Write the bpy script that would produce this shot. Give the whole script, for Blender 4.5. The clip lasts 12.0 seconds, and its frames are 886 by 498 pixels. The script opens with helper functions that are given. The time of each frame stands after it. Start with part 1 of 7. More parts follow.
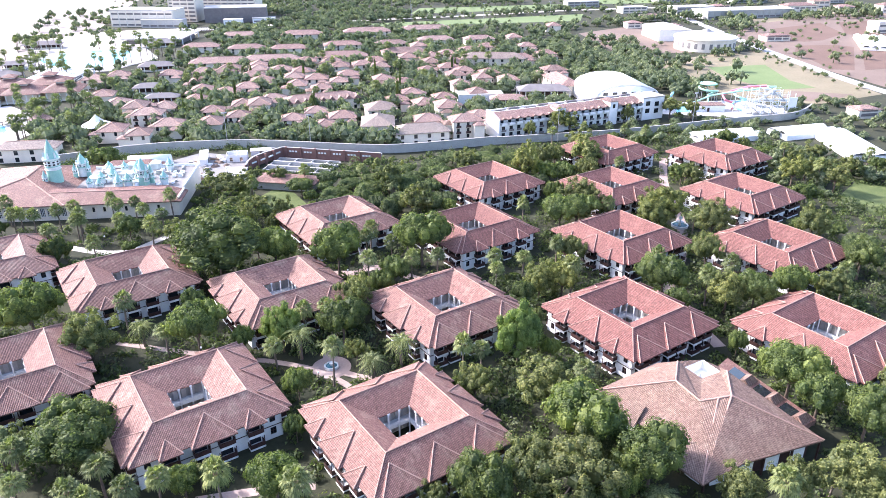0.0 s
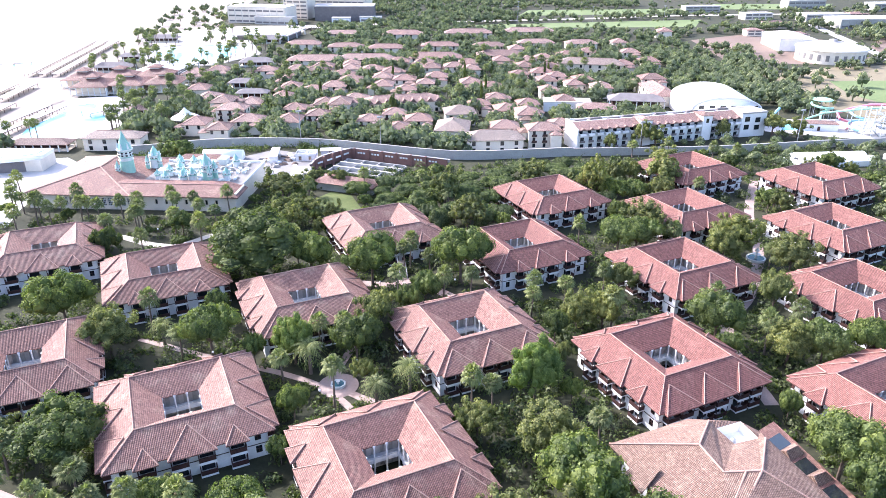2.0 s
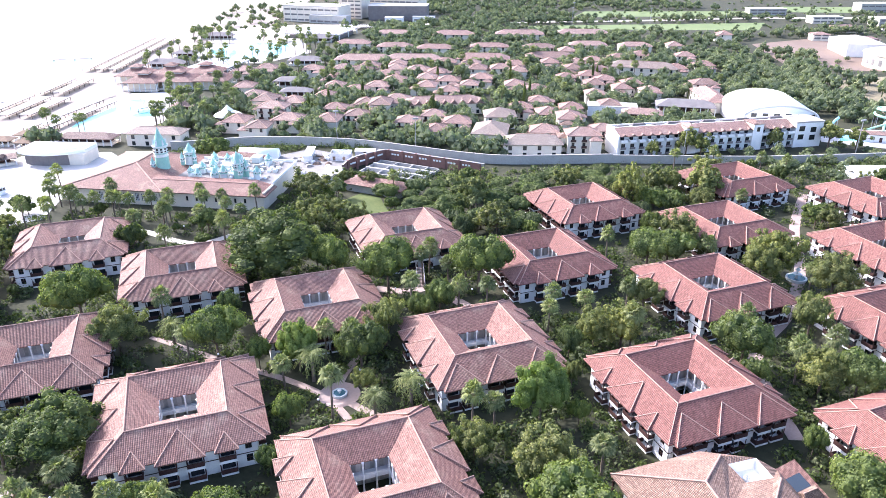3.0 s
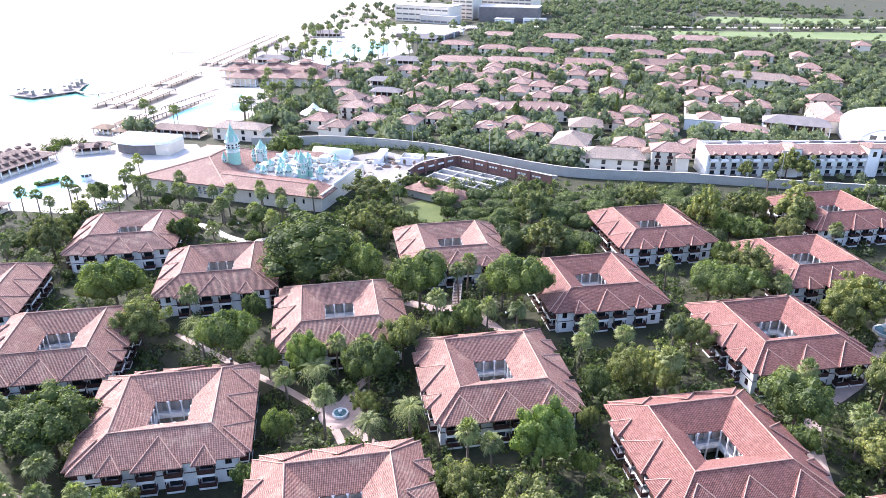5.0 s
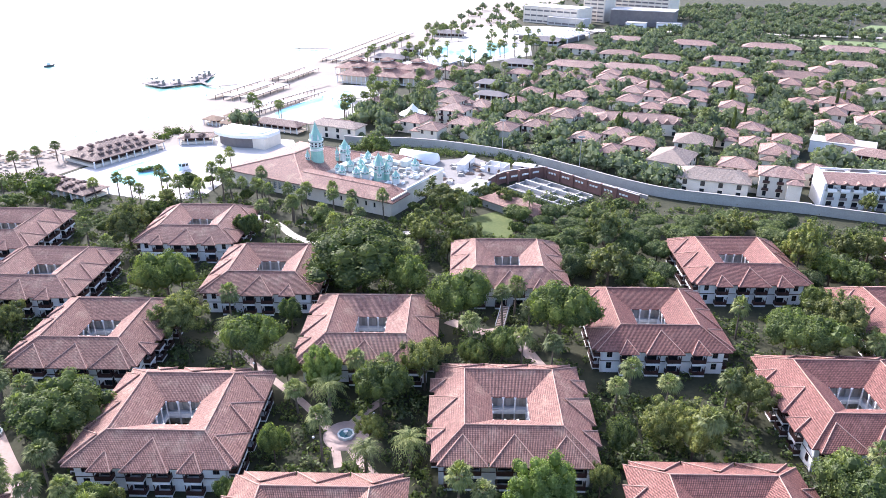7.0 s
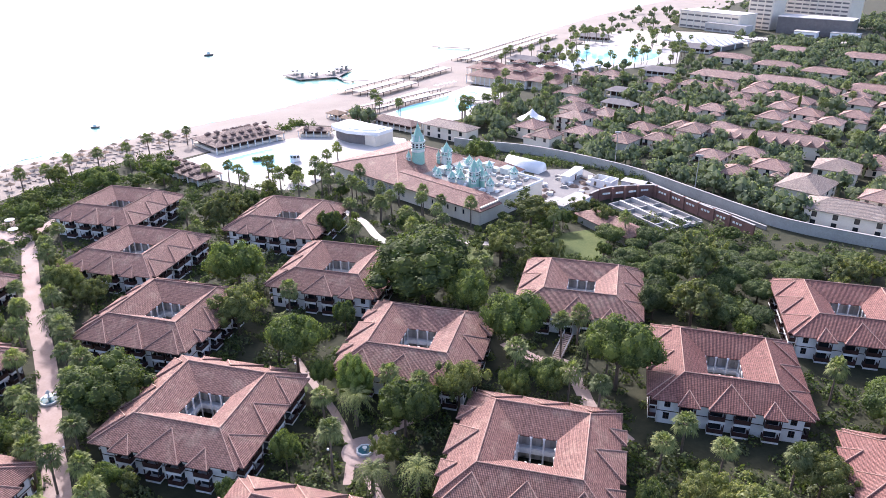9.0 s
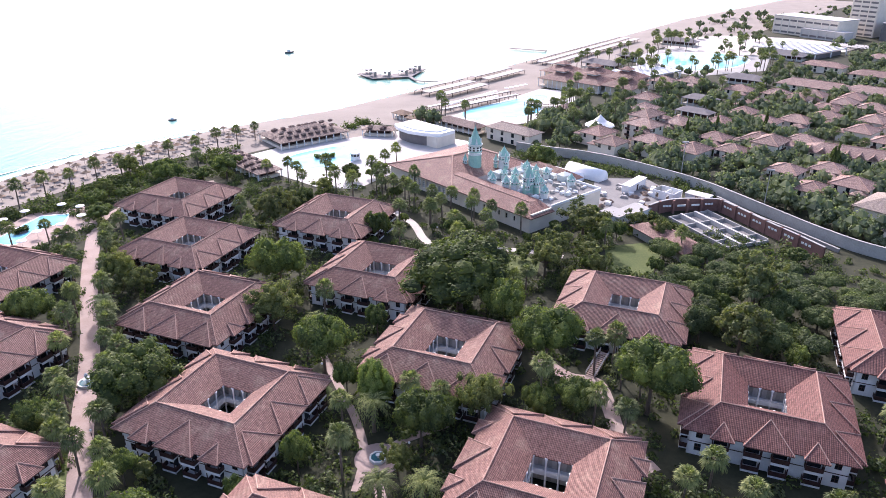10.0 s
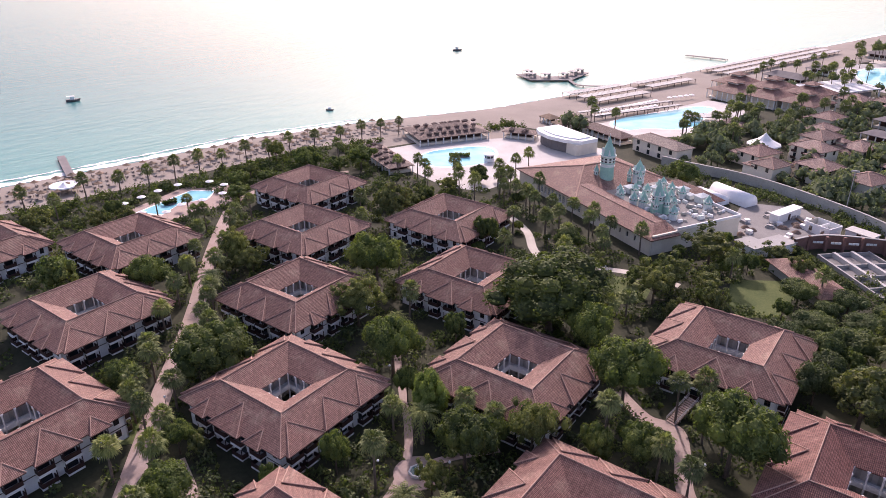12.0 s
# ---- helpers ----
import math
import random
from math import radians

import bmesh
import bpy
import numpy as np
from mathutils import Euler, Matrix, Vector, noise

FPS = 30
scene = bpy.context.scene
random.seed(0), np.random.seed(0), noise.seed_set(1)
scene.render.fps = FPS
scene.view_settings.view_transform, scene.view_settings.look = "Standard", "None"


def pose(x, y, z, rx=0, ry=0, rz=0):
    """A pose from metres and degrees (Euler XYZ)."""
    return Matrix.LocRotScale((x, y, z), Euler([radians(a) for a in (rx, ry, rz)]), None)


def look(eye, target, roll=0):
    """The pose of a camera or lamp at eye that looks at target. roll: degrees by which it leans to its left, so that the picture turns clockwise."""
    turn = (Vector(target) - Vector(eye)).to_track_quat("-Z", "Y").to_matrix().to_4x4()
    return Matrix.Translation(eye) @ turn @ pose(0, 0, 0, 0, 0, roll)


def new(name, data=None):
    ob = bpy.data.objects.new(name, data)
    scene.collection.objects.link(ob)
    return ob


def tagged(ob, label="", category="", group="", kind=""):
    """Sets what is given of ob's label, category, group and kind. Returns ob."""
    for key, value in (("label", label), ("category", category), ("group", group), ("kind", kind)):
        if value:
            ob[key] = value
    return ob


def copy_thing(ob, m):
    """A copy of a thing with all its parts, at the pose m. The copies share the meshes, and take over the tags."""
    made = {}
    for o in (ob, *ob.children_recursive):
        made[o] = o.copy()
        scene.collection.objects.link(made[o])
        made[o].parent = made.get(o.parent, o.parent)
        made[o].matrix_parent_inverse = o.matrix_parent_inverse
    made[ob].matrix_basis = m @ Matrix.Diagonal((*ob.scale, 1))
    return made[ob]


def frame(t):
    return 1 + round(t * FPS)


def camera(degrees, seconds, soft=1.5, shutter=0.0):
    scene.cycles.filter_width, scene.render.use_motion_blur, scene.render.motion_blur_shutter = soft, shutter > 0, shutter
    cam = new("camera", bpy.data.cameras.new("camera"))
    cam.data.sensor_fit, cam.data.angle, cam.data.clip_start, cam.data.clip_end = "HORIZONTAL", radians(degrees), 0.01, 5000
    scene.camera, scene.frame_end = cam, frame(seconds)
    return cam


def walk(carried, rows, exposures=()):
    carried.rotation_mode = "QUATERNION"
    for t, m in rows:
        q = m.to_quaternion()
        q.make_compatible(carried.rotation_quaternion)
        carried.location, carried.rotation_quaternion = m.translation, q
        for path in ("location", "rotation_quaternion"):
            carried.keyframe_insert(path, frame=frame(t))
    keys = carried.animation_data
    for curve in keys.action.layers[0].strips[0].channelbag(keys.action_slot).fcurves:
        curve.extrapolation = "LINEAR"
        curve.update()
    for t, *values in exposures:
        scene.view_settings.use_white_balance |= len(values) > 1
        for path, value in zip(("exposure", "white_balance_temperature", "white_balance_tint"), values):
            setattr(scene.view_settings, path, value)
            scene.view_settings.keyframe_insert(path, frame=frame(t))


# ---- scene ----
cam = camera(64.54, 12.0, soft=0.7)
ROWS = [  # seconds, x, y, z, pitch, roll, yaw
    (0.0, 0.000, -0.000, 86.246, 65.411, 0.054, -34.449),
    (0.5, 5.357, -0.241, 86.207, 65.425, 0.028, -31.953),
    (1.0, 10.428, -0.176, 86.092, 65.439, -0.007, -29.647),
    (1.5, 15.968, -0.033, 85.977, 65.464, -0.042, -27.145),
    (2.0, 21.131, 0.341, 85.849, 65.472, -0.015, -24.835),
    (2.5, 26.675, 0.937, 85.745, 65.461, -0.002, -22.322),
    (3.0, 31.712, 1.679, 85.595, 65.468, 0.003, -19.987),
    (5.0, 52.516, 6.504, 85.477, 65.492, 0.003, -9.943),
    (5.5, 57.791, 8.224, 85.573, 65.489, 0.005, -7.108),
    (6.0, 62.737, 10.123, 85.683, 65.458, 0.011, -4.400),
    (6.5, 67.812, 12.298, 85.749, 65.458, 0.034, -1.539),
    (8.5, 86.281, 22.628, 85.771, 65.446, 0.022, 11.023),
    (9.0, 90.455, 25.395, 85.783, 65.433, 0.013, 14.402),
    (9.5, 94.794, 28.476, 85.793, 65.466, 0.012, 18.000),
    (10.0, 98.522, 31.521, 85.763, 65.475, -0.008, 21.427),
    (10.5, 102.204, 34.981, 85.716, 65.449, -0.004, 25.273),
    (11.0, 105.562, 38.242, 85.633, 65.456, -0.013, 28.959),
    (11.5, 108.767, 42.006, 85.542, 65.445, 0.009, 32.901),
    (12.0, 111.506, 45.491, 85.447, 65.454, -0.001, 36.521),
]
EXPOSURES = [(0.0, 2.08, 5950, 20), (3.0, 2.1, 5950, 20), (5.5, 2.06, 5950, 20), (6.5, 1.92, 5950, 20), (8.5, 1.62, 6080, 23), (10.5, 1.1, 6300, 28), (12.0, 0.74, 6780, 35)]  # seconds, stops, kelvin, tint
walk(cam, [(t, pose(x, y, z, rx, ry, rz)) for t, x, y, z, rx, ry, rz in ROWS], EXPOSURES)

# ---- world, sun ----
SUN_AZ, SUN_EL = -34.0, 35.0  # degrees from +y towards +x, and above the horizon
world = bpy.data.worlds.new("sky")
scene.world = world
world.use_nodes = True
sky = world.node_tree.nodes.new("ShaderNodeTexSky")
sky.sky_type = "NISHITA"
sky.sun_disc = False
sky.sun_elevation, sky.sun_rotation = radians(SUN_EL), radians(SUN_AZ)
sky.air_density, sky.dust_density, sky.ozone_density = 1.0, 3.0, 1.0
back = world.node_tree.nodes["Background"]
back.inputs["Strength"].default_value = 0.15
world.node_tree.links.new(sky.outputs["Color"], back.inputs["Color"])
lamp = bpy.data.lights.new("sun", "SUN")
lamp.energy, lamp.angle, lamp.color = 2.5, radians(0.6), (1.0, 0.965, 0.92)
sun = new("sun", lamp)
toward = Vector((math.sin(radians(SUN_AZ)) * math.cos(radians(SUN_EL)), math.cos(radians(SUN_AZ)) * math.cos(radians(SUN_EL)), math.sin(radians(SUN_EL))))
sun.matrix_world = look(toward * 400, (0, 0, 0))


# ---- materials ----
def nodes_of(name, rough=0.8, metal=0.0, spec=0.3):
    m = bpy.data.materials.new(name)
    m.use_nodes = True
    t = m.node_tree
    p = t.nodes["Principled BSDF"]
    p.inputs["Roughness"].default_value, p.inputs["Metallic"].default_value = rough, metal
    p.inputs["Specular IOR Level"].default_value = spec
    return m, t, p


def node(t, kind, **values):
    n = t.nodes.new(kind)
    for key, value in values.items():
        n.inputs[key.replace("_", " ")].default_value = value
    return n


def ramp(t, source, stops):
    r = t.nodes.new("ShaderNodeValToRGB")
    while len(r.color_ramp.elements) < len(stops):
        r.color_ramp.elements.new(0.5)
    for e, (at, c) in zip(r.color_ramp.elements, stops):
        e.position, e.color = at, (*c, 1)
    t.links.new(source, r.inputs["Fac"])
    return r.outputs["Color"]


def mixed(t, how, fac, a, b):
    n = t.nodes.new("ShaderNodeMix")
    n.data_type, n.blend_type = "RGBA", how
    for slot, value in ((0, fac), (6, a), (7, b)):
        if isinstance(value, (int, float)):
            n.inputs[slot].default_value = value
        elif isinstance(value, tuple):
            n.inputs[slot].default_value = (*value, 1)
        else:
            t.links.new(value, n.inputs[slot])
    return n.outputs[2]


def bumped(t, p, height, strength, distance):
    b = node(t, "ShaderNodeBump", Strength=strength, Distance=distance)
    t.links.new(height, b.inputs["Height"])
    t.links.new(b.outputs["Normal"], p.inputs["Normal"])


def speckled(name, dark, light, coarse=0.15, fine=3.0, rough=0.85, bump=0.3, spread=0.0, metal=0.0, spec=0.3):
    """A surface with stains of coarse scale and grain of fine scale; spread: how far single objects differ in tone."""
    m, t, p = nodes_of(name, rough, metal, spec)
    where = t.nodes.new("ShaderNodeTexCoord").outputs["Object"]
    a = node(t, "ShaderNodeTexNoise", Scale=coarse, Detail=6.0, Roughness=0.6)
    b = node(t, "ShaderNodeTexNoise", Scale=fine, Detail=4.0, Roughness=0.7)
    for n in (a, b):
        t.links.new(where, n.inputs["Vector"])
    tone = mixed(t, "MIX", 0.45, a.outputs["Fac"], b.outputs["Fac"])
    colour = ramp(t, tone, [(0.3, dark), (0.68, light)])
    if spread:
        info = t.nodes.new("ShaderNodeObjectInfo")
        k = ramp(t, info.outputs["Random"], [(0.0, (1 - spread,) * 3), (1.0, (1 + spread * 0.5, 1, 1 - spread * 0.3))])
        colour = mixed(t, "MULTIPLY", 1.0, colour, k)
    t.links.new(colour, p.inputs["Base Color"])
    if bump:
        bumped(t, p, b.outputs["Fac"], bump, 0.05)
    return m


def tiled(name, one, two, joint, stain, wide=0.27, tall=0.36, spread=0.14):
    """Barrel roof tiles in courses: columns up the slope with joints, weathered in patches."""
    m, t, p = nodes_of(name, 0.75, 0.0, 0.35)
    uv = t.nodes.new("ShaderNodeTexCoord").outputs["UV"]
    brick = node(t, "ShaderNodeTexBrick", Scale=1.0, Mortar_Size=0.042, Mortar_Smooth=0.5, Bias=0.0, Brick_Width=wide, Row_Height=tall,
                 Color1=(*one, 1), Color2=(*two, 1), Mortar=(*joint, 1))
    brick.offset = 0.0
    t.links.new(uv, brick.inputs["Vector"])
    where = t.nodes.new("ShaderNodeTexCoord").outputs["Object"]
    patch = node(t, "ShaderNodeTexNoise", Scale=0.22, Detail=7.0, Roughness=0.65)
    t.links.new(where, patch.inputs["Vector"])
    worn = ramp(t, patch.outputs["Fac"], [(0.52, (0, 0, 0)), (0.72, (1, 1, 1))])
    colour = mixed(t, "MIX", worn, brick.outputs["Color"], stain)
    half = mixed(t, "MIX", 0.55, brick.outputs["Color"], colour)
    blotch = node(t, "ShaderNodeTexNoise", Scale=1.7, Detail=4.0, Roughness=0.7)
    t.links.new(where, blotch.inputs["Vector"])
    half = mixed(t, "MULTIPLY", 1.0, half, ramp(t, blotch.outputs["Fac"], [(0.3, (0.62, 0.6, 0.58)), (0.5, (1.0, 1.0, 1.0)), (0.72, (1.36, 1.42, 1.42))]))
    info = t.nodes.new("ShaderNodeObjectInfo")
    k = ramp(t, info.outputs["Random"], [(0.0, (1 - spread, 1 - spread * 0.8, 1 - spread * 0.8)), (0.5, (1, 1, 1)), (1.0, (1 + spread * 0.5, 1 + spread, 1 + spread))])
    t.links.new(mixed(t, "MULTIPLY", 1.0, half, k), p.inputs["Base Color"])
    wave = node(t, "ShaderNodeTexWave", Scale=1 / wide / 3.18 * 1.0, Distortion=0.0)
    wave.wave_type, wave.bands_direction = "BANDS", "X"
    t.links.new(uv, wave.inputs["Vector"])
    bumped(t, p, wave.outputs["Fac"], 0.8, 0.07)
    return m


def leafy(name, dark, light, sun_through=0.25, spread=0.3, patch=0.12):
    """Foliage that lets some light through; single leaves, and whole plants, differ in tone."""
    m = bpy.data.materials.new(name)
    m.use_nodes = True
    t = m.node_tree
    t.nodes.remove(t.nodes["Principled BSDF"])
    geo = t.nodes.new("ShaderNodeNewGeometry")
    colour = ramp(t, geo.outputs["Random Per Island"], [(0.0, dark), (1.0, light)])
    info = t.nodes.new("ShaderNodeObjectInfo")
    k = ramp(t, info.outputs["Random"], [(0.0, (1 - spread, 1 - spread, 1 - spread)), (0.5, (1.0, 1.0, 1.0)), (1.0, (1 + spread * 0.6, 1 + spread * 0.5, 1 - spread * 0.1))])
    colour = mixed(t, "MULTIPLY", 1.0, colour, k)
    n = node(t, "ShaderNodeTexNoise", Scale=patch, Detail=3.0)
    t.links.new(geo.outputs["Position"], n.inputs["Vector"])
    colour = mixed(t, "MULTIPLY", 1.0, colour, ramp(t, n.outputs["Fac"], [(0.3, (0.65, 0.7, 0.7)), (0.7, (1.3, 1.2, 1.05))]))
    d = t.nodes.new("ShaderNodeBsdfDiffuse")
    s = t.nodes.new("ShaderNodeBsdfTranslucent")
    g = node(t, "ShaderNodeBsdfGlossy", Roughness=0.6)
    g.inputs["Color"].default_value = (0.7, 0.75, 0.7, 1)
    t.links.new(colour, d.inputs["Color"])
    t.links.new(mixed(t, "MULTIPLY", 1.0, colour, (1.2, 1.38, 0.72)), s.inputs["Color"])
    one = node(t, "ShaderNodeMixShader", Fac=sun_through)
    two = node(t, "ShaderNodeMixShader", Fac=0.025)
    t.links.new(d.outputs[0], one.inputs[1])
    t.links.new(s.outputs[0], one.inputs[2])
    t.links.new(one.outputs[0], two.inputs[1])
    t.links.new(g.outputs[0], two.inputs[2])
    t.links.new(two.outputs[0], t.nodes["Material Output"].inputs["Surface"])
    return m


def water(name, near, far, rough, ripple, strength, shelf=None, swell=0.0, ior=1.33):
    """Water with ripples; shelf: colour from the shore's shallows out to deep water."""
    m, t, p = nodes_of(name, rough, 0.0, 0.36)
    where = t.nodes.new("ShaderNodeNewGeometry").outputs["Position"]
    p.inputs["IOR"].default_value = ior
    if shelf:
        sep = t.nodes.new("ShaderNodeSeparateXYZ")
        t.links.new(where, sep.inputs[0])
        slant = node(t, "ShaderNodeMath")
        slant.operation = "MULTIPLY_ADD"
        t.links.new(sep.outputs["Y"], slant.inputs[0])
        slant.inputs[1].default_value = -0.27
        t.links.new(sep.outputs["X"], slant.inputs[2])
        wide = t.nodes.new("ShaderNodeMapRange")
        for key, value in (("From Min", shelf[0]), ("From Max", shelf[1])):
            wide.inputs[key].default_value = value
        t.links.new(slant.outputs[0], wide.inputs["Value"])
        big = node(t, "ShaderNodeTexNoise", Scale=0.012, Detail=4.0)
        t.links.new(where, big.inputs["Vector"])
        fac = mixed(t, "OVERLAY", 0.5, wide.outputs[0], big.outputs["Fac"])
        colour = ramp(t, fac, [(0.0, far), (0.55, tuple((a + b) / 2 for a, b in zip(near, far))), (1.0, near)])
    else:
        n = node(t, "ShaderNodeTexNoise", Scale=0.15, Detail=3.0)
        t.links.new(where, n.inputs["Vector"])
        colour = ramp(t, n.outputs["Fac"], [(0.35, far), (0.65, near)])
    t.links.new(colour, p.inputs["Base Color"])
    stretch = t.nodes.new("ShaderNodeMapping")
    stretch.inputs["Rotation"].default_value = (0, 0, radians(14))
    stretch.inputs["Scale"].default_value = (1.0, 0.35, 1.0)
    t.links.new(where, stretch.inputs["Vector"])
    w1 = node(t, "ShaderNodeTexNoise", Scale=ripple, Detail=6.0, Roughness=0.6)
    w2 = node(t, "ShaderNodeTexNoise", Scale=ripple * 0.13, Detail=2.0)
    for n in (w1, w2):
        t.links.new(stretch.outputs[0], n.inputs["Vector"])
    relief = mixed(t, "MIX", 0.5, w1.outputs["Fac"], w2.outputs["Fac"])
    if swell:
        bands = node(t, "ShaderNodeTexWave", Scale=0.03, Distortion=14.0, Detail=4.0, Detail_Scale=1.6)
        bands.wave_type, bands.bands_direction = "BANDS", "X"
        t.links.new(stretch.outputs[0], bands.inputs["Vector"])
        relief = mixed(t, "MIX", swell, relief, bands.outputs["Color"])
    bumped(t, p, relief, strength, 1.0)
    return m


ROOF = tiled("terracotta_tiles", (0.222, 0.11, 0.086), (0.288, 0.152, 0.12), (0.075, 0.036, 0.03), (0.35, 0.25, 0.187))
RED_ROOF = tiled("newer_terracotta_tiles", (0.2, 0.08, 0.065), (0.258, 0.112, 0.09), (0.056, 0.022, 0.018), (0.27, 0.142, 0.112))
PALE_ROOF = tiled("faded_roof_tiles", (0.26, 0.15, 0.122), (0.365, 0.225, 0.188), (0.11, 0.062, 0.05), (0.37, 0.275, 0.225), spread=0.24)
SAND_ROOF = tiled("sandy_roof_tiles", (0.24, 0.18, 0.148), (0.31, 0.235, 0.195), (0.12, 0.085, 0.07), (0.30, 0.24, 0.20))
BROWN_ROOF = tiled("brown_pink_roof_tiles", (0.19, 0.112, 0.082), (0.285, 0.182, 0.138), (0.075, 0.042, 0.032), (0.30, 0.215, 0.16))
DARK_ROOF = tiled("brown_shingles", (0.16, 0.10, 0.085), (0.22, 0.14, 0.115), (0.07, 0.045, 0.04), (0.2, 0.15, 0.13), spread=0.2)
RIDGE = speckled("ridge_mortar_tiles", (0.29, 0.165, 0.125), (0.46, 0.31, 0.25), 0.8, 6.0)
PLASTER = speckled("white_plaster", (0.66, 0.66, 0.65), (0.84, 0.83, 0.81), 0.35, 3.0, bump=0.1)
CREAM = speckled("cream_plaster", (0.64, 0.59, 0.50), (0.80, 0.75, 0.65), 0.3, 3.0, bump=0.1, spread=0.12)
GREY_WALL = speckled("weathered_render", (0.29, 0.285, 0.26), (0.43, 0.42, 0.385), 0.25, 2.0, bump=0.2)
TIMBER = speckled("dark_stained_timber", (0.025, 0.014, 0.012), (0.075, 0.035, 0.03), 0.8, 8.0, rough=0.6, bump=0.2)
GLASS, _t, _p = nodes_of("dark_window_glass", 0.08, 0.0, 0.6)
_p.inputs["Base Color"].default_value = (0.018, 0.022, 0.026, 1)
CONCRETE = speckled("grey_concrete", (0.25, 0.24, 0.23), (0.38, 0.37, 0.35), 0.12, 2.5, bump=0.2)
DECK = speckled("bright_pool_paving", (0.37, 0.352, 0.33), (0.53, 0.512, 0.485), 0.12, 2.5, bump=0.2)
WHITE = speckled("white_membrane", (0.70, 0.70, 0.70), (0.86, 0.86, 0.85), 0.15, 2.0, rough=0.6, bump=0.08)
PAVING = speckled("pink_paving", (0.27, 0.195, 0.165), (0.41, 0.32, 0.28), 0.2, 2.2, bump=0.3)
SANDPATH = speckled("pale_paving", (0.40, 0.36, 0.31), (0.55, 0.50, 0.44), 0.2, 2.2, bump=0.3)
# Darker than plain soil; the shade below the trees is in this colour.
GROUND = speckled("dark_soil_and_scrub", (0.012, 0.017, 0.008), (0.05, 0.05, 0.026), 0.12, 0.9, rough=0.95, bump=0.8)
# The broad dark patches imitate tree shadows lying on the grass.
LAWN = speckled("mown_lawn", (0.034, 0.062, 0.016), (0.13, 0.15, 0.05), 0.16, 1.6, rough=0.95, bump=0.5)
PITCH = speckled("pitch_turf", (0.095, 0.135, 0.05), (0.15, 0.19, 0.08), 0.03, 0.6, rough=0.95, bump=0.2)
SOIL = speckled("ploughed_soil", (0.10, 0.062, 0.045), (0.155, 0.10, 0.075), 0.03, 0.7, rough=0.95, bump=0.5)
DRY = speckled("dry_grass", (0.14, 0.122, 0.073), (0.225, 0.19, 0.125), 0.03, 0.7, rough=0.95, bump=0.5)
CLAY = speckled("pinkish_bare_soil", (0.125, 0.09, 0.07), (0.19, 0.14, 0.112), 0.03, 0.7, rough=0.95, bump=0.5)
ASPHALT = speckled("worn_asphalt", (0.13, 0.125, 0.12), (0.24, 0.23, 0.22), 0.1, 2.0, bump=0.2)
SAND = speckled("beach_sand", (0.205, 0.175, 0.15), (0.30, 0.262, 0.225), 0.05, 1.2, rough=0.95, bump=0.5)
FOAM = speckled("sea_foam", (0.62, 0.65, 0.64), (0.88, 0.89, 0.88), 0.3, 2.0, rough=0.7, bump=0.4)
THATCH = speckled("dry_thatch", (0.15, 0.115, 0.085), (0.28, 0.22, 0.165), 0.6, 6.0, rough=0.95, bump=0.6, spread=0.25)
SLATE = speckled("grey_slats", (0.12, 0.11, 0.11), (0.22, 0.20, 0.195), 0.3, 4.0)
TEAL = speckled("teal_painted_render", (0.20, 0.39, 0.33), (0.33, 0.53, 0.45), 0.5, 4.0, rough=0.6, bump=0.1)
MARBLE = speckled("white_stone", (0.50, 0.53, 0.51), (0.74, 0.76, 0.73), 0.4, 3.0, bump=0.2)
BRICKRED = speckled("dull_red_brickwork", (0.14, 0.075, 0.062), (0.24, 0.13, 0.11), 0.4, 3.0, bump=0.3)
BARK = speckled("grey_brown_bark", (0.06, 0.045, 0.033), (0.16, 0.12, 0.09), 1.5, 9.0, rough=0.95, bump=0.6)
PALMBARK = speckled("palm_bark", (0.09, 0.07, 0.055), (0.21, 0.165, 0.13), 1.5, 9.0, rough=0.95, bump=0.6)
STEEL = speckled("grey_metal", (0.30, 0.31, 0.32), (0.42, 0.43, 0.44), 0.5, 5.0, rough=0.5, bump=0.05, metal=0.6)
BLUE = speckled("light_blue_plastic", (0.20, 0.44, 0.56), (0.32, 0.55, 0.66), 0.4, 3.0, rough=0.4, bump=0.05)
GREEN = speckled("green_plastic", (0.22, 0.45, 0.34), (0.34, 0.56, 0.44), 0.4, 3.0, rough=0.4, bump=0.05)
RED = speckled("red_plastic", (0.46, 0.12, 0.18), (0.58, 0.22, 0.26), 0.4, 3.0, rough=0.4, bump=0.05)
LEAF = leafy("dense_green_leaves", (0.042, 0.069, 0.022), (0.158, 0.2, 0.056), 0.36)
# Leaf colour darkened to stand for shade in garden gaps and the grove.
SHADED_LEAF = leafy("dark_shrub_leaves", (0.035, 0.056, 0.022), (0.12, 0.155, 0.058), 0.3)
PINE = leafy("grey_green_needles", (0.066, 0.087, 0.032), (0.206, 0.224, 0.08), 0.34)
LIME = leafy("bright_green_leaves", (0.10, 0.15, 0.04), (0.235, 0.30, 0.085), 0.4, 0.15)
OLIVE_SHRUB = leafy("olive_shrub_leaves", (0.05, 0.068, 0.034), (0.155, 0.18, 0.085), 0.3)
FROND = leafy("palm_fronds", (0.085, 0.115, 0.045), (0.235, 0.265, 0.118), 0.35, 0.25)
# Paler and greyer than garden leaves, with distance haze mixed into the colour.
WOODS = leafy("mixed_leaves", (0.085, 0.11, 0.066), (0.215, 0.25, 0.145), 0.35, 0.0, 0.11)
SEA = water("sea_water", (0.10, 0.275, 0.248), (0.05, 0.165, 0.16), 0.22, 0.35, 0.5, shelf=(-420.0, -190.0), swell=0.16, ior=1.17)
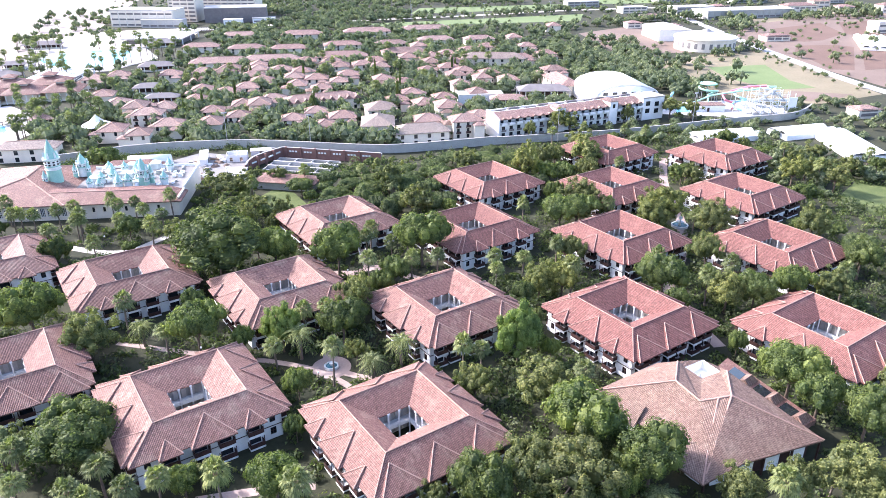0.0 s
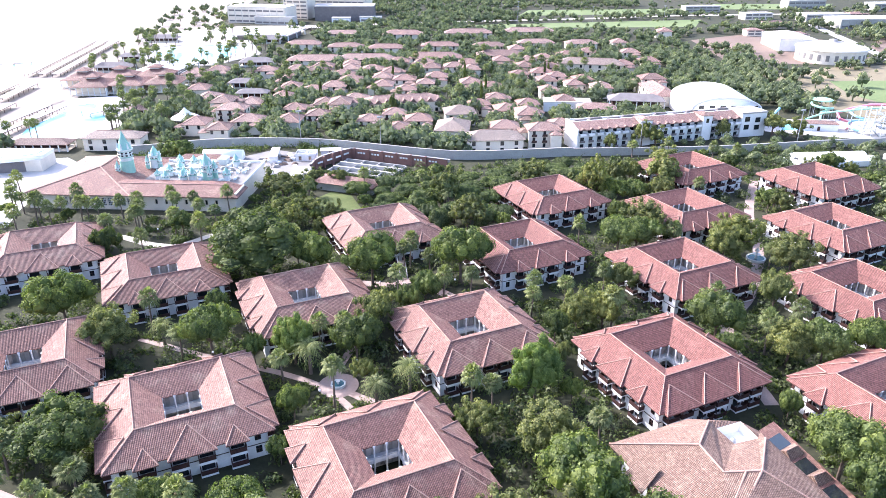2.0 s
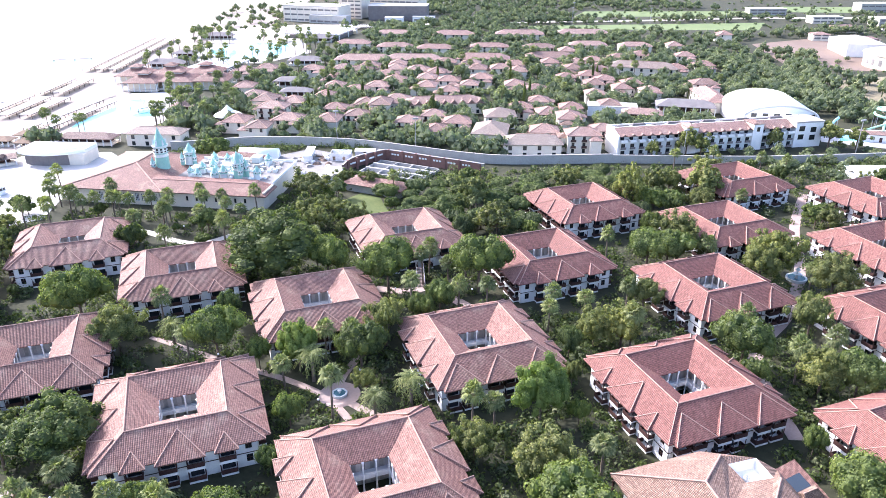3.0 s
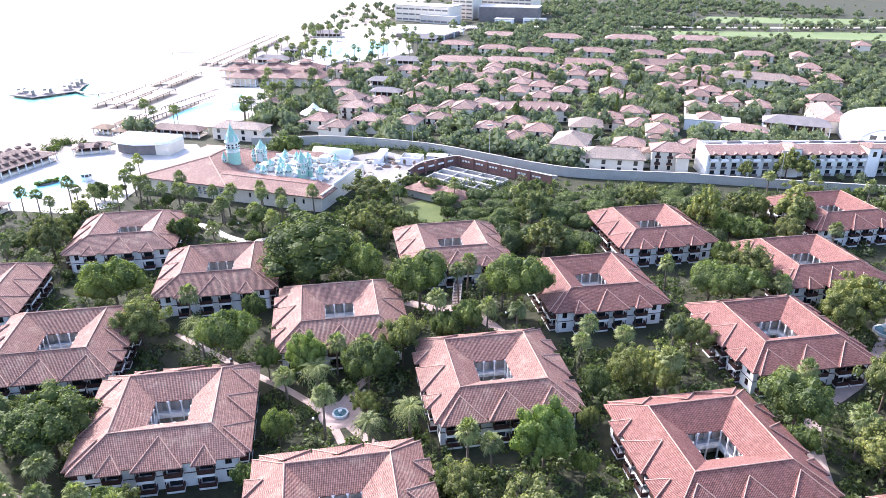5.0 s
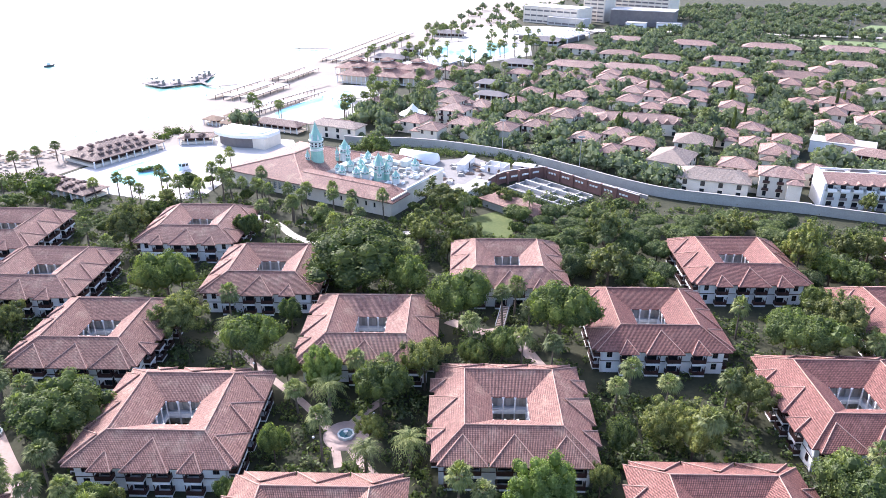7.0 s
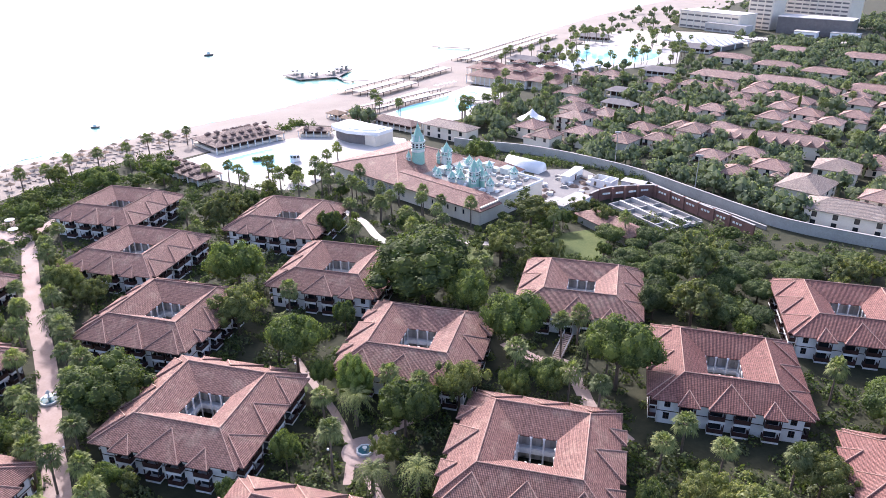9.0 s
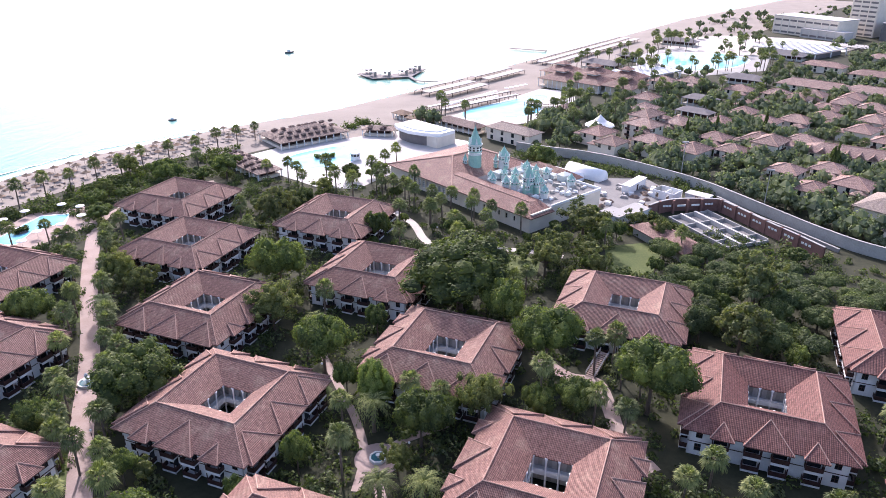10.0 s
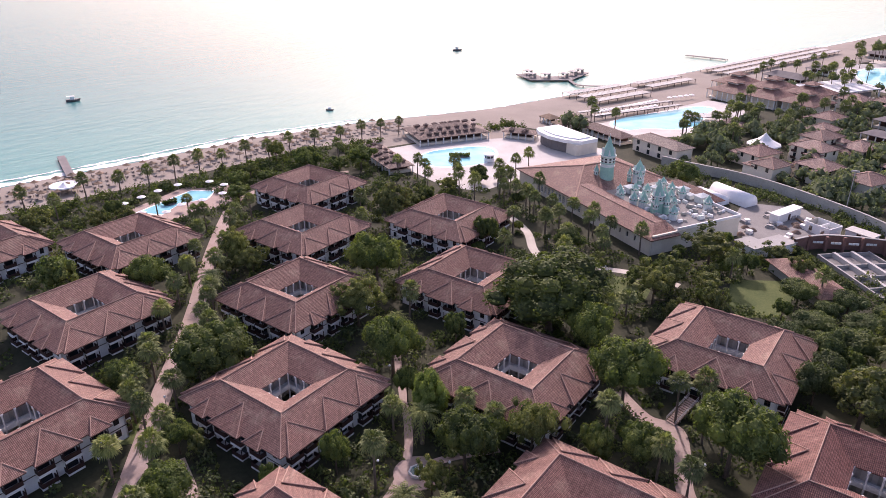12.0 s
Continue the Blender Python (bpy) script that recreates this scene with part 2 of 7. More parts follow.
STILL = water("fountain_water", (0.05, 0.15, 0.17), (0.03, 0.10, 0.12), 0.12, 1.2, 0.06)
# Blue made paler to carry some of the haze over the pools.
POOL = water("pool_water", (0.24, 0.56, 0.61), (0.17, 0.47, 0.55), 0.04, 1.2, 0.012, ior=1.1)


# ---- mesh building ----
class Shape:
    """Collects vertices and faces in metres; link() makes one mesh object of them, with a map in metres along each slope."""

    def __init__(self):
        self.v, self.f = [], []

    def add(self, verts, faces):
        k = len(self.v)
        self.v += [tuple(p) for p in verts]
        self.f += [tuple(i + k for i in face) for face in faces]
        return self

    def box(self, x0, y0, z0, x1, y1, z1):
        return self.add([(x0, y0, z0), (x1, y0, z0), (x1, y1, z0), (x0, y1, z0), (x0, y0, z1), (x1, y0, z1), (x1, y1, z1), (x0, y1, z1)],
                        [(0, 3, 2, 1), (4, 5, 6, 7), (0, 1, 5, 4), (1, 2, 6, 5), (2, 3, 7, 6), (3, 0, 4, 7)])

    def tube(self, x, y, rings, n=10, cap=True):
        """Rings of (z, radius) round an upright axis."""
        k = len(self.v)
        for z, r in rings:
            for i in range(n):
                a = 2 * math.pi * i / n
                self.v.append((x + r * math.cos(a), y + r * math.sin(a), z))
        for j in range(len(rings) - 1):
            for i in range(n):
                a, b = k + j * n + i, k + j * n + (i + 1) % n
                self.f.append((a, b, b + n, a + n))
        if cap:
            self.f.append(tuple(k + n * (len(rings) - 1) + i for i in range(n)))
        return self

    def bar(self, p, q, r, n=6):
        """A bar of radius r from p to q."""
        p, q = Vector(p), Vector(q)
        way = (q - p).normalized()
        side = way.cross(Vector((0, 0, 1)) if abs(way.z) < 0.95 else Vector((1, 0, 0))).normalized()
        up = side.cross(way)
        k = len(self.v)
        for c in (p, q):
            for i in range(n):
                a = 2 * math.pi * (i + 0.5) / n
                self.v.append(tuple(c + side * (r * math.cos(a)) + up * (r * math.sin(a))))
        for i in range(n):
            j = (i + 1) % n
            self.f.append((k + i, k + j, k + n + j, k + n + i))
        self.f += [tuple(k + i for i in reversed(range(n))), tuple(k + n + i for i in range(n))]
        return self

    def slab(self, points, z0, z1):
        """A flat plate with the outline points, from z0 up to z1."""
        n = len(points)
        k = len(self.v)
        self.v += [(x, y, z0) for x, y in points] + [(x, y, z1) for x, y in points]
        area = sum(points[i][0] * points[(i + 1) % n][1] - points[(i + 1) % n][0] * points[i][1] for i in range(n))
        top = tuple(k + n + i for i in range(n))
        self.f.append(top if area > 0 else top[::-1])
        for i in range(n):
            j = (i + 1) % n
            face = (k + i, k + j, k + n + j, k + n + i)
            self.f.append(face if area > 0 else face[::-1])
        return self

    def hip(self, x0, y0, x1, y1, z, rise, thick=0.2, gable=False):
        """A hipped roof over a rectangle, its ridge along the longer side."""
        w, d = x1 - x0, y1 - y0
        s = min(w, d) / 2
        e = 0.02 if gable else s
        if w >= d:
            a, b = (x0 + e, (y0 + y1) / 2), (x1 - e, (y0 + y1) / 2)
            faces = [(4, 5, 9, 8), (5, 6, 9), (6, 7, 8, 9), (7, 4, 8)]
        else:
            a, b = ((x0 + x1) / 2, y0 + e), ((x0 + x1) / 2, y1 - e)
            faces = [(4, 5, 8), (5, 6, 9, 8), (6, 7, 9), (7, 4, 8, 9)]
        base = [(x0, y0), (x1, y0), (x1, y1), (x0, y1)]
        verts = [(x, y, z - thick) for x, y in base] + [(x, y, z) for x, y in base] + [(*a, z + rise), (*b, z + rise)]
        return self.add(verts, faces + [(0, 3, 2, 1), (0, 1, 5, 4), (1, 2, 6, 5), (2, 3, 7, 6), (3, 0, 4, 7)])

    def sweep(self, points, r, n=8):
        """A round pipe through the points."""
        line = [Vector(p) for p in points]
        k = len(self.v)
        for i, p in enumerate(line):
            way = (line[min(i + 1, len(line) - 1)] - line[max(i - 1, 0)]).normalized()
            side = way.cross(Vector((0, 0, 1))).normalized()
            up = side.cross(way)
            for j in range(n):
                a = 2 * math.pi * j / n
                self.v.append(tuple(p + side * (r * math.cos(a)) + up * (r * math.sin(a))))
        for i in range(len(line) - 1):
            for j in range(n):
                a, b = k + i * n + j, k + i * n + (j + 1) % n
                self.f.append((a, b, b + n, a + n))
        return self

    def weld(self):
        """Joins corners that lie at one place, so that touching pieces hang together."""
        seen, index = {}, []
        for p in self.v:
            key = tuple(round(c, 4) for c in p)
            index.append(seen.setdefault(key, len(seen)))
        self.v, self.f = list(seen), [tuple(index[i] for i in f) for f in self.f]
        return self

    def mesh(self, name, material, smooth=False):
        me = bpy.data.meshes.new(name)
        me.from_pydata(self.v, [], self.f)
        me.materials.append(material)
        layer = me.uv_layers.new(name="metres")
        co = np.array(self.v, dtype=np.float32)
        uv = np.zeros((len(me.loops), 2), dtype=np.float32)
        k = 0
        for poly in me.polygons:
            n = np.array(poly.normal)
            h = math.hypot(n[0], n[1])
            u = np.array((-n[1] / h, n[0] / h, 0.0)) if h > 0.05 else np.array((1.0, 0, 0))
            w = np.cross(n, u) if h > 0.05 else np.array((0, 1.0, 0))
            c = co[list(poly.vertices)]
            m = len(poly.vertices)
            uv[k:k + m, 0], uv[k:k + m, 1] = c @ u, c @ w
            k += m
        layer.data.foreach_set("uv", uv.ravel())
        if smooth:
            me.polygons.foreach_set("use_smooth", [True] * len(me.polygons))
        return me

    def capped(self, name, material, caps, cap_material):
        """One mesh of this shape and its caps, each in its own material."""
        n = len(self.f)
        me = self.add(caps.v, caps.f).mesh(name, material)
        me.materials.append(cap_material)
        for poly in me.polygons[n:]:
            poly.material_index = 1
        return me

    def link(self, name, material, parent=None, label="", smooth=False, at=None):
        return place(name, self.mesh(name, material, smooth), parent, label, at)


def place(name, me, parent=None, label="", at=None):
    """Links a mesh as one object under a thing or a part."""
    ob = new(name, me)
    ob.parent = parent
    if at is not None:
        ob.matrix_basis = at
    return tagged(ob, label=label)


def thing(name, label, category, group="", at=None, kind=""):
    ob = tagged(new(name), label, category, group, kind)
    if at is not None:
        ob.matrix_basis = at
    return ob


def holed(s, half, y0, y1, z0, z1, holes):
    """An upright wall from -half to half with holes (x0, z0, x1, z1), built of solid pieces."""
    xs = sorted({-half, half, *[h[0] for h in holes], *[h[2] for h in holes]})
    for a, b in zip(xs, xs[1:]):
        mid, z = (a + b) / 2, z0
        for h in sorted((h for h in holes if h[0] < mid < h[2]), key=lambda h: h[1]):
            if h[1] > z:
                s.box(a, y0, z, b, y1, h[1])
            z = h[3]
        if z < z1:
            s.box(a, y0, z, b, y1, z1)
    return s


# ---- ground, sea, beach ----
SHORE = [(-420, -900), (-300, -200), (-182, 60), (-163, 144), (-151, 193), (-142, 242), (-121, 293), (-88, 351), (-69, 407), (-56, 453), (-33, 535), (-12, 617), (12, 690), (52, 840), (160, 1120), (420, 1700), (1400, 3600)]


def shore_x(y):
    for (xa, ya), (xb, yb) in zip(SHORE, SHORE[1:]):
        if ya <= y <= yb:
            return xa + (xb - xa) * (y - ya) / (yb - ya)
    return SHORE[0][0] if y < SHORE[0][1] else SHORE[-1][0]


def strip_along(profile, ys, wobble=0.0):
    """A sheet that follows the shore: profile holds (metres inland from the waterline, height)."""
    s = Shape()
    rng = random.Random(5)
    n = len(profile)
    for y in ys:
        x = shore_x(y)
        s.v += [(x + d + (rng.uniform(-wobble, wobble)), y, z) for d, z in profile]
    for j in range(len(ys) - 1):
        for i in range(n - 1):
            a = j * n + i
            s.f.append((a, a + 1, a + n + 1, a + n))
    return s


YS = [-900, -500, -200, 0, 60] + list(range(80, 900, 10)) + [950, 1020, 1120, 1300, 1700, 2500, 3600]
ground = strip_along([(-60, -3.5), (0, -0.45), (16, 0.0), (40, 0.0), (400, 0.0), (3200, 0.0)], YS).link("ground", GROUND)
tagged(ground, "soil and scrubby grass under the trees, their shade in its colour", "ground", kind="structure")
beach = strip_along([(-12, -0.9), (0, -0.38), (8, -0.05), (17, 0.08), (34, 0.1)], [y for y in YS if y <= 2500]).link("beach", SAND)
tagged(beach, "beige sand beach along the water", "beach", kind="structure")
sea_shape = Shape().add([(-3600, -1500, -0.3), (900, -1500, -0.3), (2400, 4600, -0.3), (-3600, 4600, -0.3)], [(0, 1, 2, 3)])
tagged(sea_shape.link("water", SEA), "turquoise sea with small ripples and glitter", "sea", kind="structure")
upper = strip_along([(30, 0.06), (34, 0.12), (60, 0.12)], [y for y in YS if 330 <= y <= 1300]).link("beach", SAND)
tagged(upper, "wide beige sand behind the far waterline", "beach", kind="structure")
upper = strip_along([(58, 0.1), (62, 0.15), (80, 0.15), (96, 0.1)], [y for y in YS if 660 <= y <= 1120]).link("beach", SAND)
tagged(upper, "dry sand with scrub behind the far beach", "beach", kind="structure")
for name, inner, outer, y0, y1 in (("surf", -3.0, 1.6, 80, 900), ("surf", -6.6, -5.4, 100, 300)):
    s = strip_along([(inner, -0.24), ((inner + outer) / 2, -0.12), (outer, -0.24)], [y0 + 3 * i for i in range((y1 - y0) // 3)], 1.1)
    tagged(s.link(name, FOAM), "white foam line where waves break", "surf", kind="structure")


def sheet(name, points, material, label, category, z=0.03, thick=0.08):
    ob = Shape().slab(points, z - thick, z).link(name, material)
    return tagged(ob, label, category, kind="structure")


def ribbon(points, width):
    """The outline of a way of that width along the points, rounded between them."""
    fine = []
    for k in range(len(points) - 1):
        p0, p1, p2, p3 = (Vector(points[min(max(k + d, 0), len(points) - 1)]) for d in (-1, 0, 1, 2))
        for i in range(5):
            t = i / 5
            fine.append(0.5 * ((2 * p1) + (p2 - p0) * t + (2 * p0 - 5 * p1 + 4 * p2 - p3) * t * t + (3 * p1 - p0 - 3 * p2 + p3) * t ** 3))
    fine.append(Vector(points[-1]))
    left, right = [], []
    for i, p in enumerate(fine):
        way = (fine[min(i + 1, len(fine) - 1)] - fine[max(i - 1, 0)]).normalized()
        side = Vector((-way.y, way.x)) * (width / 2)
        left.append(tuple(p + side))
        right.append(tuple(p - side))
    return left, right


def path(points, width, material, label, name="path", z=0.05):
    left, right = ribbon(points, width)
    s = Shape()
    n = len(left)
    s.v = [(x, y, z) for x, y in left] + [(x, y, z) for x, y in right] + [(x, y, z - 0.15) for x, y in left] + [(x, y, z - 0.15) for x, y in right]
    for i in range(n - 1):
        s.f += [(i, n + i, n + i + 1, i + 1), (i, i + 1, 2 * n + i + 1, 2 * n + i), (n + i + 1, n + i, 3 * n + i, 3 * n + i + 1)]
    return tagged(s.link(name, material), label, "path", kind="structure")


WAYS = [
    ([(-75, 178), (-59, 161), (-45, 147), (-29, 132), (-17, 120), (-6, 108), (4, 98), (15, 87), (28, 74)], 4.2, PAVING, "pink paved lane between palms"),
    ([(16, 155), (28, 142), (36, 134), (43, 127), (49, 119), (52, 110)], 1.6, PAVING, "pale paved footpath between guest houses"),
    ([(-2, 232), (13, 222), (22, 211), (30, 206.5), (40.5, 210.5), (52, 214), (64, 214)], 2.6, SANDPATH, "pale paved path before the castle building"),
    ([(70, 161), (78, 156), (84, 156), (88, 148), (91, 141), (98, 133)], 3.0, PAVING, "pink paved footpath between guest houses"),
    ([(232, 178), (215, 164), (201, 151), (190, 138), (178, 126), (160, 112), (140, 100), (128, 76)], 3.0, PAVING, "pink paved lane past the stone fountain"),
    ([(60, 132), (52, 119), (62, 104), (70, 98)], 1.8, PAVING, "pink paved footpath by the tiled fountain"),
    ([(16, 96), (26, 92), (34, 88)], 2.0, PAVING, "pink paved footpath to an entrance"),
    ([(-75, 178), (-82, 190), (-84, 215), (-72, 232)], 2.4, PAVING, "pale paved path towards the lagoon pool"),
]
for points, width, material, label in WAYS:
    path(points, width, material, label)
plaza = Shape().tube(52, 118.5, [(-0.05, 4.3), (0.06, 4.2)], 24).link("plaza", PAVING)
tagged(plaza, "round pink paved square round a fountain", "plaza", kind="structure")
for i, points in enumerate((
        [(74, 226), (85, 233), (90, 226), (89, 212), (81, 206), (76, 214)], [(38, 203), (44, 208), (58, 212), (60, 200), (50, 190), (42, 194)],
        [(-14, 90), (-2, 102), (6, 94), (-4, 82)], [(55, 104), (62, 108), (66, 100), (58, 97)],
        [(238, 96), (242, 112), (268, 118), (276, 98), (256, 90)], [(-46, 141), (-38, 133), (-34, 137), (-43, 146)], [(24, 128), (36, 126), (34, 134), (26, 137)])):
    sheet("lawn", points, LAWN, "mown lawn beside trees, shade patches put into its colour", "lawn", 0.02 + 0.004 * i)


stair = thing("garden_stair", "brown wooden stair with metal handrails up to a guest house", "stair", at=pose(82.3, 157.4, 0, 0, 0, -15))
for k in range(14):
    Shape().box(-0.95, k * 0.5, 0.1 + k * 0.17, 0.95, k * 0.5 + 0.48, 0.18 + k * 0.17).link("tread", PAVING, stair)
for x in (-1.0, 1.0):
    Shape().bar((x, 0, 0.05), (x, 7.0, 2.4), 0.1, 4).link("string", BARK, stair)
    for lift in (0.55, 1.0):
        Shape().bar((x, 0, lift + 0.1), (x, 7.0, lift + 2.45), 0.06, 5).link("handrail", STEEL, stair, "pale metal handrail")
    for k in range(5):
        Shape().bar((x, k * 1.72, 0), (x, k * 1.72, 1.12 + k * 0.59), 0.06, 5).link("post", STEEL, stair)


# ---- guest houses round courtyards ----
EAVE, EZ, RIDGE_AT, RZ, COURT, CZ, WALL = 14.0, 6.0, 8.35, 9.2, 3.3, 6.35, 12.75


def square_ring(r, z):
    return [(-r, -r, z), (r, -r, z), (r, r, z), (-r, r, z)]


def slope_z(d):
    """Height of the outer roof at d metres from the middle line."""
    return EZ + (EAVE - d) * (RZ - EZ) / (EAVE - RIDGE_AT)


CACHE = {}


def kept(key, build):
    if key not in CACHE:
        CACHE[key] = build()
    return CACHE[key]


def dormer_meshes(width, reach, tiles):
    """The hipped roof over a bay with its two hip caps: width along the eave, reach up the slope."""
    y0, y1 = -EAVE - 0.95, -EAVE + reach
    z0, z1 = EZ - 0.12, slope_z(EAVE - reach) + 0.22
    w = width / 2
    s = Shape().add([(-w, y0, z0), (w, y0, z0), (0, y1, z1), (-w, -EAVE + 0.6, z0), (w, -EAVE + 0.6, z0),
                     (-w, y0, z0 - 0.2), (w, y0, z0 - 0.2), (-w, -EAVE + 0.6, z0 - 0.2), (w, -EAVE + 0.6, z0 - 0.2)],
                    [(0, 1, 2), (0, 2, 3), (1, 4, 2), (0, 5, 6, 1), (0, 3, 7, 5), (1, 6, 8, 4), (5, 7, 8, 6)])
    caps = Shape()
    for sx in (-1, 1):
        caps.bar((sx * w, y0, z0 + 0.04), (0, y1, z1 + 0.04), 0.1)
    return s.capped("bay_roof", tiles, caps, RIDGE)


def balcony_meshes():
    slab = Shape().box(-1.45, -1.38, -0.22, 1.45, -1.27, 0.0).box(-1.45, -1.27, -0.22, 1.45, 0.02, 0.0).box(-1.45, -1.38, -0.5, 1.45, -1.27, -0.22)
    rail = Shape()
    for x0, x1 in ((-1.42, -1.28), (1.28, 1.42)):
        rail.box(x0, -1.26, 0.06, x1, 0.0, 0.95)
        for z0, z1 in ((0.06, 0.95), (0.95, 2.38), (2.38, 2.55)):
            rail.box(x0, -1.36, z0, x1, -1.26, z1)
    for z0, z1 in ((0.06, 0.95), (2.38, 2.55)):
        rail.box(-1.28, -1.36, z0, 1.28, -1.26, z1)
    return slab.weld().mesh("balcony", PLASTER), rail.weld().mesh("railing", TIMBER)


def window_meshes(w, h):
    pane = Shape().box(-w / 2, 0.12, 0, w / 2, 0.16, h)
    fr = Shape()
    for x in (-w / 2, 0, w / 2):
        fr.box(x - 0.04, 0.02, 0, x + 0.04, 0.2, h)
    for z in (0, h / 2, h):
        fr.box(-w / 2 - 0.04, 0.02, z - 0.04, w / 2 + 0.04, 0.2, z + 0.04)
    return pane.mesh("window", GLASS), fr.mesh("window_frame", TIMBER)


def guest_house(tiles, label):
    root = thing("guest_house", label, "house", "guest houses in the garden")
    roof = Shape()
    roof.v = square_ring(EAVE, EZ) + square_ring(RIDGE_AT, RZ) + square_ring(COURT, CZ) + square_ring(EAVE, EZ - 0.22) + square_ring(COURT, CZ - 0.22)
    for i in range(4):
        j = (i + 1) % 4
        roof.f += [(i, j, 4 + j, 4 + i), (4 + i, 4 + j, 8 + j, 8 + i), (12 + i, 12 + j, j, i), (8 + i, 8 + j, 16 + j, 16 + i), (12 + j, 12 + i, 16 + i, 16 + j)]
    roof_ob = roof.link("roof", tiles, root, "weathered barrel tiles")
    r0, r1, r2 = square_ring(EAVE, EZ + 0.05), square_ring(RIDGE_AT, RZ + 0.06), square_ring(COURT, CZ + 0.03)
    for i in range(4):
        Shape().bar(r1[i], r1[(i + 1) % 4], 0.1).link("ridge_cap", RIDGE, roof_ob)
        Shape().bar(r0[i], r1[i], 0.09).link("hip_cap", RIDGE, roof_ob)
    balcony, railing = balcony_meshes()
    pane, pane_frame = window_meshes(1.1, 1.5)
    for turn, kind in ((0, "sbs"), (180, "sbs"), (90, "lll"), (270, "lll")):
        m = pose(0, 0, 0, 0, 0, turn)
        bays = (-7.4, -2.2, 2.2, 7.4) if kind == "sbs" else (-10.4, -7.0, -1.7, 1.7, 7.0, 10.4)
        windows = (-11.0, 11.0) if kind == "sbs" else (-11.9, 11.9)
        ww = 1.1 if kind == "sbs" else 0.0
        holes = [(x - 1.1, z, x + 1.1, z + 2.2) for x in bays for z in (0.35, 3.15)]
        holes += [(x - ww / 2, z, x + ww / 2, z + 1.5) for x in windows for z in (1.0, 3.75) if ww]

        def build_wall():
            return holed(Shape(), WALL, -WALL, -WALL + 0.3, 0.0, 5.85, holes).mesh("wall", PLASTER)
        wall = place("wall", kept(("wall", kind), build_wall), root, "white plaster wall", m)
        band = kept(("band", kind), lambda: Shape().box(-WALL - 0.02, -WALL - 0.05, 2.78, WALL + 0.02, -WALL - 0.003, 2.95).mesh("timber_band", TIMBER))
        place("timber_band", band, wall)
        for x in bays:
            for z in (0.35, 3.15):
                at = m @ pose(x, -WALL, z)
                b = place("balcony", balcony, root, "", at)
                place("railing", railing, b, "dark timber railing and posts")
        for x in windows:
            for z in (1.0, 3.75):
                if ww:
                    place("window_frame", pane_frame, root, "", m @ pose(x, -WALL, z))
        for x, width, reach in (((-7.4, 4.0, 2.3), (0.0, 8.0, 4.3), (7.4, 4.0, 2.3)) if kind == "sbs" else ((-8.7, 8.4, 4.0), (0.0, 8.5, 4.1), (8.7, 8.4, 4.0))):
            bay = kept(("bay", width, tiles.name), lambda: dormer_meshes(width, reach, tiles))
            place("bay_roof", bay, root, "hipped tiled roof over a balcony bay", m @ pose(x, 0, 0))
        # Grey in place of white plaster: the court's shade is in the colour.
        inner = kept("court_wall", lambda: holed(Shape(), 5.2, -5.2, -5.0, 0.0, 6.3, [(x - 0.4, z, x + 0.4, z + 2.05) for x in (-4.1, -2.45, -0.82, 0.82, 2.45, 4.1) for z in (0.05, 3.05)]).mesh("court_wall", DECK))
        place("court_wall", inner, root, "", m)
        # Added backing behind the openings, its grey standing for the gallery's shade.
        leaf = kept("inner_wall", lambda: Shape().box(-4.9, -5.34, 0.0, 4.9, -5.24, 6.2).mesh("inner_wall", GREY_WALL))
        place("inner_wall", leaf, root, "backing wall behind the openings, gallery shade as its grey colour", m)
        gallery = kept("gallery", lambda: Shape().box(-5.0, -5.0, 2.75, 3.3, -3.3, 2.98).box(-3.3, -3.46, 2.55, 3.3, -3.3, 3.5).box(-3.3, -3.44, 3.62, 3.3, -3.32, 3.74).mesh("gallery", PLASTER))
        place("gallery", gallery, root, "white gallery floor with a solid parapet", m)
        column = kept("column", lambda: Shape().tube(0, 0, [(0, 0.24), (0.3, 0.17), (2.4, 0.15), (2.75, 0.28), (3.0, 0.24), (3.3, 0.17), (5.7, 0.15), (6.3, 0.3)], 8).mesh("column", PLASTER, True))
        for x in (-3.36, -1.12, 1.12):
            place("column", column, root, "", m @ pose(x, -3.36, 0))
    glazing = Shape()
    for turn in range(4):
        m = pose(0, 0, 0, 0, 0, 90 * turn)
        b = Shape().box(-WALL + 0.4, -WALL + 0.16, 0.1, WALL - 0.19, -WALL + 0.22, 5.7)
        glazing.add([m @ Vector(p) for p in b.v], b.f)
    glazing.link("glazing", GLASS, root, "dark glass doors and windows")
    Shape().box(-5, -5, -0.05, 5, 5, 0.06).link("courtyard_floor", GROUND, root, "planted courtyard floor with shade darkened into the soil colour")
    bush = Shape()
    rng = random.Random(3)
    for _ in range(160):
        a, r = rng.uniform(0, 6.28), 1.9 * math.sqrt(rng.random())
        c = Vector((r * math.cos(a), r * math.sin(a), rng.uniform(0.2, 1.6) * (1.2 - r / 2.2)))
        u = Vector((rng.uniform(-1, 1), rng.uniform(-1, 1), rng.uniform(-1, 1))).normalized() * 0.34
        w = u.cross(Vector((rng.uniform(-1, 1), rng.uniform(-1, 1), 1))).normalized() * 0.3
        bush.add([c - u - w, c + u - w, c + u + w, c - u + w], [(0, 1, 2, 3)])
    bush.link("courtyard_plants", LEAF, root, "green shrubs in the courtyard")
    return root


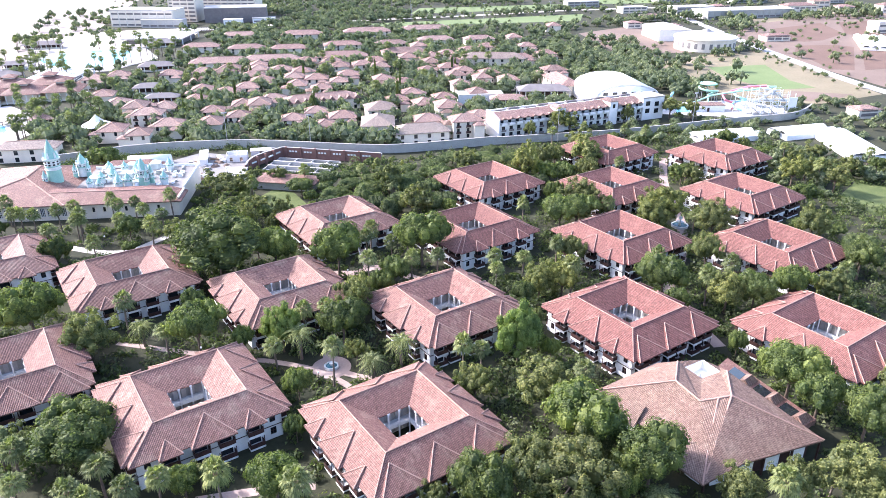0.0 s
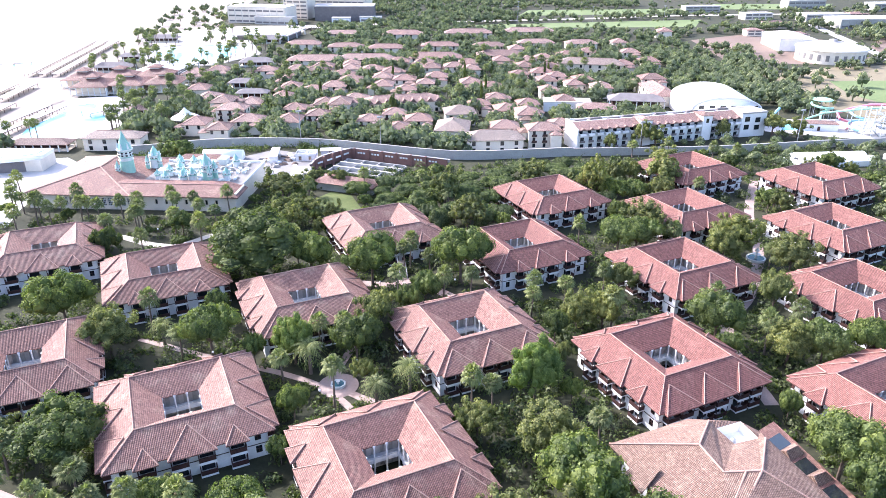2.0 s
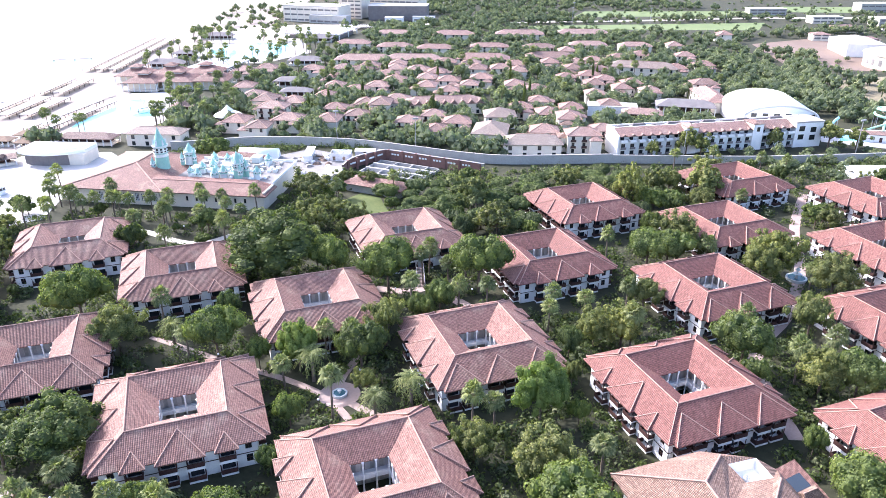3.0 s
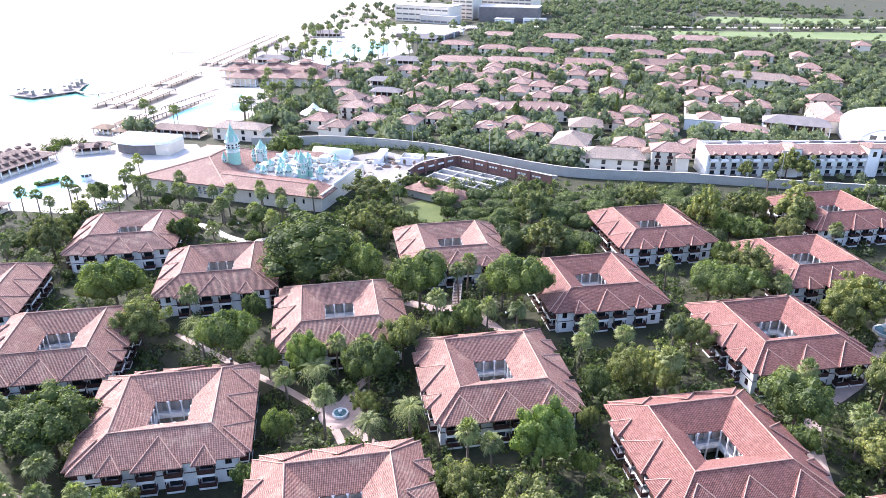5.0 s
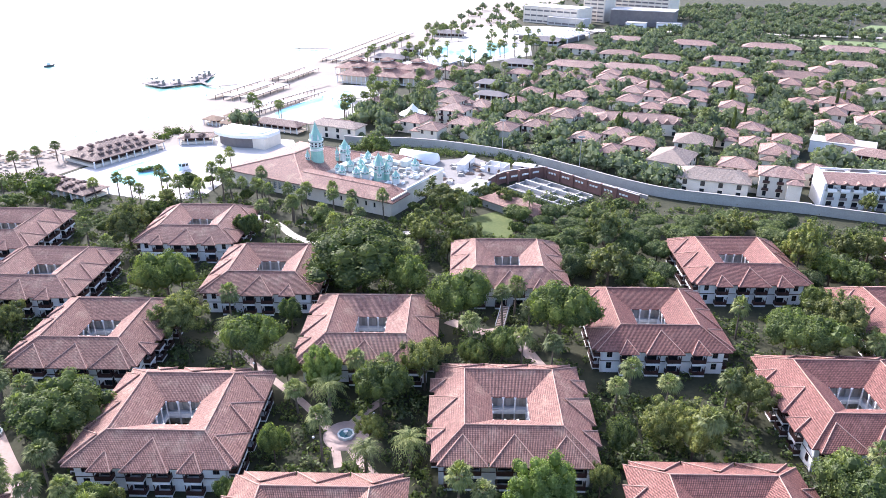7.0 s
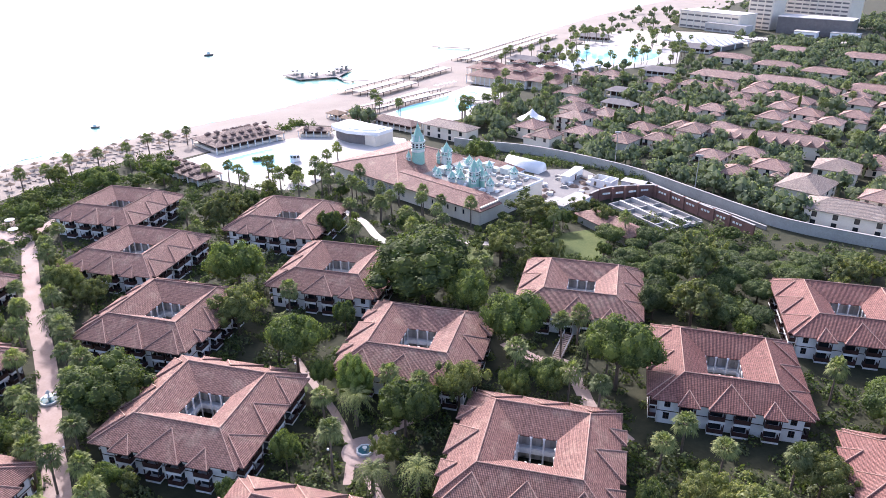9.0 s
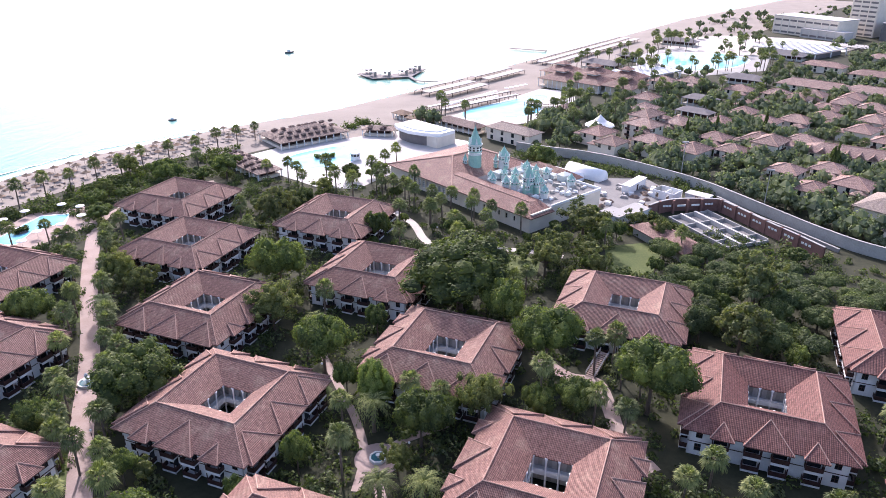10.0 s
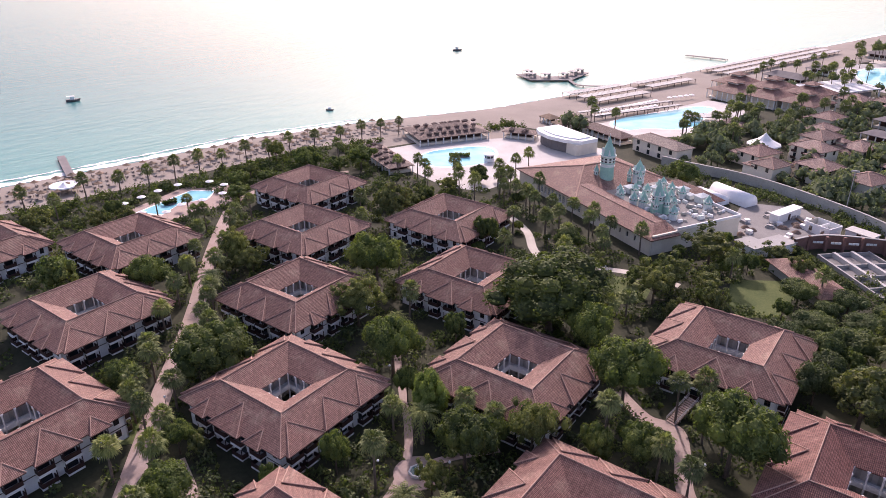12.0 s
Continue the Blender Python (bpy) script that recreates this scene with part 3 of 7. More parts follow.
# x, y and whether the house stands a quarter turn round
HOUSES = [(22, 116.4, 0), (51.2, 87.3, 1), (113.8, 91.2, 1), (82.3, 119.1, 1), (53.4, 148.2, 1), (85.3, 181, 0), (24.1, 176.5, 0), (-4.5, 205.5, 0),
          (-5.7, 145.3, 1), (-33.8, 173.3, 0), (-66.8, 138.5, 0), (-38.7, 110.3, 0), (-60.5, 201, 0), (206.5, 185.8, 0), (175.7, 154.8, 0), (237.5, 156.9, 1),
          (206.6, 125.5, 1), (176.3, 94.3, 1), (146.5, 123.7, 1), (143.8, 61.6, 1), (145.3, 183.8, 0), (115.5, 153.1, 0), (-9.5, 81.5, 1), (-95, 110, 1)]
faded = guest_house(ROOF, "two-storey white guest house with a faded red courtyard roof")
redder = guest_house(RED_ROOF, "two-storey white guest house with a deep red courtyard roof")
for i, (x, y, q) in enumerate(HOUSES):
    proto = redder if x > 100 else faded
    at = pose(x, y, 0, 0, 0, 90 * q)
    if i in (0, 2):
        proto.matrix_basis = at
    else:
        copy_thing(proto, at)


# ---- clubhouse with a wide hipped roof ----
def clubhouse():
    root = thing("clubhouse", "low clubhouse under a wide faded brownish hip roof", "pavilion", at=pose(100, 58, 0))

    def at(x, y, z):
        return (x - 100, y - 58, z)
    nw, sw, se, ne, nb = at(87.6, 75.6, 5.0), at(86.6, 49.6, 4.1), at(110.5, 43.0, 4.5), at(112.8, 66.3, 5.9), at(104.5, 75.0, 5.2)
    p1, p2, p3, p4, p5 = at(104.2, 70.1, 8.4), at(97.0, 65.0, 9.6), at(96.7, 59.2, 8.7), at(101.4, 56.2, 9.7), at(109.4, 62.6, 8.4)
    rim = [at(104.6, 68.6, 7.7), at(110.0, 68.4, 7.5), at(109.2, 63.8, 7.6), at(104.4, 64.4, 7.6)]
    low = [(x, y, z - 0.3) for x, y, z in (nw, sw, se, ne, nb)]
    roof = Shape().add([nw, sw, se, ne, nb, p1, p2, p3, p4, p5, *rim, *low], [
        (0, 1, 7), (0, 7, 6), (1, 8, 7), (1, 2, 8), (2, 3, 9, 8), (0, 6, 5), (0, 5, 4), (6, 7, 13, 10, 5), (7, 8, 9, 12, 13), (5, 10, 11, 4), (11, 12, 9, 3), (4, 11, 3),
        (14, 15, 1, 0), (15, 16, 2, 1), (16, 17, 3, 2), (17, 18, 4, 3), (18, 14, 0, 4)])
    r = roof.link("roof", BROWN_ROOF, root, "wide faded brownish roof with two crossing ridges")
    foot = at(93.0, 52.4, 5.9)
    for p, q in ((nw, p2), (sw, foot), (foot, p4), (at(91.8, 53.2, 5.9), at(99.4, 57.4, 9.3)), (se, p4), (p1, p2), (p4, p5), (p2, p3), (p3, p4)):
        Shape().bar((p[0], p[1], p[2] + 0.05), (q[0], q[1], q[2] + 0.05), 0.17).link("hip_cap", RIDGE, r)
    porch = [at(84.0, 58.0, 4.6), at(84.6, 48.6, 3.7), at(93.5, 47.6, 4.3), at(91.8, 53.2, 6.0), at(86.8, 57.0, 5.6)]
    Shape().add(porch + [(x, y, z - 0.3) for x, y, z in porch], [(0, 1, 3, 4), (1, 2, 3), (5, 6, 1, 0), (6, 7, 2, 1)]).link("porch_roof", BROWN_ROOF, root, "low hipped porch roof at the corner")
    Shape().bar(porch[1], porch[3], 0.15).link("porch_hip_cap", RIDGE, root)
    bay = [at(85.6, 69.0, 4.6), at(85.6, 64.4, 4.4), at(90.0, 65.6, 6.6), at(89.4, 69.4, 6.5)]
    Shape().add(bay + [(x, y, z - 0.3) for x, y, z in bay], [(0, 1, 2, 3), (4, 5, 1, 0), (5, 6, 2, 1), (7, 4, 0, 3)]).link("bay_roof", BROWN_ROOF, root, "projecting tiled roof over the side porch")
    Shape().add(rim + [(x, y, 5.4) for x, y, _ in rim], [(0, 1, 5, 4), (1, 2, 6, 5), (2, 3, 7, 6), (3, 0, 4, 7), (4, 5, 6, 7)]).link("roof_well", PLASTER, root, "white walled open roof well")
    Shape().tube(*at(106.6, 66.4, 0)[:2], [(5.4, 0.5), (6.2, 0.5), (6.5, 0.2)], 10).link("roof_fan", STEEL, root, "small metal roof fan")
    wing = [at(112.4, 66.4, 6.1), at(118.4, 68.2, 4.9), at(115.2, 47.0, 4.3), at(110.4, 46.8, 5.1)]
    w = Shape().add(wing + [(x, y, 3.5) for x, y, _ in wing], [(3, 2, 1, 0), (1, 2, 6, 5), (2, 3, 7, 6), (0, 1, 5, 4)]).link("wing_roof", ROOF, root, "red tiled lean-to roof with dark openings")
    inner, outer = [Vector(p) for p in (wing[0], wing[3])], [Vector(p) for p in (wing[1], wing[2])]
    up = Vector((0, 0, 1))
    for k in range(3):
        t = 0.12 + 0.3 * k
        a, b, c, d = inner[0].lerp(inner[1], t), inner[0].lerp(inner[1], t + 0.14), outer[0].lerp(outer[1], t + 0.14), outer[0].lerp(outer[1], t)
        Shape().add([p + up * 0.06 for p in (a, b, b.lerp(c, 0.72), a.lerp(d, 0.72))], [(3, 2, 1, 0)]).link("skylight", GLASS, w, "dark sunken skylight")
        e, f = inner[0].lerp(inner[1], t + 0.27), outer[0].lerp(outer[1], t + 0.27)
        m1, m2 = b.lerp(e, 0.5) + up * 1.1, c.lerp(f, 0.5).lerp(b.lerp(e, 0.5), 0.3) + up * 0.9
        Shape().add([b, e, e.lerp(f, 0.9), b.lerp(c, 0.9), m1, m2], [(0, 3, 5, 4), (4, 5, 2, 1), (5, 3, 2), (0, 4, 1)]).link("cross_roof", BROWN_ROOF, w, "small tiled cross roof between skylights")
        Shape().bar(m1, m2, 0.1).link("cross_ridge", RIDGE, w)
    outline = [(x, y) for x, y, _ in (nw, sw, se, ne, nb)]
    Shape().slab([(0.88 * x, 0.88 * y) for x, y in outline], 0, 3.7).link("core_wall", TIMBER, root, "dark timber and glass inner wall")
    panel = Shape().box(-1.5, -0.12, 0, 1.5, 0.12, 3.4).mesh("wall_panel", PLASTER)
    post = Shape().box(-0.15, -0.15, 0, 0.15, 0.15, 3.9).mesh("post", TIMBER)
    for (xa, ya), (xb, yb) in zip(outline, outline[1:] + outline[:1]):
        n = max(2, int(math.hypot(xb - xa, yb - ya) / 5))
        turn = math.degrees(math.atan2(yb - ya, xb - xa))
        for k in range(n):
            t = (k + 0.5) / n
            place("wall_panel", panel, root, "white plaster wall between openings", pose(0.9 * (xa + (xb - xa) * t), 0.9 * (ya + (yb - ya) * t), 0, 0, 0, turn))
            t = k / n
            place("post", post, root, "", pose(0.97 * (xa + (xb - xa) * t), 0.97 * (ya + (yb - ya) * t), 0, 0, 0, turn))
    return root


clubhouse()


# ---- villas and long houses ----
def villa(w, d, storeys, seed, plain=False):
    """A hip-roofed villa with a lower front wing and side wing, windows and small balconies."""
    root = thing("villa", "cream villa with a faded red hip roof among trees", "house", "villas in the far garden")
    rng = random.Random(seed)
    h = 2.65 * storeys
    side_d = 0.55 * d
    wing = rng.uniform(0.3, 0.45) * w
    walls = Shape().box(-w / 2, -d / 2, 0, w / 2, d / 2, h).box(w / 2 - wing, -d / 2 - 3.2, 0, w / 2 - 0.02, -d / 2, h - 1.2)
    walls.box(-w / 2 - 3.0, -side_d / 2 + 1, 0, -w / 2, side_d / 2 + 1, h - 1.6).link("wall", CREAM, root, "cream rendered wall")
    body = Shape().hip(-w / 2 - 0.7, -d / 2 - 0.7, w / 2 + 0.7, d / 2 + 0.7, h, 0.25 * d)
    r = body.link("roof", PALE_ROOF, root, "faded pinkish red tiles")
    s = d / 2 + 0.7
    caps = Shape()
    for sx in (-1, 1):
        for sy in (-1, 1):
            caps.bar((sx * (w / 2 + 0.7), sy * s, h + 0.03), (sx * max(w / 2 + 0.7 - s, 0), 0, h + 0.25 * d + 0.03), 0.16, 4)
    caps.link("hip_cap", RIDGE, r)
    Shape().hip(w / 2 - wing - 0.5, -d / 2 - 3.8, w / 2 + 0.5, -d / 2 + 1.5, h - 1.2, 1.2).link("wing_roof", PALE_ROOF, root)
    Shape().hip(-w / 2 - 3.6, -side_d / 2 + 0.4, -w / 2 + 2.0, side_d / 2 + 1.6, h - 1.6, 1.3).link("side_roof", BROWN_ROOF, root)
    pane = kept("villa_window", lambda: Shape().box(-0.6, -0.06, 0, 0.6, -0.01, 1.7).mesh("window", GLASS))
    slab = kept("villa_balcony", lambda: Shape().box(-1.1, -1.0, -0.15, 1.1, 0, 0).box(-1.1, -1.0, 0, 1.1, -0.92, 0.9).mesh("balcony", TIMBER))
    for z in range(storeys):
        for k in range(3):
            x = -w / 2 + (k + 0.5) * w / 3
            if z == 0 and (k == 2 or plain):
                continue
            place("window", pane, root, "", pose(x, -d / 2, 0.6 + 2.65 * z))
            if z and k < 2 and not plain:
                place("balcony", slab, root, "", pose(x, -d / 2, 0.25 + 2.65 * z))
    for k in range(1 if plain else 2):
        place("window", pane, root, "", pose(w / 2, -d / 4 + k * d / 2, 0.6 + 2.65 * (storeys - 1), 0, 0, 90))
    return root


NEAR_VILLAS = [(52, 336), (60, 322), (70, 346), (75, 331), (69, 365), (83, 367), (100, 345), (107, 328), (117, 350), (121, 337), (111, 398), (120, 383), (134, 390),
               (109, 454), (128, 450), (137, 441), (117, 422), (148, 403), (126, 308), (159, 439), (171, 430), (179, 418), (149, 421), (160, 381), (177, 391)]
EAST_VILLAS = [(167, 364), (184, 376), (208, 421), (198, 391), (222, 417), (228, 405), (208, 367), (214, 352), (202, 325), (210, 306), (194, 300), (187, 315),
               (194, 280), (177, 271), (185, 252), (202, 264), (246, 376), (264, 400), (277, 389), (252, 354), (260, 338), (264, 362), (273, 348)]
REAR_VILLAS = [(141, 315), (147, 299), (133, 289), (302, 321), (385, 459), (350, 381), (463, 496), (292, 421), (314, 425), (326, 378), (238, 330), (232, 306), (335, 430), (362, 416)]
kinds = [villa(12.0, 10.5, 2, 1), villa(10.5, 9.5, 2, 2), villa(13.5, 10.0, 3, 4), villa(12.5, 10.5, 2, 6, True)]
spare = random.Random(11)
for _ in range(4000):
    x, y = spare.uniform(58, 300), spare.uniform(318, 470)
    near_one = any(math.hypot(x - a, y - b) < 14.5 for a, b in NEAR_VILLAS + EAST_VILLAS + REAR_VILLAS)
    near_long = any(math.hypot(x - a, y - b) < 25 for a, b, _ in ((182, 474, 0), (228, 460, 0), (274, 450, 0), (150, 484, 0), (154, 337, 0), (170, 303, 0), (308, 388, 0), (291, 302, 0), (90, 428, 0), (89, 397, 0), (49, 358, 0), (238, 300, 0)))
    if not near_one and not near_long and len(REAR_VILLAS) < 32:
        REAR_VILLAS.append((x, y))
for i, (x, y) in enumerate(NEAR_VILLAS + EAST_VILLAS + REAR_VILLAS):
    q = pose(x, y, 0, 0, 0, -24 + spare.choice((0, 0, 90, -90)) + spare.uniform(-4, 4))
    proto = kinds[3] if y > 376 or i > 65 else kinds[spare.choice((0, 1, 0, 1, 2))]
    if i < 4:
        kinds[i].matrix_basis = q
    else:
        copy_thing(proto, q)


def long_house(w, d, storeys, label, roof_material, gables=0, high=2.8):
    root = thing("long_house", label, "building", "long low blocks in the far garden")
    h = high * storeys
    Shape().box(-w / 2, -d / 2, 0, w / 2, d / 2, h).link("wall", CREAM, root)
    r = Shape().hip(-w / 2 - 0.8, -d / 2 - 0.8, w / 2 + 0.8, d / 2 + 0.8, h, 0.24 * d).link("roof", roof_material, root)
    Shape().bar((-w / 2 + d / 2, 0, h + 0.24 * d), (w / 2 - d / 2, 0, h + 0.24 * d), 0.18, 4).link("ridge_cap", RIDGE, r)
    for k in range(gables):
        x = -w / 2 + (k + 0.5) * w / gables
        s = Shape().add([(x - 1.9, -d / 2 - 0.6, h - 0.1), (x + 1.9, -d / 2 - 0.6, h - 0.1), (x, -d / 2 - 0.6, h + 1.9), (x, -0.9, h + 1.9)],
                        [(0, 1, 2), (0, 2, 3), (1, 3, 2)])
        s.link("gable", roof_material, r, "small tiled gable")
    pane = kept("long_window", lambda: Shape().box(-0.75, -0.06, 0, 0.75, -0.01, 1.8).mesh("window", GLASS))
    n = max(3, int(w / 6.0))
    for z in range(storeys):
        for k in range(n):
            place("window", pane, root, "", pose(-w / 2 + (k + 0.5) * w / n, -d / 2, 0.35 + high * z))
    return root


LONG = [(182, 474, 39), (228, 460, 36), (274, 450, 32), (150, 484, 40), (186, 533, 26), (212, 514, 27), (253, 507, 28), (287, 490, 24), (328, 489, 28), (359, 472, 24), (252, 580, 34), (206, 604, 30), (306, 564, 40), (358, 549, 44), (160, 560, 26)]
for x, y, w in LONG:
    ob = long_house(w, 13.0 if w > 30 else 11.0, 2, "long cream block with a faded pink hip roof", PALE_ROOF, 0, 2.2)
    ob.matrix_basis = pose(x, y, 0, 0, 0, -24)
ob = long_house(40, 12, 2, "long pink-roofed block with a row of small gables", PALE_ROOF, 9)
ob.matrix_basis = pose(154, 337, 0, 0, 0, -12)
for x, y, w, d, n, turn in ((170, 303, 14, 13, 2, -20), (155, 279, 18, 14, 2, 60), (163, 256, 24, 12, 2, -20), (308, 388, 42, 13, 2, -37)):
    ob = long_house(w, d, n, "cream block with a sandy grey hip roof", SAND_ROOF)
    ob.matrix_basis = pose(x, y, 0, 0, 0, turn)
ob = long_house(34, 12, 2, "white hotel wing under a pale red hip roof", PALE_ROOF)
ob.matrix_basis = pose(291, 302, 0, 0, 0, 246)
ob = long_house(24, 9, 2, "plain cream house with small windows beside the pool terrace", SAND_ROOF)
ob.matrix_basis = pose(17, 325, 0, 0, 0, -24)


# ---- castle-themed building ----
CASTLE = pose(-2, 255, 0, 0, 0, -27.85)


def castle_building():
    root = thing("castle_building", "cream hall with red hip roofs and a flat terrace", "building", at=CASTLE)
    roof = Shape()
    eave, top = 5.2, 10.2
    roof.add([(-13, -1, eave), (24, -1, eave), (24, 41, eave), (-13, 41, eave), (7.5, 14, top), (7.5, 27, top),
              (-13, -1, eave - 0.3), (24, -1, eave - 0.3), (24, 41, eave - 0.3), (-13, 41, eave - 0.3)],
             [(0, 1, 4), (1, 2, 5, 4), (2, 3, 5), (3, 0, 4, 5), (6, 7, 1, 0), (7, 8, 2, 1), (8, 9, 3, 2), (9, 6, 0, 3), (9, 8, 7, 6)])
    r = roof.link("roof", ROOF, root, "red tiled hip roof of the main hall")
    for p, q in (((-13, -1, eave), (7.5, 14, top)), ((24, -1, eave), (7.5, 14, top)), ((24, 41, eave), (7.5, 27, top)), ((-13, 41, eave), (7.5, 27, top)), ((7.5, 14, top), (7.5, 27, top))):
        Shape().bar(p, q, 0.25).link("hip_cap", RIDGE, r)
    wing = Shape().add([(24, -1, eave), (60.5, -1, eave), (60.5, 10, eave), (16.85, 5.5, 7.367), (54, 5.5, 7.367), (54, 9.6, 7.3), (16.85, 9.6, 7.3), (60.5, 10, eave - 0.3), (60.5, -1, eave - 0.3), (24, -1, eave - 0.3), (16.85, 9.6, 5.0), (54, 9.6, 5.0)],
                       [(0, 1, 4, 3), (1, 2, 5, 4), (3, 4, 5, 6), (9, 8, 1, 0), (8, 7, 2, 1), (6, 5, 11, 10)])
    wing.link("wing_roof", ROOF, root, "red tiled roof of the long wing")
    Shape().bar((18, 5.5, 7.4), (54, 5.5, 7.4), 0.2).link("ridge_cap", RIDGE, root)
    Shape().hip(24, 33, 46, 42, 5.6, 2.6).link("rear_roof", ROOF, root)
    s = Shape()
    holes = [(-23.5 + 2.2 * i, 1.2, -22.0 + 2.2 * i, 4.0) for i in range(12)] + [(8.0 + 3.4 * i, 2.2, 8.9 + 3.4 * i, 3.9) for i in range(7)]
    holed(s, 35.5, -0.3, 0.3, 0, 5.0, [(a, b, c, d) for a, b, c, d in holes])
    s.link("front_wall", CREAM, root, "cream front wall with arched lattice windows", at=pose(24, 0, 0))
    pane = Shape().box(-0.75, 0.1, 0, 0.75, 0.16, 2.8).mesh("window", GLASS)
    bars = Shape()
    for x in (-0.75, -0.25, 0.25, 0.75):
        bars.box(x - 0.05, -0.05, 0, x + 0.05, 0.05, 2.8)
    for z in (0.05, 0.7, 1.4, 2.1):
        bars.box(-0.75, -0.05, z - 0.05, 0.75, 0.05, z + 0.05)
    bars = bars.mesh("lattice", PLASTER)
    for i in range(12):
        w = place("window", pane, root, "", pose(24 - 22.75 + 2.2 * i, 0, 1.2))
        place("lattice", bars, w)
    slit = Shape().box(-0.45, 0.05, 0, 0.45, 0.12, 1.7).mesh("window", GLASS)
    for i in range(7):
        place("window", slit, root, "", pose(24 + 8.45 + 3.4 * i, 0, 2.2))
    Shape().box(-10.5, 0.5, 0, 23, 39, 5.0).link("hall_wall", CREAM, root)
    Shape().box(58.9, 0.4, 0, 59.5, 34, 6.0).link("end_wall", CREAM, root)
    for i in range(6):
        place("window", slit, root, "", pose(59.5, 2.0 + 4.6 * i, 2.2, 0, 0, 90))
    Shape().box(23, 9.6, 0, 58.8, 34, 6.1).link("terrace", ASPHALT, root, "flat grey roof terrace")
    rim = Shape().box(23, 34, 5, 59.5, 34.4, 7.0).box(59.1, 9.6, 6.1, 59.5, 34, 6.9)
    rim.link("parapet", PLASTER, root)
    return root


castle_building()


def turret(r, z0, top, levels, label, shaft=None):
    """A round castle tower with string courses, a battlement ring, dormers and a teal cone."""
    root = thing("castle_turret", label, "tower", "castle models on the terrace")
    spire = max(1.9, 0.42 * (top - z0))
    shaft_top = top - z0 - spire
    Shape().tube(0, 0, [(0, r * 1.08), (shaft_top * 0.55, r), (shaft_top * 0.55, r * 1.0)], 14).link("shaft", shaft or TEAL, root, "painted round shaft")
    Shape().tube(0, 0, [(shaft_top * 0.55, r * 0.98), (shaft_top * 0.93, r * 1.0), (shaft_top * 0.95, r * 1.18), (shaft_top, r * 1.2)], 14).link("upper_drum", MARBLE, root, "white upper drum")
    for k in range(levels):
        z = shaft_top * (0.56 + 0.12 * k)
        Shape().tube(0, 0, [(z, r * 1.02), (z + 0.1, r * 1.12), (z + 0.3, r * 1.12), (z + 0.36, r * 1.02)], 14, False).link("string_course", TEAL if k % 2 else MARBLE, root)
    n = 10 if r > 1.5 else 6
    slit = Shape().box(-0.15 * r, -0.07, 0, 0.15 * r, 0.07, 0.16 * shaft_top).mesh("window", GLASS)
    for i in range(n):
        a = 360 * i / n
        place("window", slit, root, "", pose(0, 0, shaft_top * 0.74, 0, 0, a) @ pose(0, -r * 1.0, 0))
    cone = Shape().tube(0, 0, [(shaft_top, r * 1.08), (shaft_top + spire * 0.12, r * 0.92), (shaft_top + spire * 0.5, r * 0.5), (shaft_top + spire * 0.97, 0.04)], 14)
    c = cone.link("spire", TEAL, root, "teal cone roof")
    Shape().bar((0, 0, shaft_top + spire * 0.95), (0, 0, shaft_top + spire * 1.12), 0.06).link("finial", STEEL, c)
    gab = Shape().add([(-0.2 * r, -r * 1.02, 0), (0.2 * r, -r * 1.02, 0), (0, -r * 1.02, spire * 0.32), (0, -r * 0.6, spire * 0.3)], [(0, 1, 2), (0, 2, 3), (1, 3, 2)]).mesh("dormer", MARBLE)
    for i in range(6):
        place("dormer", gab, c, "", pose(0, 0, shaft_top + 0.05, 0, 0, 60 * i))
    return root


def at_castle(u, v, z):
    return CASTLE @ pose(u, v, z)


big = turret(2.3, 6.6, 22.4, 4, "tall teal and white castle tower rising from the roof")
big.matrix_basis = at_castle(15.3, 17.8, 6.6)
mid = turret(1.9, 6.4, 14.6, 3, "white castle tower with a teal cone beside the red roof", MARBLE)
mid.matrix_basis = at_castle(21.5, 26.5, 6.4)
keep = turret(1.8, 6.1, 16.2, 3, "teal castle keep on the terrace")
keep.matrix_basis = at_castle(45.4, 13.8, 6.1)
flank = turret(1.0, 6.1, 13.8, 2, "slender teal turret beside the castle keep")
flank.matrix_basis = at_castle(43.2, 15.2, 6.1)
for u, v, k in ((47.4, 15.6, 0.92), (44.6, 16.9, 1.04), (46.9, 11.9, 0.8), (19.4, 24.4, 0.72), (23.6, 25.4, 0.75), (13.0, 15.2, 0.8)):
    copy_thing(flank, at_castle(u, v, 6.1) @ Matrix.Scale(k, 4))
small = turret(1.15, 6.1, 10.4, 2, "small teal and white castle turret on the terrace", MARBLE)
small.matrix_basis = at_castle(30.2, 18.0, 6.1)
for u, v, k in ((31.7, 11.0, 1.0), (33.2, 20.3, 1.1), (37.7, 11.2, 1.1), (40.4, 12.8, 1.2), (34.7, 29.3, 1.0), (39.1, 29.9, 1.0), (39.9, 24.2, 1.0), (50.3, 29.8, 1.1), (51.9, 14.5, 1.1),
                (30.7, 27.5, 0.95), (28.8, 31.0, 0.95), (36.0, 16.5, 0.9), (42.5, 18.0, 0.9), (27.5, 14.0, 0.85), (44.0, 22.0, 0.8)):
    copy_thing(small, at_castle(u, v, 6.1) @ Matrix.Scale(k, 4))
hut = Shape().box(-1.6, -1.3, 0, 1.6, 1.3, 2.0).hip(-1.9, -1.6, 1.9, 1.6, 2.0, 0.8).mesh("model_house", MARBLE)
crates = [Shape().box(-0.9, -0.45, 0, 0.9, 0.45, 0.7).box(-0.8, -0.35, 0.7, 0.8, 0.35, 0.95).mesh("roof_unit", m) for m in (MARBLE, WHITE, GREY_WALL)]
rng = random.Random(21)
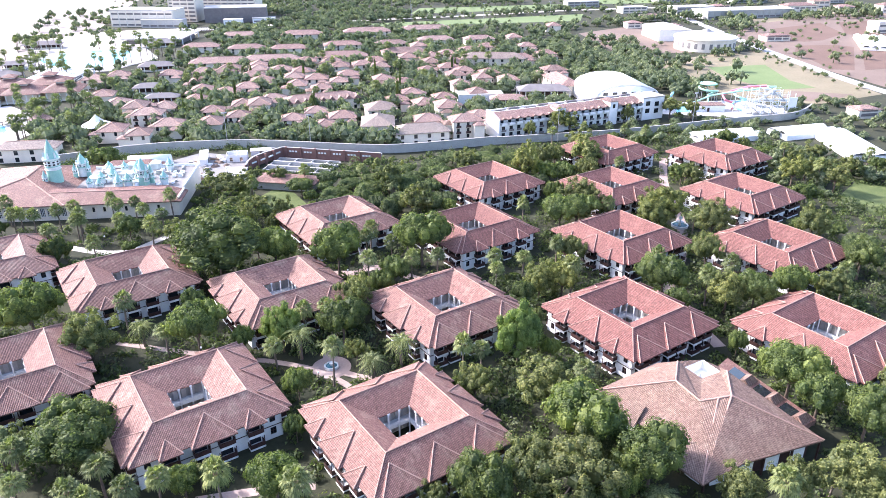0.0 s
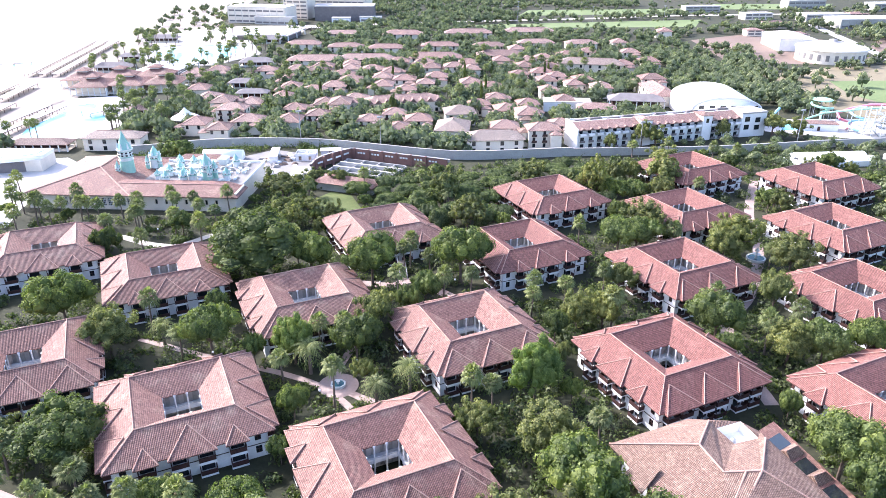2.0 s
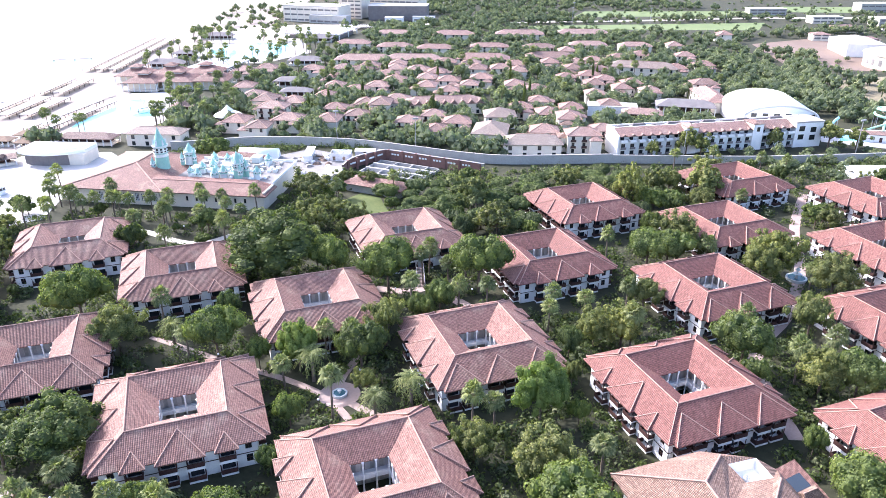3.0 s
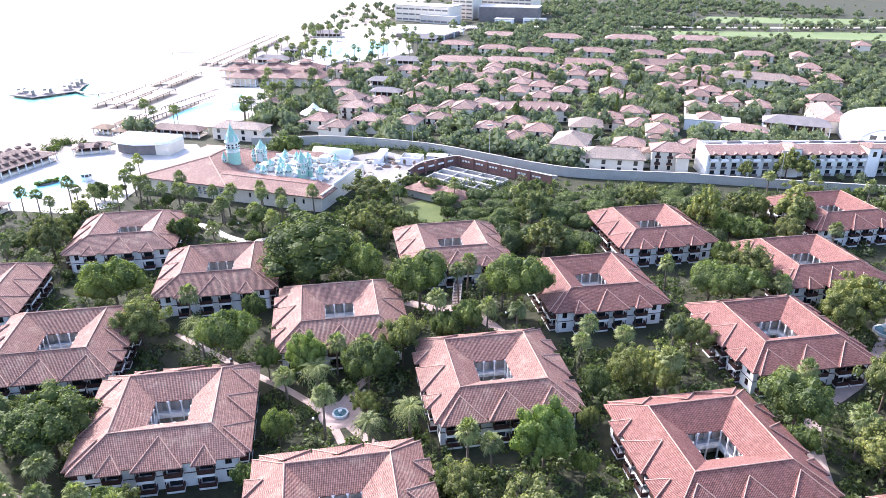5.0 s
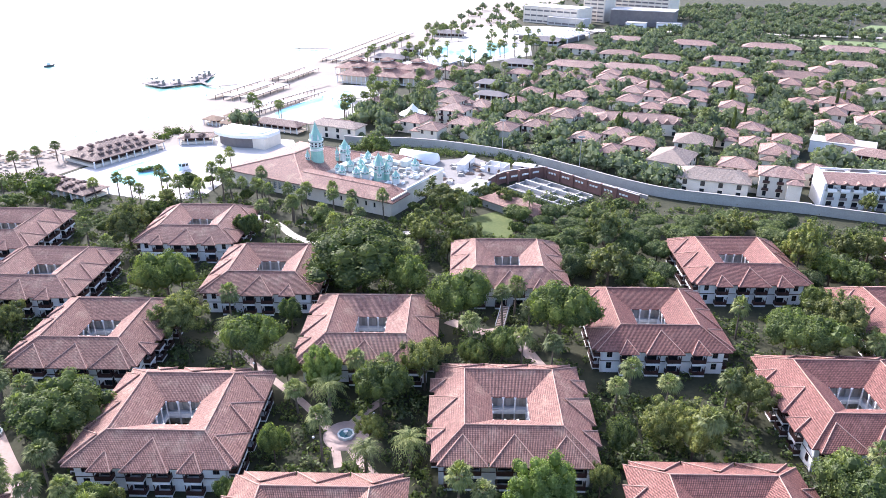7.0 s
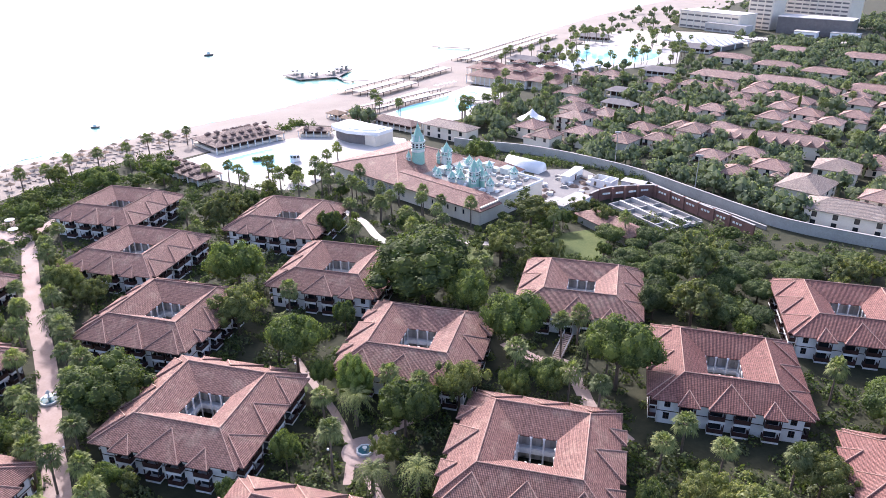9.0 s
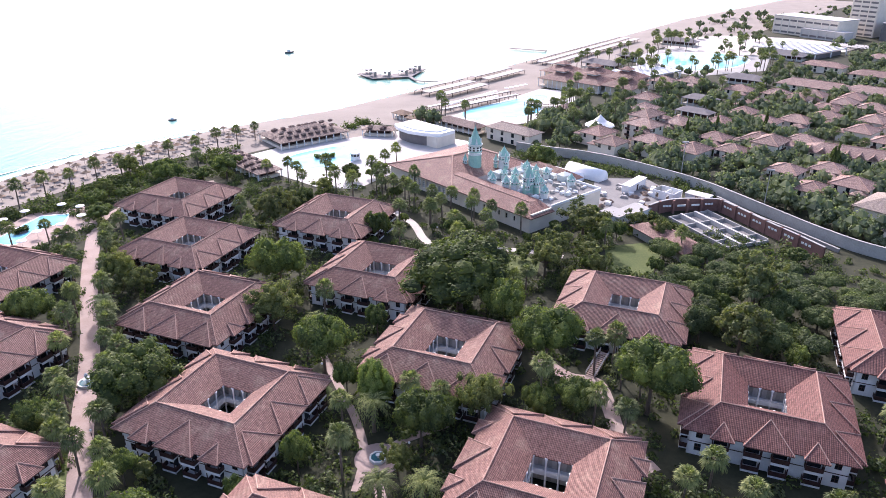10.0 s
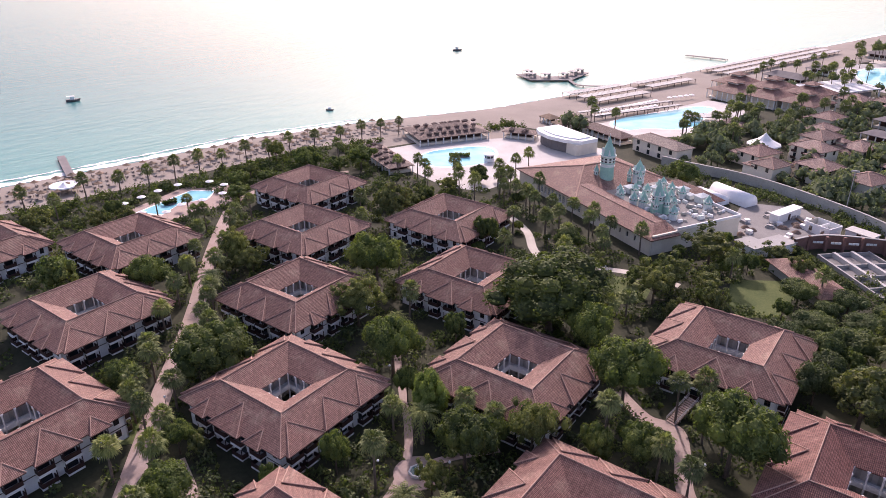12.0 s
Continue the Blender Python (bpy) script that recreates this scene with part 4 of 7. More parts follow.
for i in range(104):
    ob = tagged(new("roof_unit" if i > 9 else "model_house", crates[i % 3] if i > 9 else hut), "pale boxy roof unit on the grey terrace" if i > 9 else "small pale model house among castle turrets",
                "roof unit" if i > 9 else "model house", "clutter on the terrace")
    ob.matrix_basis = at_castle(rng.uniform(26, 57) if i > 9 else rng.uniform(27, 48), rng.uniform(11, 33), 6.11) @ pose(0, 0, 0, 0, 0, rng.choice((0, 90, 20))) @ Matrix.Scale(rng.uniform(0.6, 1.25), 4)


# ---- pools and terraces by the sea ----
def pool(points, deck_points, label, deck=None):
    if deck_points:
        sheet("pool_deck", deck_points, deck or DECK, "pale pool terrace, bright in the sun", "terrace", 0.06)
    cx, cy = sum(p[0] for p in points) / len(points), sum(p[1] for p in points) / len(points)
    rim = [(cx + (x - cx) * 1.04 + (0.4 if x > cx else -0.4), cy + (y - cy) * 1.04 + (0.4 if y > cy else -0.4)) for x, y in points]
    sheet("pool_coping", rim, WHITE, "white stone pool edge", "pool edge", 0.10)
    sheet("pool_water", points, POOL, label, "pool", 0.125)


def rounded(points, turns=2):
    for _ in range(turns):
        out = []
        for (xa, ya), (xb, yb) in zip(points, points[1:] + points[:1]):
            out += [(0.75 * xa + 0.25 * xb, 0.75 * ya + 0.25 * yb), (0.25 * xa + 0.75 * xb, 0.25 * ya + 0.75 * yb)]
        points = out
    return points


pool(rounded([(-62, 262), (-63, 272), (-58, 281), (-52, 290), (-45, 292), (-38, 285), (-35, 274), (-39, 264), (-51, 255)]),
     [(-80, 264), (-74, 280), (-50, 307), (-36, 324), (-2, 318), (5, 301), (-5, 280), (-15, 261), (-18, 244), (-32, 240), (-56, 248)], "round lagoon pool with pale blue water")
pool([(-98, 159), (-102, 182), (-95, 187), (-91, 181), (-94, 172), (-90, 163)],
     [(-101, 152), (-108, 186), (-98, 195), (-80, 186), (-84, 160)], "bright blue swimming pool with a dark island", PAVING)
pool(rounded([(-23, 362), (-20, 380), (-8, 401), (-1, 421), (10, 423), (9, 404), (15, 384), (8, 368), (-3, 364), (-11, 352)], 1),
     [(-34, 352), (-30, 385), (-18, 415), (-8, 440), (20, 438), (30, 400), (26, 372), (8, 352), (-12, 343)], "large pale blue hotel pool on a bright terrace")
pool(rounded([(48, 595), (60, 541), (83, 532), (110, 560), (117, 605), (81, 618)], 2),
     [(30, 600), (45, 530), (85, 515), (125, 550), (130, 615), (80, 640)], "far round pool ringed with palms", CONCRETE)


def rock_island(x, y, length, turn):
    """A long rocky bed rising from the pool, its top crowded with dark plants."""
    root = thing("rock_island", "dark rocky island planted with shrubs in the pool", "island", at=pose(x, y, 0, 0, 0, turn))
    rng = random.Random(8)
    s = Shape()
    n = 26
    for z, k in ((0.0, 1.0), (0.35, 0.95), (0.75, 0.75), (1.0, 0.4)):
        for i in range(n):
            a = 2 * math.pi * i / n
            r = k * rng.uniform(0.8, 1.12)
            x_ = math.cos(a) * length / 2 * r
            s.v.append((x_, math.sin(a) * 1.5 * r + 0.5 * (2 * x_ / length) ** 2, z * rng.uniform(0.75, 1.1)))
    for j in range(3):
        s.f += [(j * n + i, j * n + (i + 1) % n, (j + 1) * n + (i + 1) % n, (j + 1) * n + i) for i in range(n)]
    s.f.append(tuple(3 * n + i for i in range(n)))
    s.link("rocky_bed", SLATE, root, "dark wet stone bed")
    leaves = Shape()
    for i in range(420):
        t = rng.uniform(-1, 1)
        c = Vector((t * length / 2, rng.uniform(-1, 1) + 0.5 * t * t, rng.uniform(0.5, 1.7)))
        u = Vector((rng.uniform(-1, 1), rng.uniform(-1, 1), rng.uniform(-1, 1))).normalized() * 0.24
        w = u.cross(Vector((rng.uniform(-1, 1), rng.uniform(-1, 1), 1))).normalized() * 0.2
        leaves.add([c - u - w, c + u - w, c + u + w, c - u + w], [(0, 1, 2, 3)])
    leaves.link("shrubs", LEAF, root)


sheet("sand_terrace", [(-104, 256), (-90, 296), (-72, 332), (-38, 326), (-48, 306), (-76, 280), (-84, 262)], SAND, "sandy ground round the beach restaurant", "beach", 0.04)
rock_island(-48.3, 272.8, 8.4, 35)
rock_island(-96, 170, 4.5, 80)


def pool_hut(x, y):
    """A small round white kiosk at the pool's edge."""
    root = thing("pool_hut", "small round white kiosk standing at the lagoon's edge", "kiosk", at=pose(x, y, 0.1))
    Shape().tube(0, 0, [(0, 2.0), (1.3, 2.0), (1.35, 2.15), (1.5, 2.15)], 14).link("base", WHITE, root)
    Shape().tube(0, 0, [(1.5, 1.85), (2.6, 1.85)], 14).link("window_band", GLASS, root)
    bar = Shape().box(-0.1, -0.1, 1.5, 0.1, 0.1, 2.6).mesh("post", WHITE)
    for i in range(8):
        place("post", bar, root, "", pose(0, 0, 0, 0, 0, 45 * i) @ pose(0, -1.9, 0))
    Shape().tube(0, 0, [(2.6, 2.3), (3.1, 2.4), (3.15, 2.1), (3.3, 1.2)], 14).link("roof", WHITE, root)
    for i in range(5):
        Shape().bar((1.9 * math.cos(i * 1.256), 1.9 * math.sin(i * 1.256), 3.1), (1.9 * math.cos(i * 1.256), 1.9 * math.sin(i * 1.256), 3.9), 0.05).link("flag_pole", STEEL, root)


pool_hut(-35.6, 275.5)


def pavilion(x, y, w, d, h, turn, label, material=DARK_ROOF, vents=0, tiers=1):
    """An open beach pavilion: posts, a hipped roof and rows of small roof vents."""
    root = thing("pavilion", label, "pavilion", "open pavilions by the sea", at=pose(x, y, 0, 0, 0, turn))
    rise = (0.14 if vents else 0.22) * min(w, d)
    r = Shape().hip(-w / 2, -d / 2, w / 2, d / 2, h, rise).link("roof", material, root)
    if tiers == 2:
        Shape().box(-w * 0.13, -d * 0.13, h + rise * 0.6, w * 0.13, d * 0.13, h + rise * 0.95).link("clerestory", PLASTER, root)
        Shape().hip(-w * 0.19, -d * 0.19, w * 0.19, d * 0.19, h + rise * 0.95, rise * 0.36).link("top_roof", material, root)
    vent = Shape().hip(-1.0, -0.8, 1.0, 0.8, 0.7, 0.5).box(-0.8, -0.6, 0, 0.8, 0.6, 0.5).mesh("roof_vent", material)
    for k in range(vents):
        for row in (-0.34, -0.17, 0.04, 0.22)[:2 + (d > 9) * 2]:
            lift = rise * (1 - abs(row) * 2) - 0.1
            place("roof_vent", vent, r, "", pose((k - vents / 2 + 0.5 + 0.4 * row) * (w - 1.3 * abs(row) * d) / vents, row * d, h + lift * 0.9))
    post = Shape().box(-0.2, -0.2, 0, 0.2, 0.2, h).mesh("post", PLASTER)
    n = max(3, int(w / 3.5))
    for k in range(n + 1):
        for yy in (-d / 2 + 0.6, d / 2 - 0.6):
            place("post", post, root, "", pose(-w / 2 + 0.6 + k * (w - 1.2) / n, yy, 0))
    Shape().box(-w / 2 + 1, -d / 2 + 1.2, 0, w / 2 - 1, d / 2 - 1, 1.1).link("bar_counter", CREAM, root)
    Shape().box(-w / 2 + 2.5, -d / 2 + 3, 0, w / 2 - 2.5, d / 2 - 2, h - 0.3).link("core_wall", CREAM if tiers == 2 else TIMBER, root)
    return root


pavilion(-71.5, 294.5, 34, 22, 3.2, 60, "long brown-roofed beach restaurant with open sides", vents=7)
pavilion(-43.5, 313.5, 15, 8, 3.0, 12, "small brown-roofed open pavilion by the lagoon", vents=2)
pavilion(-68, 249, 32, 11, 2.8, -26, "dark brown bar roof with small vents beside the lagoon", DARK_ROOF, 5)
for x, y in ((10, 452), (29, 449), (48, 444), (5, 476), (25, 474), (45, 470)):
    pavilion(x, y, 21, 21, 5.0, -22, "red double-tiered restaurant pavilion with white columns", ROOF, 0, 2)
pavilion(90, 428, 18, 10, 4.0, -24, "flat-roofed dark timber bar among trees", SLATE)
pavilion(89, 397, 18, 9, 4.0, -24, "flat-roofed dark timber bar among trees", SLATE)
for x, y, w, d in ((22, 520, 26, 12), (62, 648, 30, 12), (140, 606, 26, 14), (112, 500, 24, 12), (34, 560, 16, 10)):
    pavilion(x, y, w, d, 3.4, -20, "low grey-roofed open bar by the far pool", SLATE)
pavilion(30, 384, 14, 9, 3.4, -24, "small red-roofed bar beside the pool", PALE_ROOF)
pavilion(-12, 336, 26, 9, 3.2, -24, "long low brown-roofed bar by the hotel pool", DARK_ROOF)
for x, y in ((-38, 352), (-30, 346), (-46, 345), (-22, 340), (-36, 338)):
    pavilion(x, y, 9, 7, 2.8, -24, "low dark thatched shade roof on the beach", THATCH)


def stage():
    root = thing("stage_building", "white curved open-air stage with a dark front", "stage", at=pose(-21, 312, 0, 0, 0, -24) @ Matrix.Diagonal((0.8, 0.8, 0.92, 1)))
    pts = [(-16, -7), (-10, -10), (0, -11), (10, -8), (17, -3), (17, 8), (-16, 8)]
    Shape().slab(pts, 5.0, 6.6).link("canopy", WHITE, root, "thick white curved canopy")
    Shape().slab([(x * 0.82, y * 0.72) for x, y in pts], 6.6, 7.1).link("canopy_top", WHITE, root)
    Shape().slab([(x * 0.86, y * 0.8) for x, y in pts], 0, 5.0).link("stage_front", SLATE, root, "dark stage front")
    Shape().box(8, -6, 0, 17, 8, 5.0).link("side_wall", CREAM, root)


stage()


def tent(x, y, r, h, label):
    root = thing("tent", label, "tent", at=pose(x, y, 0))
    Shape().tube(0, 0, [(2.4, r), (2.8, r * 0.96), (h * 0.6, r * 0.45), (h * 0.85, r * 0.15), (h, 0.06)], 12).link("canopy", WHITE, root, "white peaked fabric")
    pole = Shape().bar((0, 0, 0), (0, 0, 2.6), 0.07).mesh("pole", STEEL)
    for i in range(8):
        a = 2 * math.pi * i / 8
        place("pole", pole, root, "", pose(r * 0.94 * math.cos(a), r * 0.94 * math.sin(a), 0))


tent(49, 358, 7.0, 7.5, "white peaked fabric tent among villas")
tent(-137, 155, 5.0, 3.6, "white fabric canopy on the beach")


# ---- walls, yard and unfinished basin behind the castle building ----
def boundary(points, h, label, material=GREY_WALL):
    left, right = ribbon(points, 0.5)
    s = Shape()
    n = len(left)
    for z in (0, h):
        s.v += [(x, y, z) for x, y in left] + [(x, y, z) for x, y in right]
    for i in range(n - 1):
        s.f += [(i + 1, i, 2 * n + i, 2 * n + i + 1), (n + i, n + i + 1, 3 * n + i + 1, 3 * n + i), (2 * n + i, 3 * n + i, 3 * n + i + 1, 2 * n + i + 1)]
    wall = s.link("boundary_wall", material)
    left, right = ribbon(points, 0.75)
    c = Shape()
    n = len(left)
    for z in (h, h + 0.18):
        c.v += [(x, y, z) for x, y in left] + [(x, y, z) for x, y in right]
    for i in range(n - 1):
        c.f += [(i + 1, i, 2 * n + i, 2 * n + i + 1), (n + i, n + i + 1, 3 * n + i + 1, 3 * n + i), (2 * n + i, 3 * n + i, 3 * n + i + 1, 2 * n + i + 1)]
    c.link("coping", CONCRETE, wall)
    tagged(wall, label, "wall", kind="structure")


boundary([(22, 312), (36, 310), (52, 309), (71, 303), (97, 289), (117, 271), (134, 255), (150, 245), (188, 233)], 3.6, "long weathered grey boundary wall with a pale coping")
boundary([(188, 233), (215, 222), (241, 212), (265, 205), (300, 196), (336, 185), (362, 190)], 3.2, "long pale boundary wall below the hotel")
boundary([(83, 254), (86, 259), (90, 263), (96, 266), (104, 268.6)], 4.2, "dull red brick wall round the basin", BRICKRED)
boundary([(104, 268.6), (110.5, 262), (119, 252.6), (126, 245.6), (133, 238)], 4.2, "dull red brick wall round the basin", BRICKRED)
boundary([(103.5, 280), (116, 266), (126.5, 257), (138, 246)], 1.1, "low pale kerb wall behind the brick wall", CONCRETE)
hole = Shape().box(-0.42, -0.06, 0, 0.42, 0.06, 0.62).mesh("wall_opening", MARBLE)
pier = Shape().box(-0.35, -0.42, 0, 0.35, 0.42, 4.5).mesh("wall_pier", BRICKRED)
for (xa, ya), (xb, yb), groups in (((86, 258.6), (103, 268), 4), ((105, 267.3), (131, 240), 6)):
    turn = math.degrees(math.atan2(yb - ya, xb - xa))
    for g in range(groups):
        for k in (-1, 0, 1):
            t = (g + 0.5 + 0.2 * k) / groups
            ob = tagged(new("wall_panel", hole), "small pale square panel on the brick wall", "panel", "panels on the brick wall", "structure")
            ob.matrix_basis = pose(xa + (xb - xa) * t, ya + (yb - ya) * t, 2.5, 0, 0, turn) @ pose(0, -0.33 if groups == 6 else -0.75 + 0.25 * abs(g - 1.5), 0)
        t = g / groups
        ob = tagged(new("wall_pier", pier), "brick pier in the wall round the basin", "pier", "piers of the brick wall", "structure")
        ob.matrix_basis = pose(xa + (xb - xa) * t, ya + (yb - ya) * t, 0, 0, 0, turn)
basin = thing("unfinished_basin", "unfinished concrete basin with bare pale walls", "basin", at=pose(104.2, 250.6, 0, 0, 0, -46))
Shape().box(-13, -8, 0.02, 13, 8, 0.08).link("basin_floor", ASPHALT, basin, "dark basin floor")
long_wall = Shape().box(-13, -0.45, 0.05, 13, 0.45, 1.5).mesh("long_wall", DECK)
for y in (-3.0, 2.6):
    place("long_wall", long_wall, basin, "broad pale concrete wall", pose(0, y, 0))
edge_wall = Shape().box(-13, -0.22, 0.05, 13, 0.22, 1.2).mesh("edge_wall", CONCRETE)
for y in (-7.8, 7.8):
    place("edge_wall", edge_wall, basin, "grey concrete edge wall", pose(0, y, 0))
cross = Shape().box(-0.2, -2.35, 0.05, 0.2, 2.35, 1.1).mesh("cross_wall", CONCRETE)
for x in (-13, -5.5, 1.5, 8, 13):
    for y in (-5.4, -0.2, 5.2):
        place("cross_wall", cross, basin, "", pose(x + 0.5 * (y > 0), y, 0))
sheet("yard", [(62, 266), (60, 288), (78, 294), (90, 280), (88, 266), (82, 256), (76, 246)], ASPHALT, "dusty grey works yard", "yard", 0.03)


def shed(x, y, w, d, h, turn, label, material=WHITE, arched=False):
    root = thing("shed", label, "shed", "sheds in the works yard", at=pose(x, y, 0, 0, 0, turn))
    if arched:
        s = Shape()
        n = 10
        for xx in (-w / 2, w / 2):
            s.v += [(xx, -d / 2 * math.cos(math.pi * i / n), h * math.sin(math.pi * i / n)) for i in range(n + 1)]
        s.f = [(i, i + n + 1, i + n + 2, i + 1) for i in range(n)] + [tuple(range(n + 1)), tuple(range(2 * n + 1, n, -1))]
        s.link("cover", material, root, "arched white sheet cover", True)
        return
    Shape().box(-w / 2, -d / 2, 0, w / 2, d / 2, h).link("wall", PLASTER, root)
    Shape().box(-w / 2 - 0.3, -d / 2 - 0.3, h, w / 2 + 0.3, d / 2 + 0.3, h + 0.2).link("roof", material, root)
    Shape().box(-0.6, -d / 2 - 0.06, 0, 0.6, -d / 2 - 0.005, 2.1).link("door", TIMBER, root)


shed(56, 289, 16, 6, 4.0, -25, "white arched storage tunnel", WHITE, True)
shed(50, 284, 12, 5, 3.2, -25, "pale arched storage tunnel", WHITE, True)
shed(75, 280.5, 13, 2.8, 2.9, 71, "long white site container")
shed(97.5, 276.5, 8, 4, 2.3, -20, "low pale site hut with a sheet roof", DECK)


def roofless_rooms(x, y, turn, n, label):
    """A row of unfinished rooms: walls and partitions without a roof."""
    root = thing("roofless_rooms", label, "building shell", at=pose(x, y, 0, 0, 0, turn))
    for yy in (-3.0, 3.0):
        holed(Shape(), n * 2.0, yy - 0.12, yy + 0.12, 0, 3.0, [(-n * 2.0 + 4 * k + 1.2, 0.0, -n * 2.0 + 4 * k + 2.4, 2.2) for k in range(n) if yy < 0]).link("wall", PLASTER, root)
    for k in range(n + 1):
        Shape().box(-n * 2.0 + 4 * k - 0.12, -2.88, 0, -n * 2.0 + 4 * k + 0.12, 2.88, 3.0 - 0.4 * (k % 2)).link("partition", PLASTER if k % 3 else GREY_WALL, root)
    Shape().box(-n * 2.0, -3, 0.02, n * 2.0, 3, 0.1).link("floor_slab", CONCRETE, root)


roofless_rooms(87, 275.6, -24, 2, "row of unfinished roofless white rooms in the yard")
shed(73.5, 246, 7, 6, 3.4, -28, "white flat-roofed service room", CONCRETE)
shed(79, 252, 6, 8, 3.2, -28, "white flat-roofed service room", CONCRETE)
lodge = thing("garden_lodge", "low stone lodge with a red tiled roof on the lawn", "house", at=pose(91, 233, 0, 0, 0, -45))
Shape().box(-11, -4.0, 0, 11, 4.0, 3.0).link("wall", GREY_WALL, lodge)
Shape().hip(-12, -5.0, 12, 5.0, 3.0, 2.0).link("roof", ROOF, lodge)
piles = [Shape().box(-1.3, -0.7, 0, 1.3, 0.7, 0.5).box(-1.0, -0.5, 0.5, 0.9, 0.6, 0.9).mesh("site_crate", CONCRETE),
         Shape().tube(0, 0, [(0, 1.5), (0.35, 1.1), (0.8, 0.5), (0.95, 0.1)], 9).mesh("site_crate", CLAY),
         Shape().box(-2.0, -0.35, 0, 2.0, 0.35, 0.25).box(-1.9, -0.3, 0.25, 1.8, 0.25, 0.5).mesh("site_crate", THATCH),
         Shape().box(-0.8, -0.8, 0, 0.8, 0.8, 1.1).mesh("site_crate", PLASTER)]
for i in range(40):
    ob = tagged(new("site_crate", piles[i % 4]), "pale load of building material in the yard", "crate", "stacks in the works yard")
    ob.matrix_basis = pose(rng.uniform(64, 88), rng.uniform(258, 288), 0.03, 0, 0, rng.uniform(0, 180))


# ---- hotel, hall, water park and fields to the east ----
def slab_hotel():
    """Three floors with balconies, a sloped tiled front roof, a flat roof behind, stair towers and a taller end block."""
    root = thing("slab_hotel", "long white hotel with a pale red roof and rows of balconies", "hotel", at=pose(194, 239, 0, 0, 0, -9))
    w, d = 93, 11.2
    # Greyer stone than the upper wall; it holds the front's bluish shade.
    Shape().box(0, 0, 0, w, d, 6.2).link("wall", MARBLE, root, "white wall with bluish shade put into its colour")
    Shape().box(0, 1.6, 6.2, w, d, 8.8).link("upper_wall", PLASTER, root)
    side = Shape()
    outline = [(-0.9, 0), (d, 0), (d, 11.1), (6.4, 11.1), (-0.9, 9.0)]
    side.v = [(x, y, z) for x in (-0.5, 0.2) for y, z in outline]
    side.f = [(0, 4, 3, 2, 1), (5, 6, 7, 8, 9)] + [(i, (i + 1) % 5, (i + 1) % 5 + 5, i + 5) for i in range(5)]
    side.link("end_wall", PLASTER, root)
    flat_roof = Shape().box(0.2, 6.2, 8.8, w, d, 10.4).link("flat_roof", CONCRETE, root, "flat grey roof with a white kerb")
    for y in (6.2, d - 0.4):
        Shape().box(0.2, y, 10.4, w, y + 0.4, 10.9).link("kerb", PLASTER, flat_roof)
    unit = Shape().box(-3, -0.7, 0, 3, 0.7, 0.5).box(-2.6, -0.5, 0.5, 2.6, 0.5, 0.8).mesh("solar_panel", SLATE)
    for k in range(11):
        place("solar_panel", unit, flat_roof, "dark roof panel", pose(5 + 8 * k, 8.0 + 1.6 * (k % 2), 10.42))
    for x0, x1 in ((0.2, 30), (34.6, 60), (64.6, 80)):
        roof = Shape().add([(x0, -0.8, 8.75), (x1, -0.8, 8.75), (x1, 6.2, 10.9), (x0, 6.2, 10.9), (x0, -0.8, 8.55), (x1, -0.8, 8.55)], [(0, 1, 2, 3), (4, 5, 1, 0)])
        roof.link("roof", PALE_ROOF, root, "sloped pale red tiles")
    for x in (30, 60):
        Shape().box(x, -1.1, 0, x + 4.6, 6.8, 11.2).link("stair_tower", PLASTER, root, "white stair tower")
        Shape().hip(x - 0.4, -1.5, x + 5.0, 7.2, 11.2, 0.9).link("tower_roof", PALE_ROOF, root)
        Shape().box(x + 1.6, -1.16, 7.9, x + 3.0, -1.11, 9.8).link("tower_window", GLASS, root)
    Shape().box(80, -1.1, 0, w, 9, 10.6).link("end_block", PLASTER, root)
    Shape().box(79.8, -1.3, 10.6, w + 0.2, 9.2, 11.2).link("end_block_roof", CONCRETE, root)
    arch = Shape().box(-1.3, -0.06, 0, 1.3, -0.01, 2.2).mesh("end_window", GLASS)
    for x, z in ((83, 7.0), (88.5, 6.4), (83, 3.4), (88.5, 3.0)):
        place("end_window", arch, root, "", pose(x, -1.1, z))
    pane = Shape().box(-0.85, -0.06, 0, 0.85, -0.01, 2.05).mesh("window", GLASS)
    balc = Shape().box(-1.1, -0.9, -0.12, 1.1, -0.01, 0.0).box(-1.1, -0.9, 0, 1.1, -0.84, 0.85).mesh("balcony", SLATE)
    tub = Shape().box(-1.4, -1.1, -0.2, 1.4, 1.58, 0.0).box(-1.4, -1.1, 0, 1.4, -0.95, 0.85).box(-1.4, -0.95, 0, -1.28, 1.58, 0.85).box(1.28, -0.95, 0, 1.4, 1.58, 0.85).mesh("balcony", WHITE)
    tooth = Shape().add([(-1.2, -1.0, 8.75), (1.2, -1.0, 8.75), (0, -1.0, 9.6), (0, 1.6, 9.65)], [(0, 1, 2), (0, 2, 3), (1, 3, 2)]).mesh("gable", PALE_ROOF)
    for k in range(20):
        x = 2.4 + k * 4.0
        if any(a - 1.0 < x < a + 5.6 for a in (30, 60)):
            continue
        for z in (0.5, 3.4):
            place("window", pane, root, "", pose(x, 0, z))
            place("balcony", balc, root, "", pose(x, 0, z))
        place("window", pane, root, "", pose(x, 1.6, 6.4))
        place("balcony", tub, root, "white balcony parapet", pose(x, 0, 6.42))
        place("gable", tooth, root, "", pose(x, 0, 0))


slab_hotel()


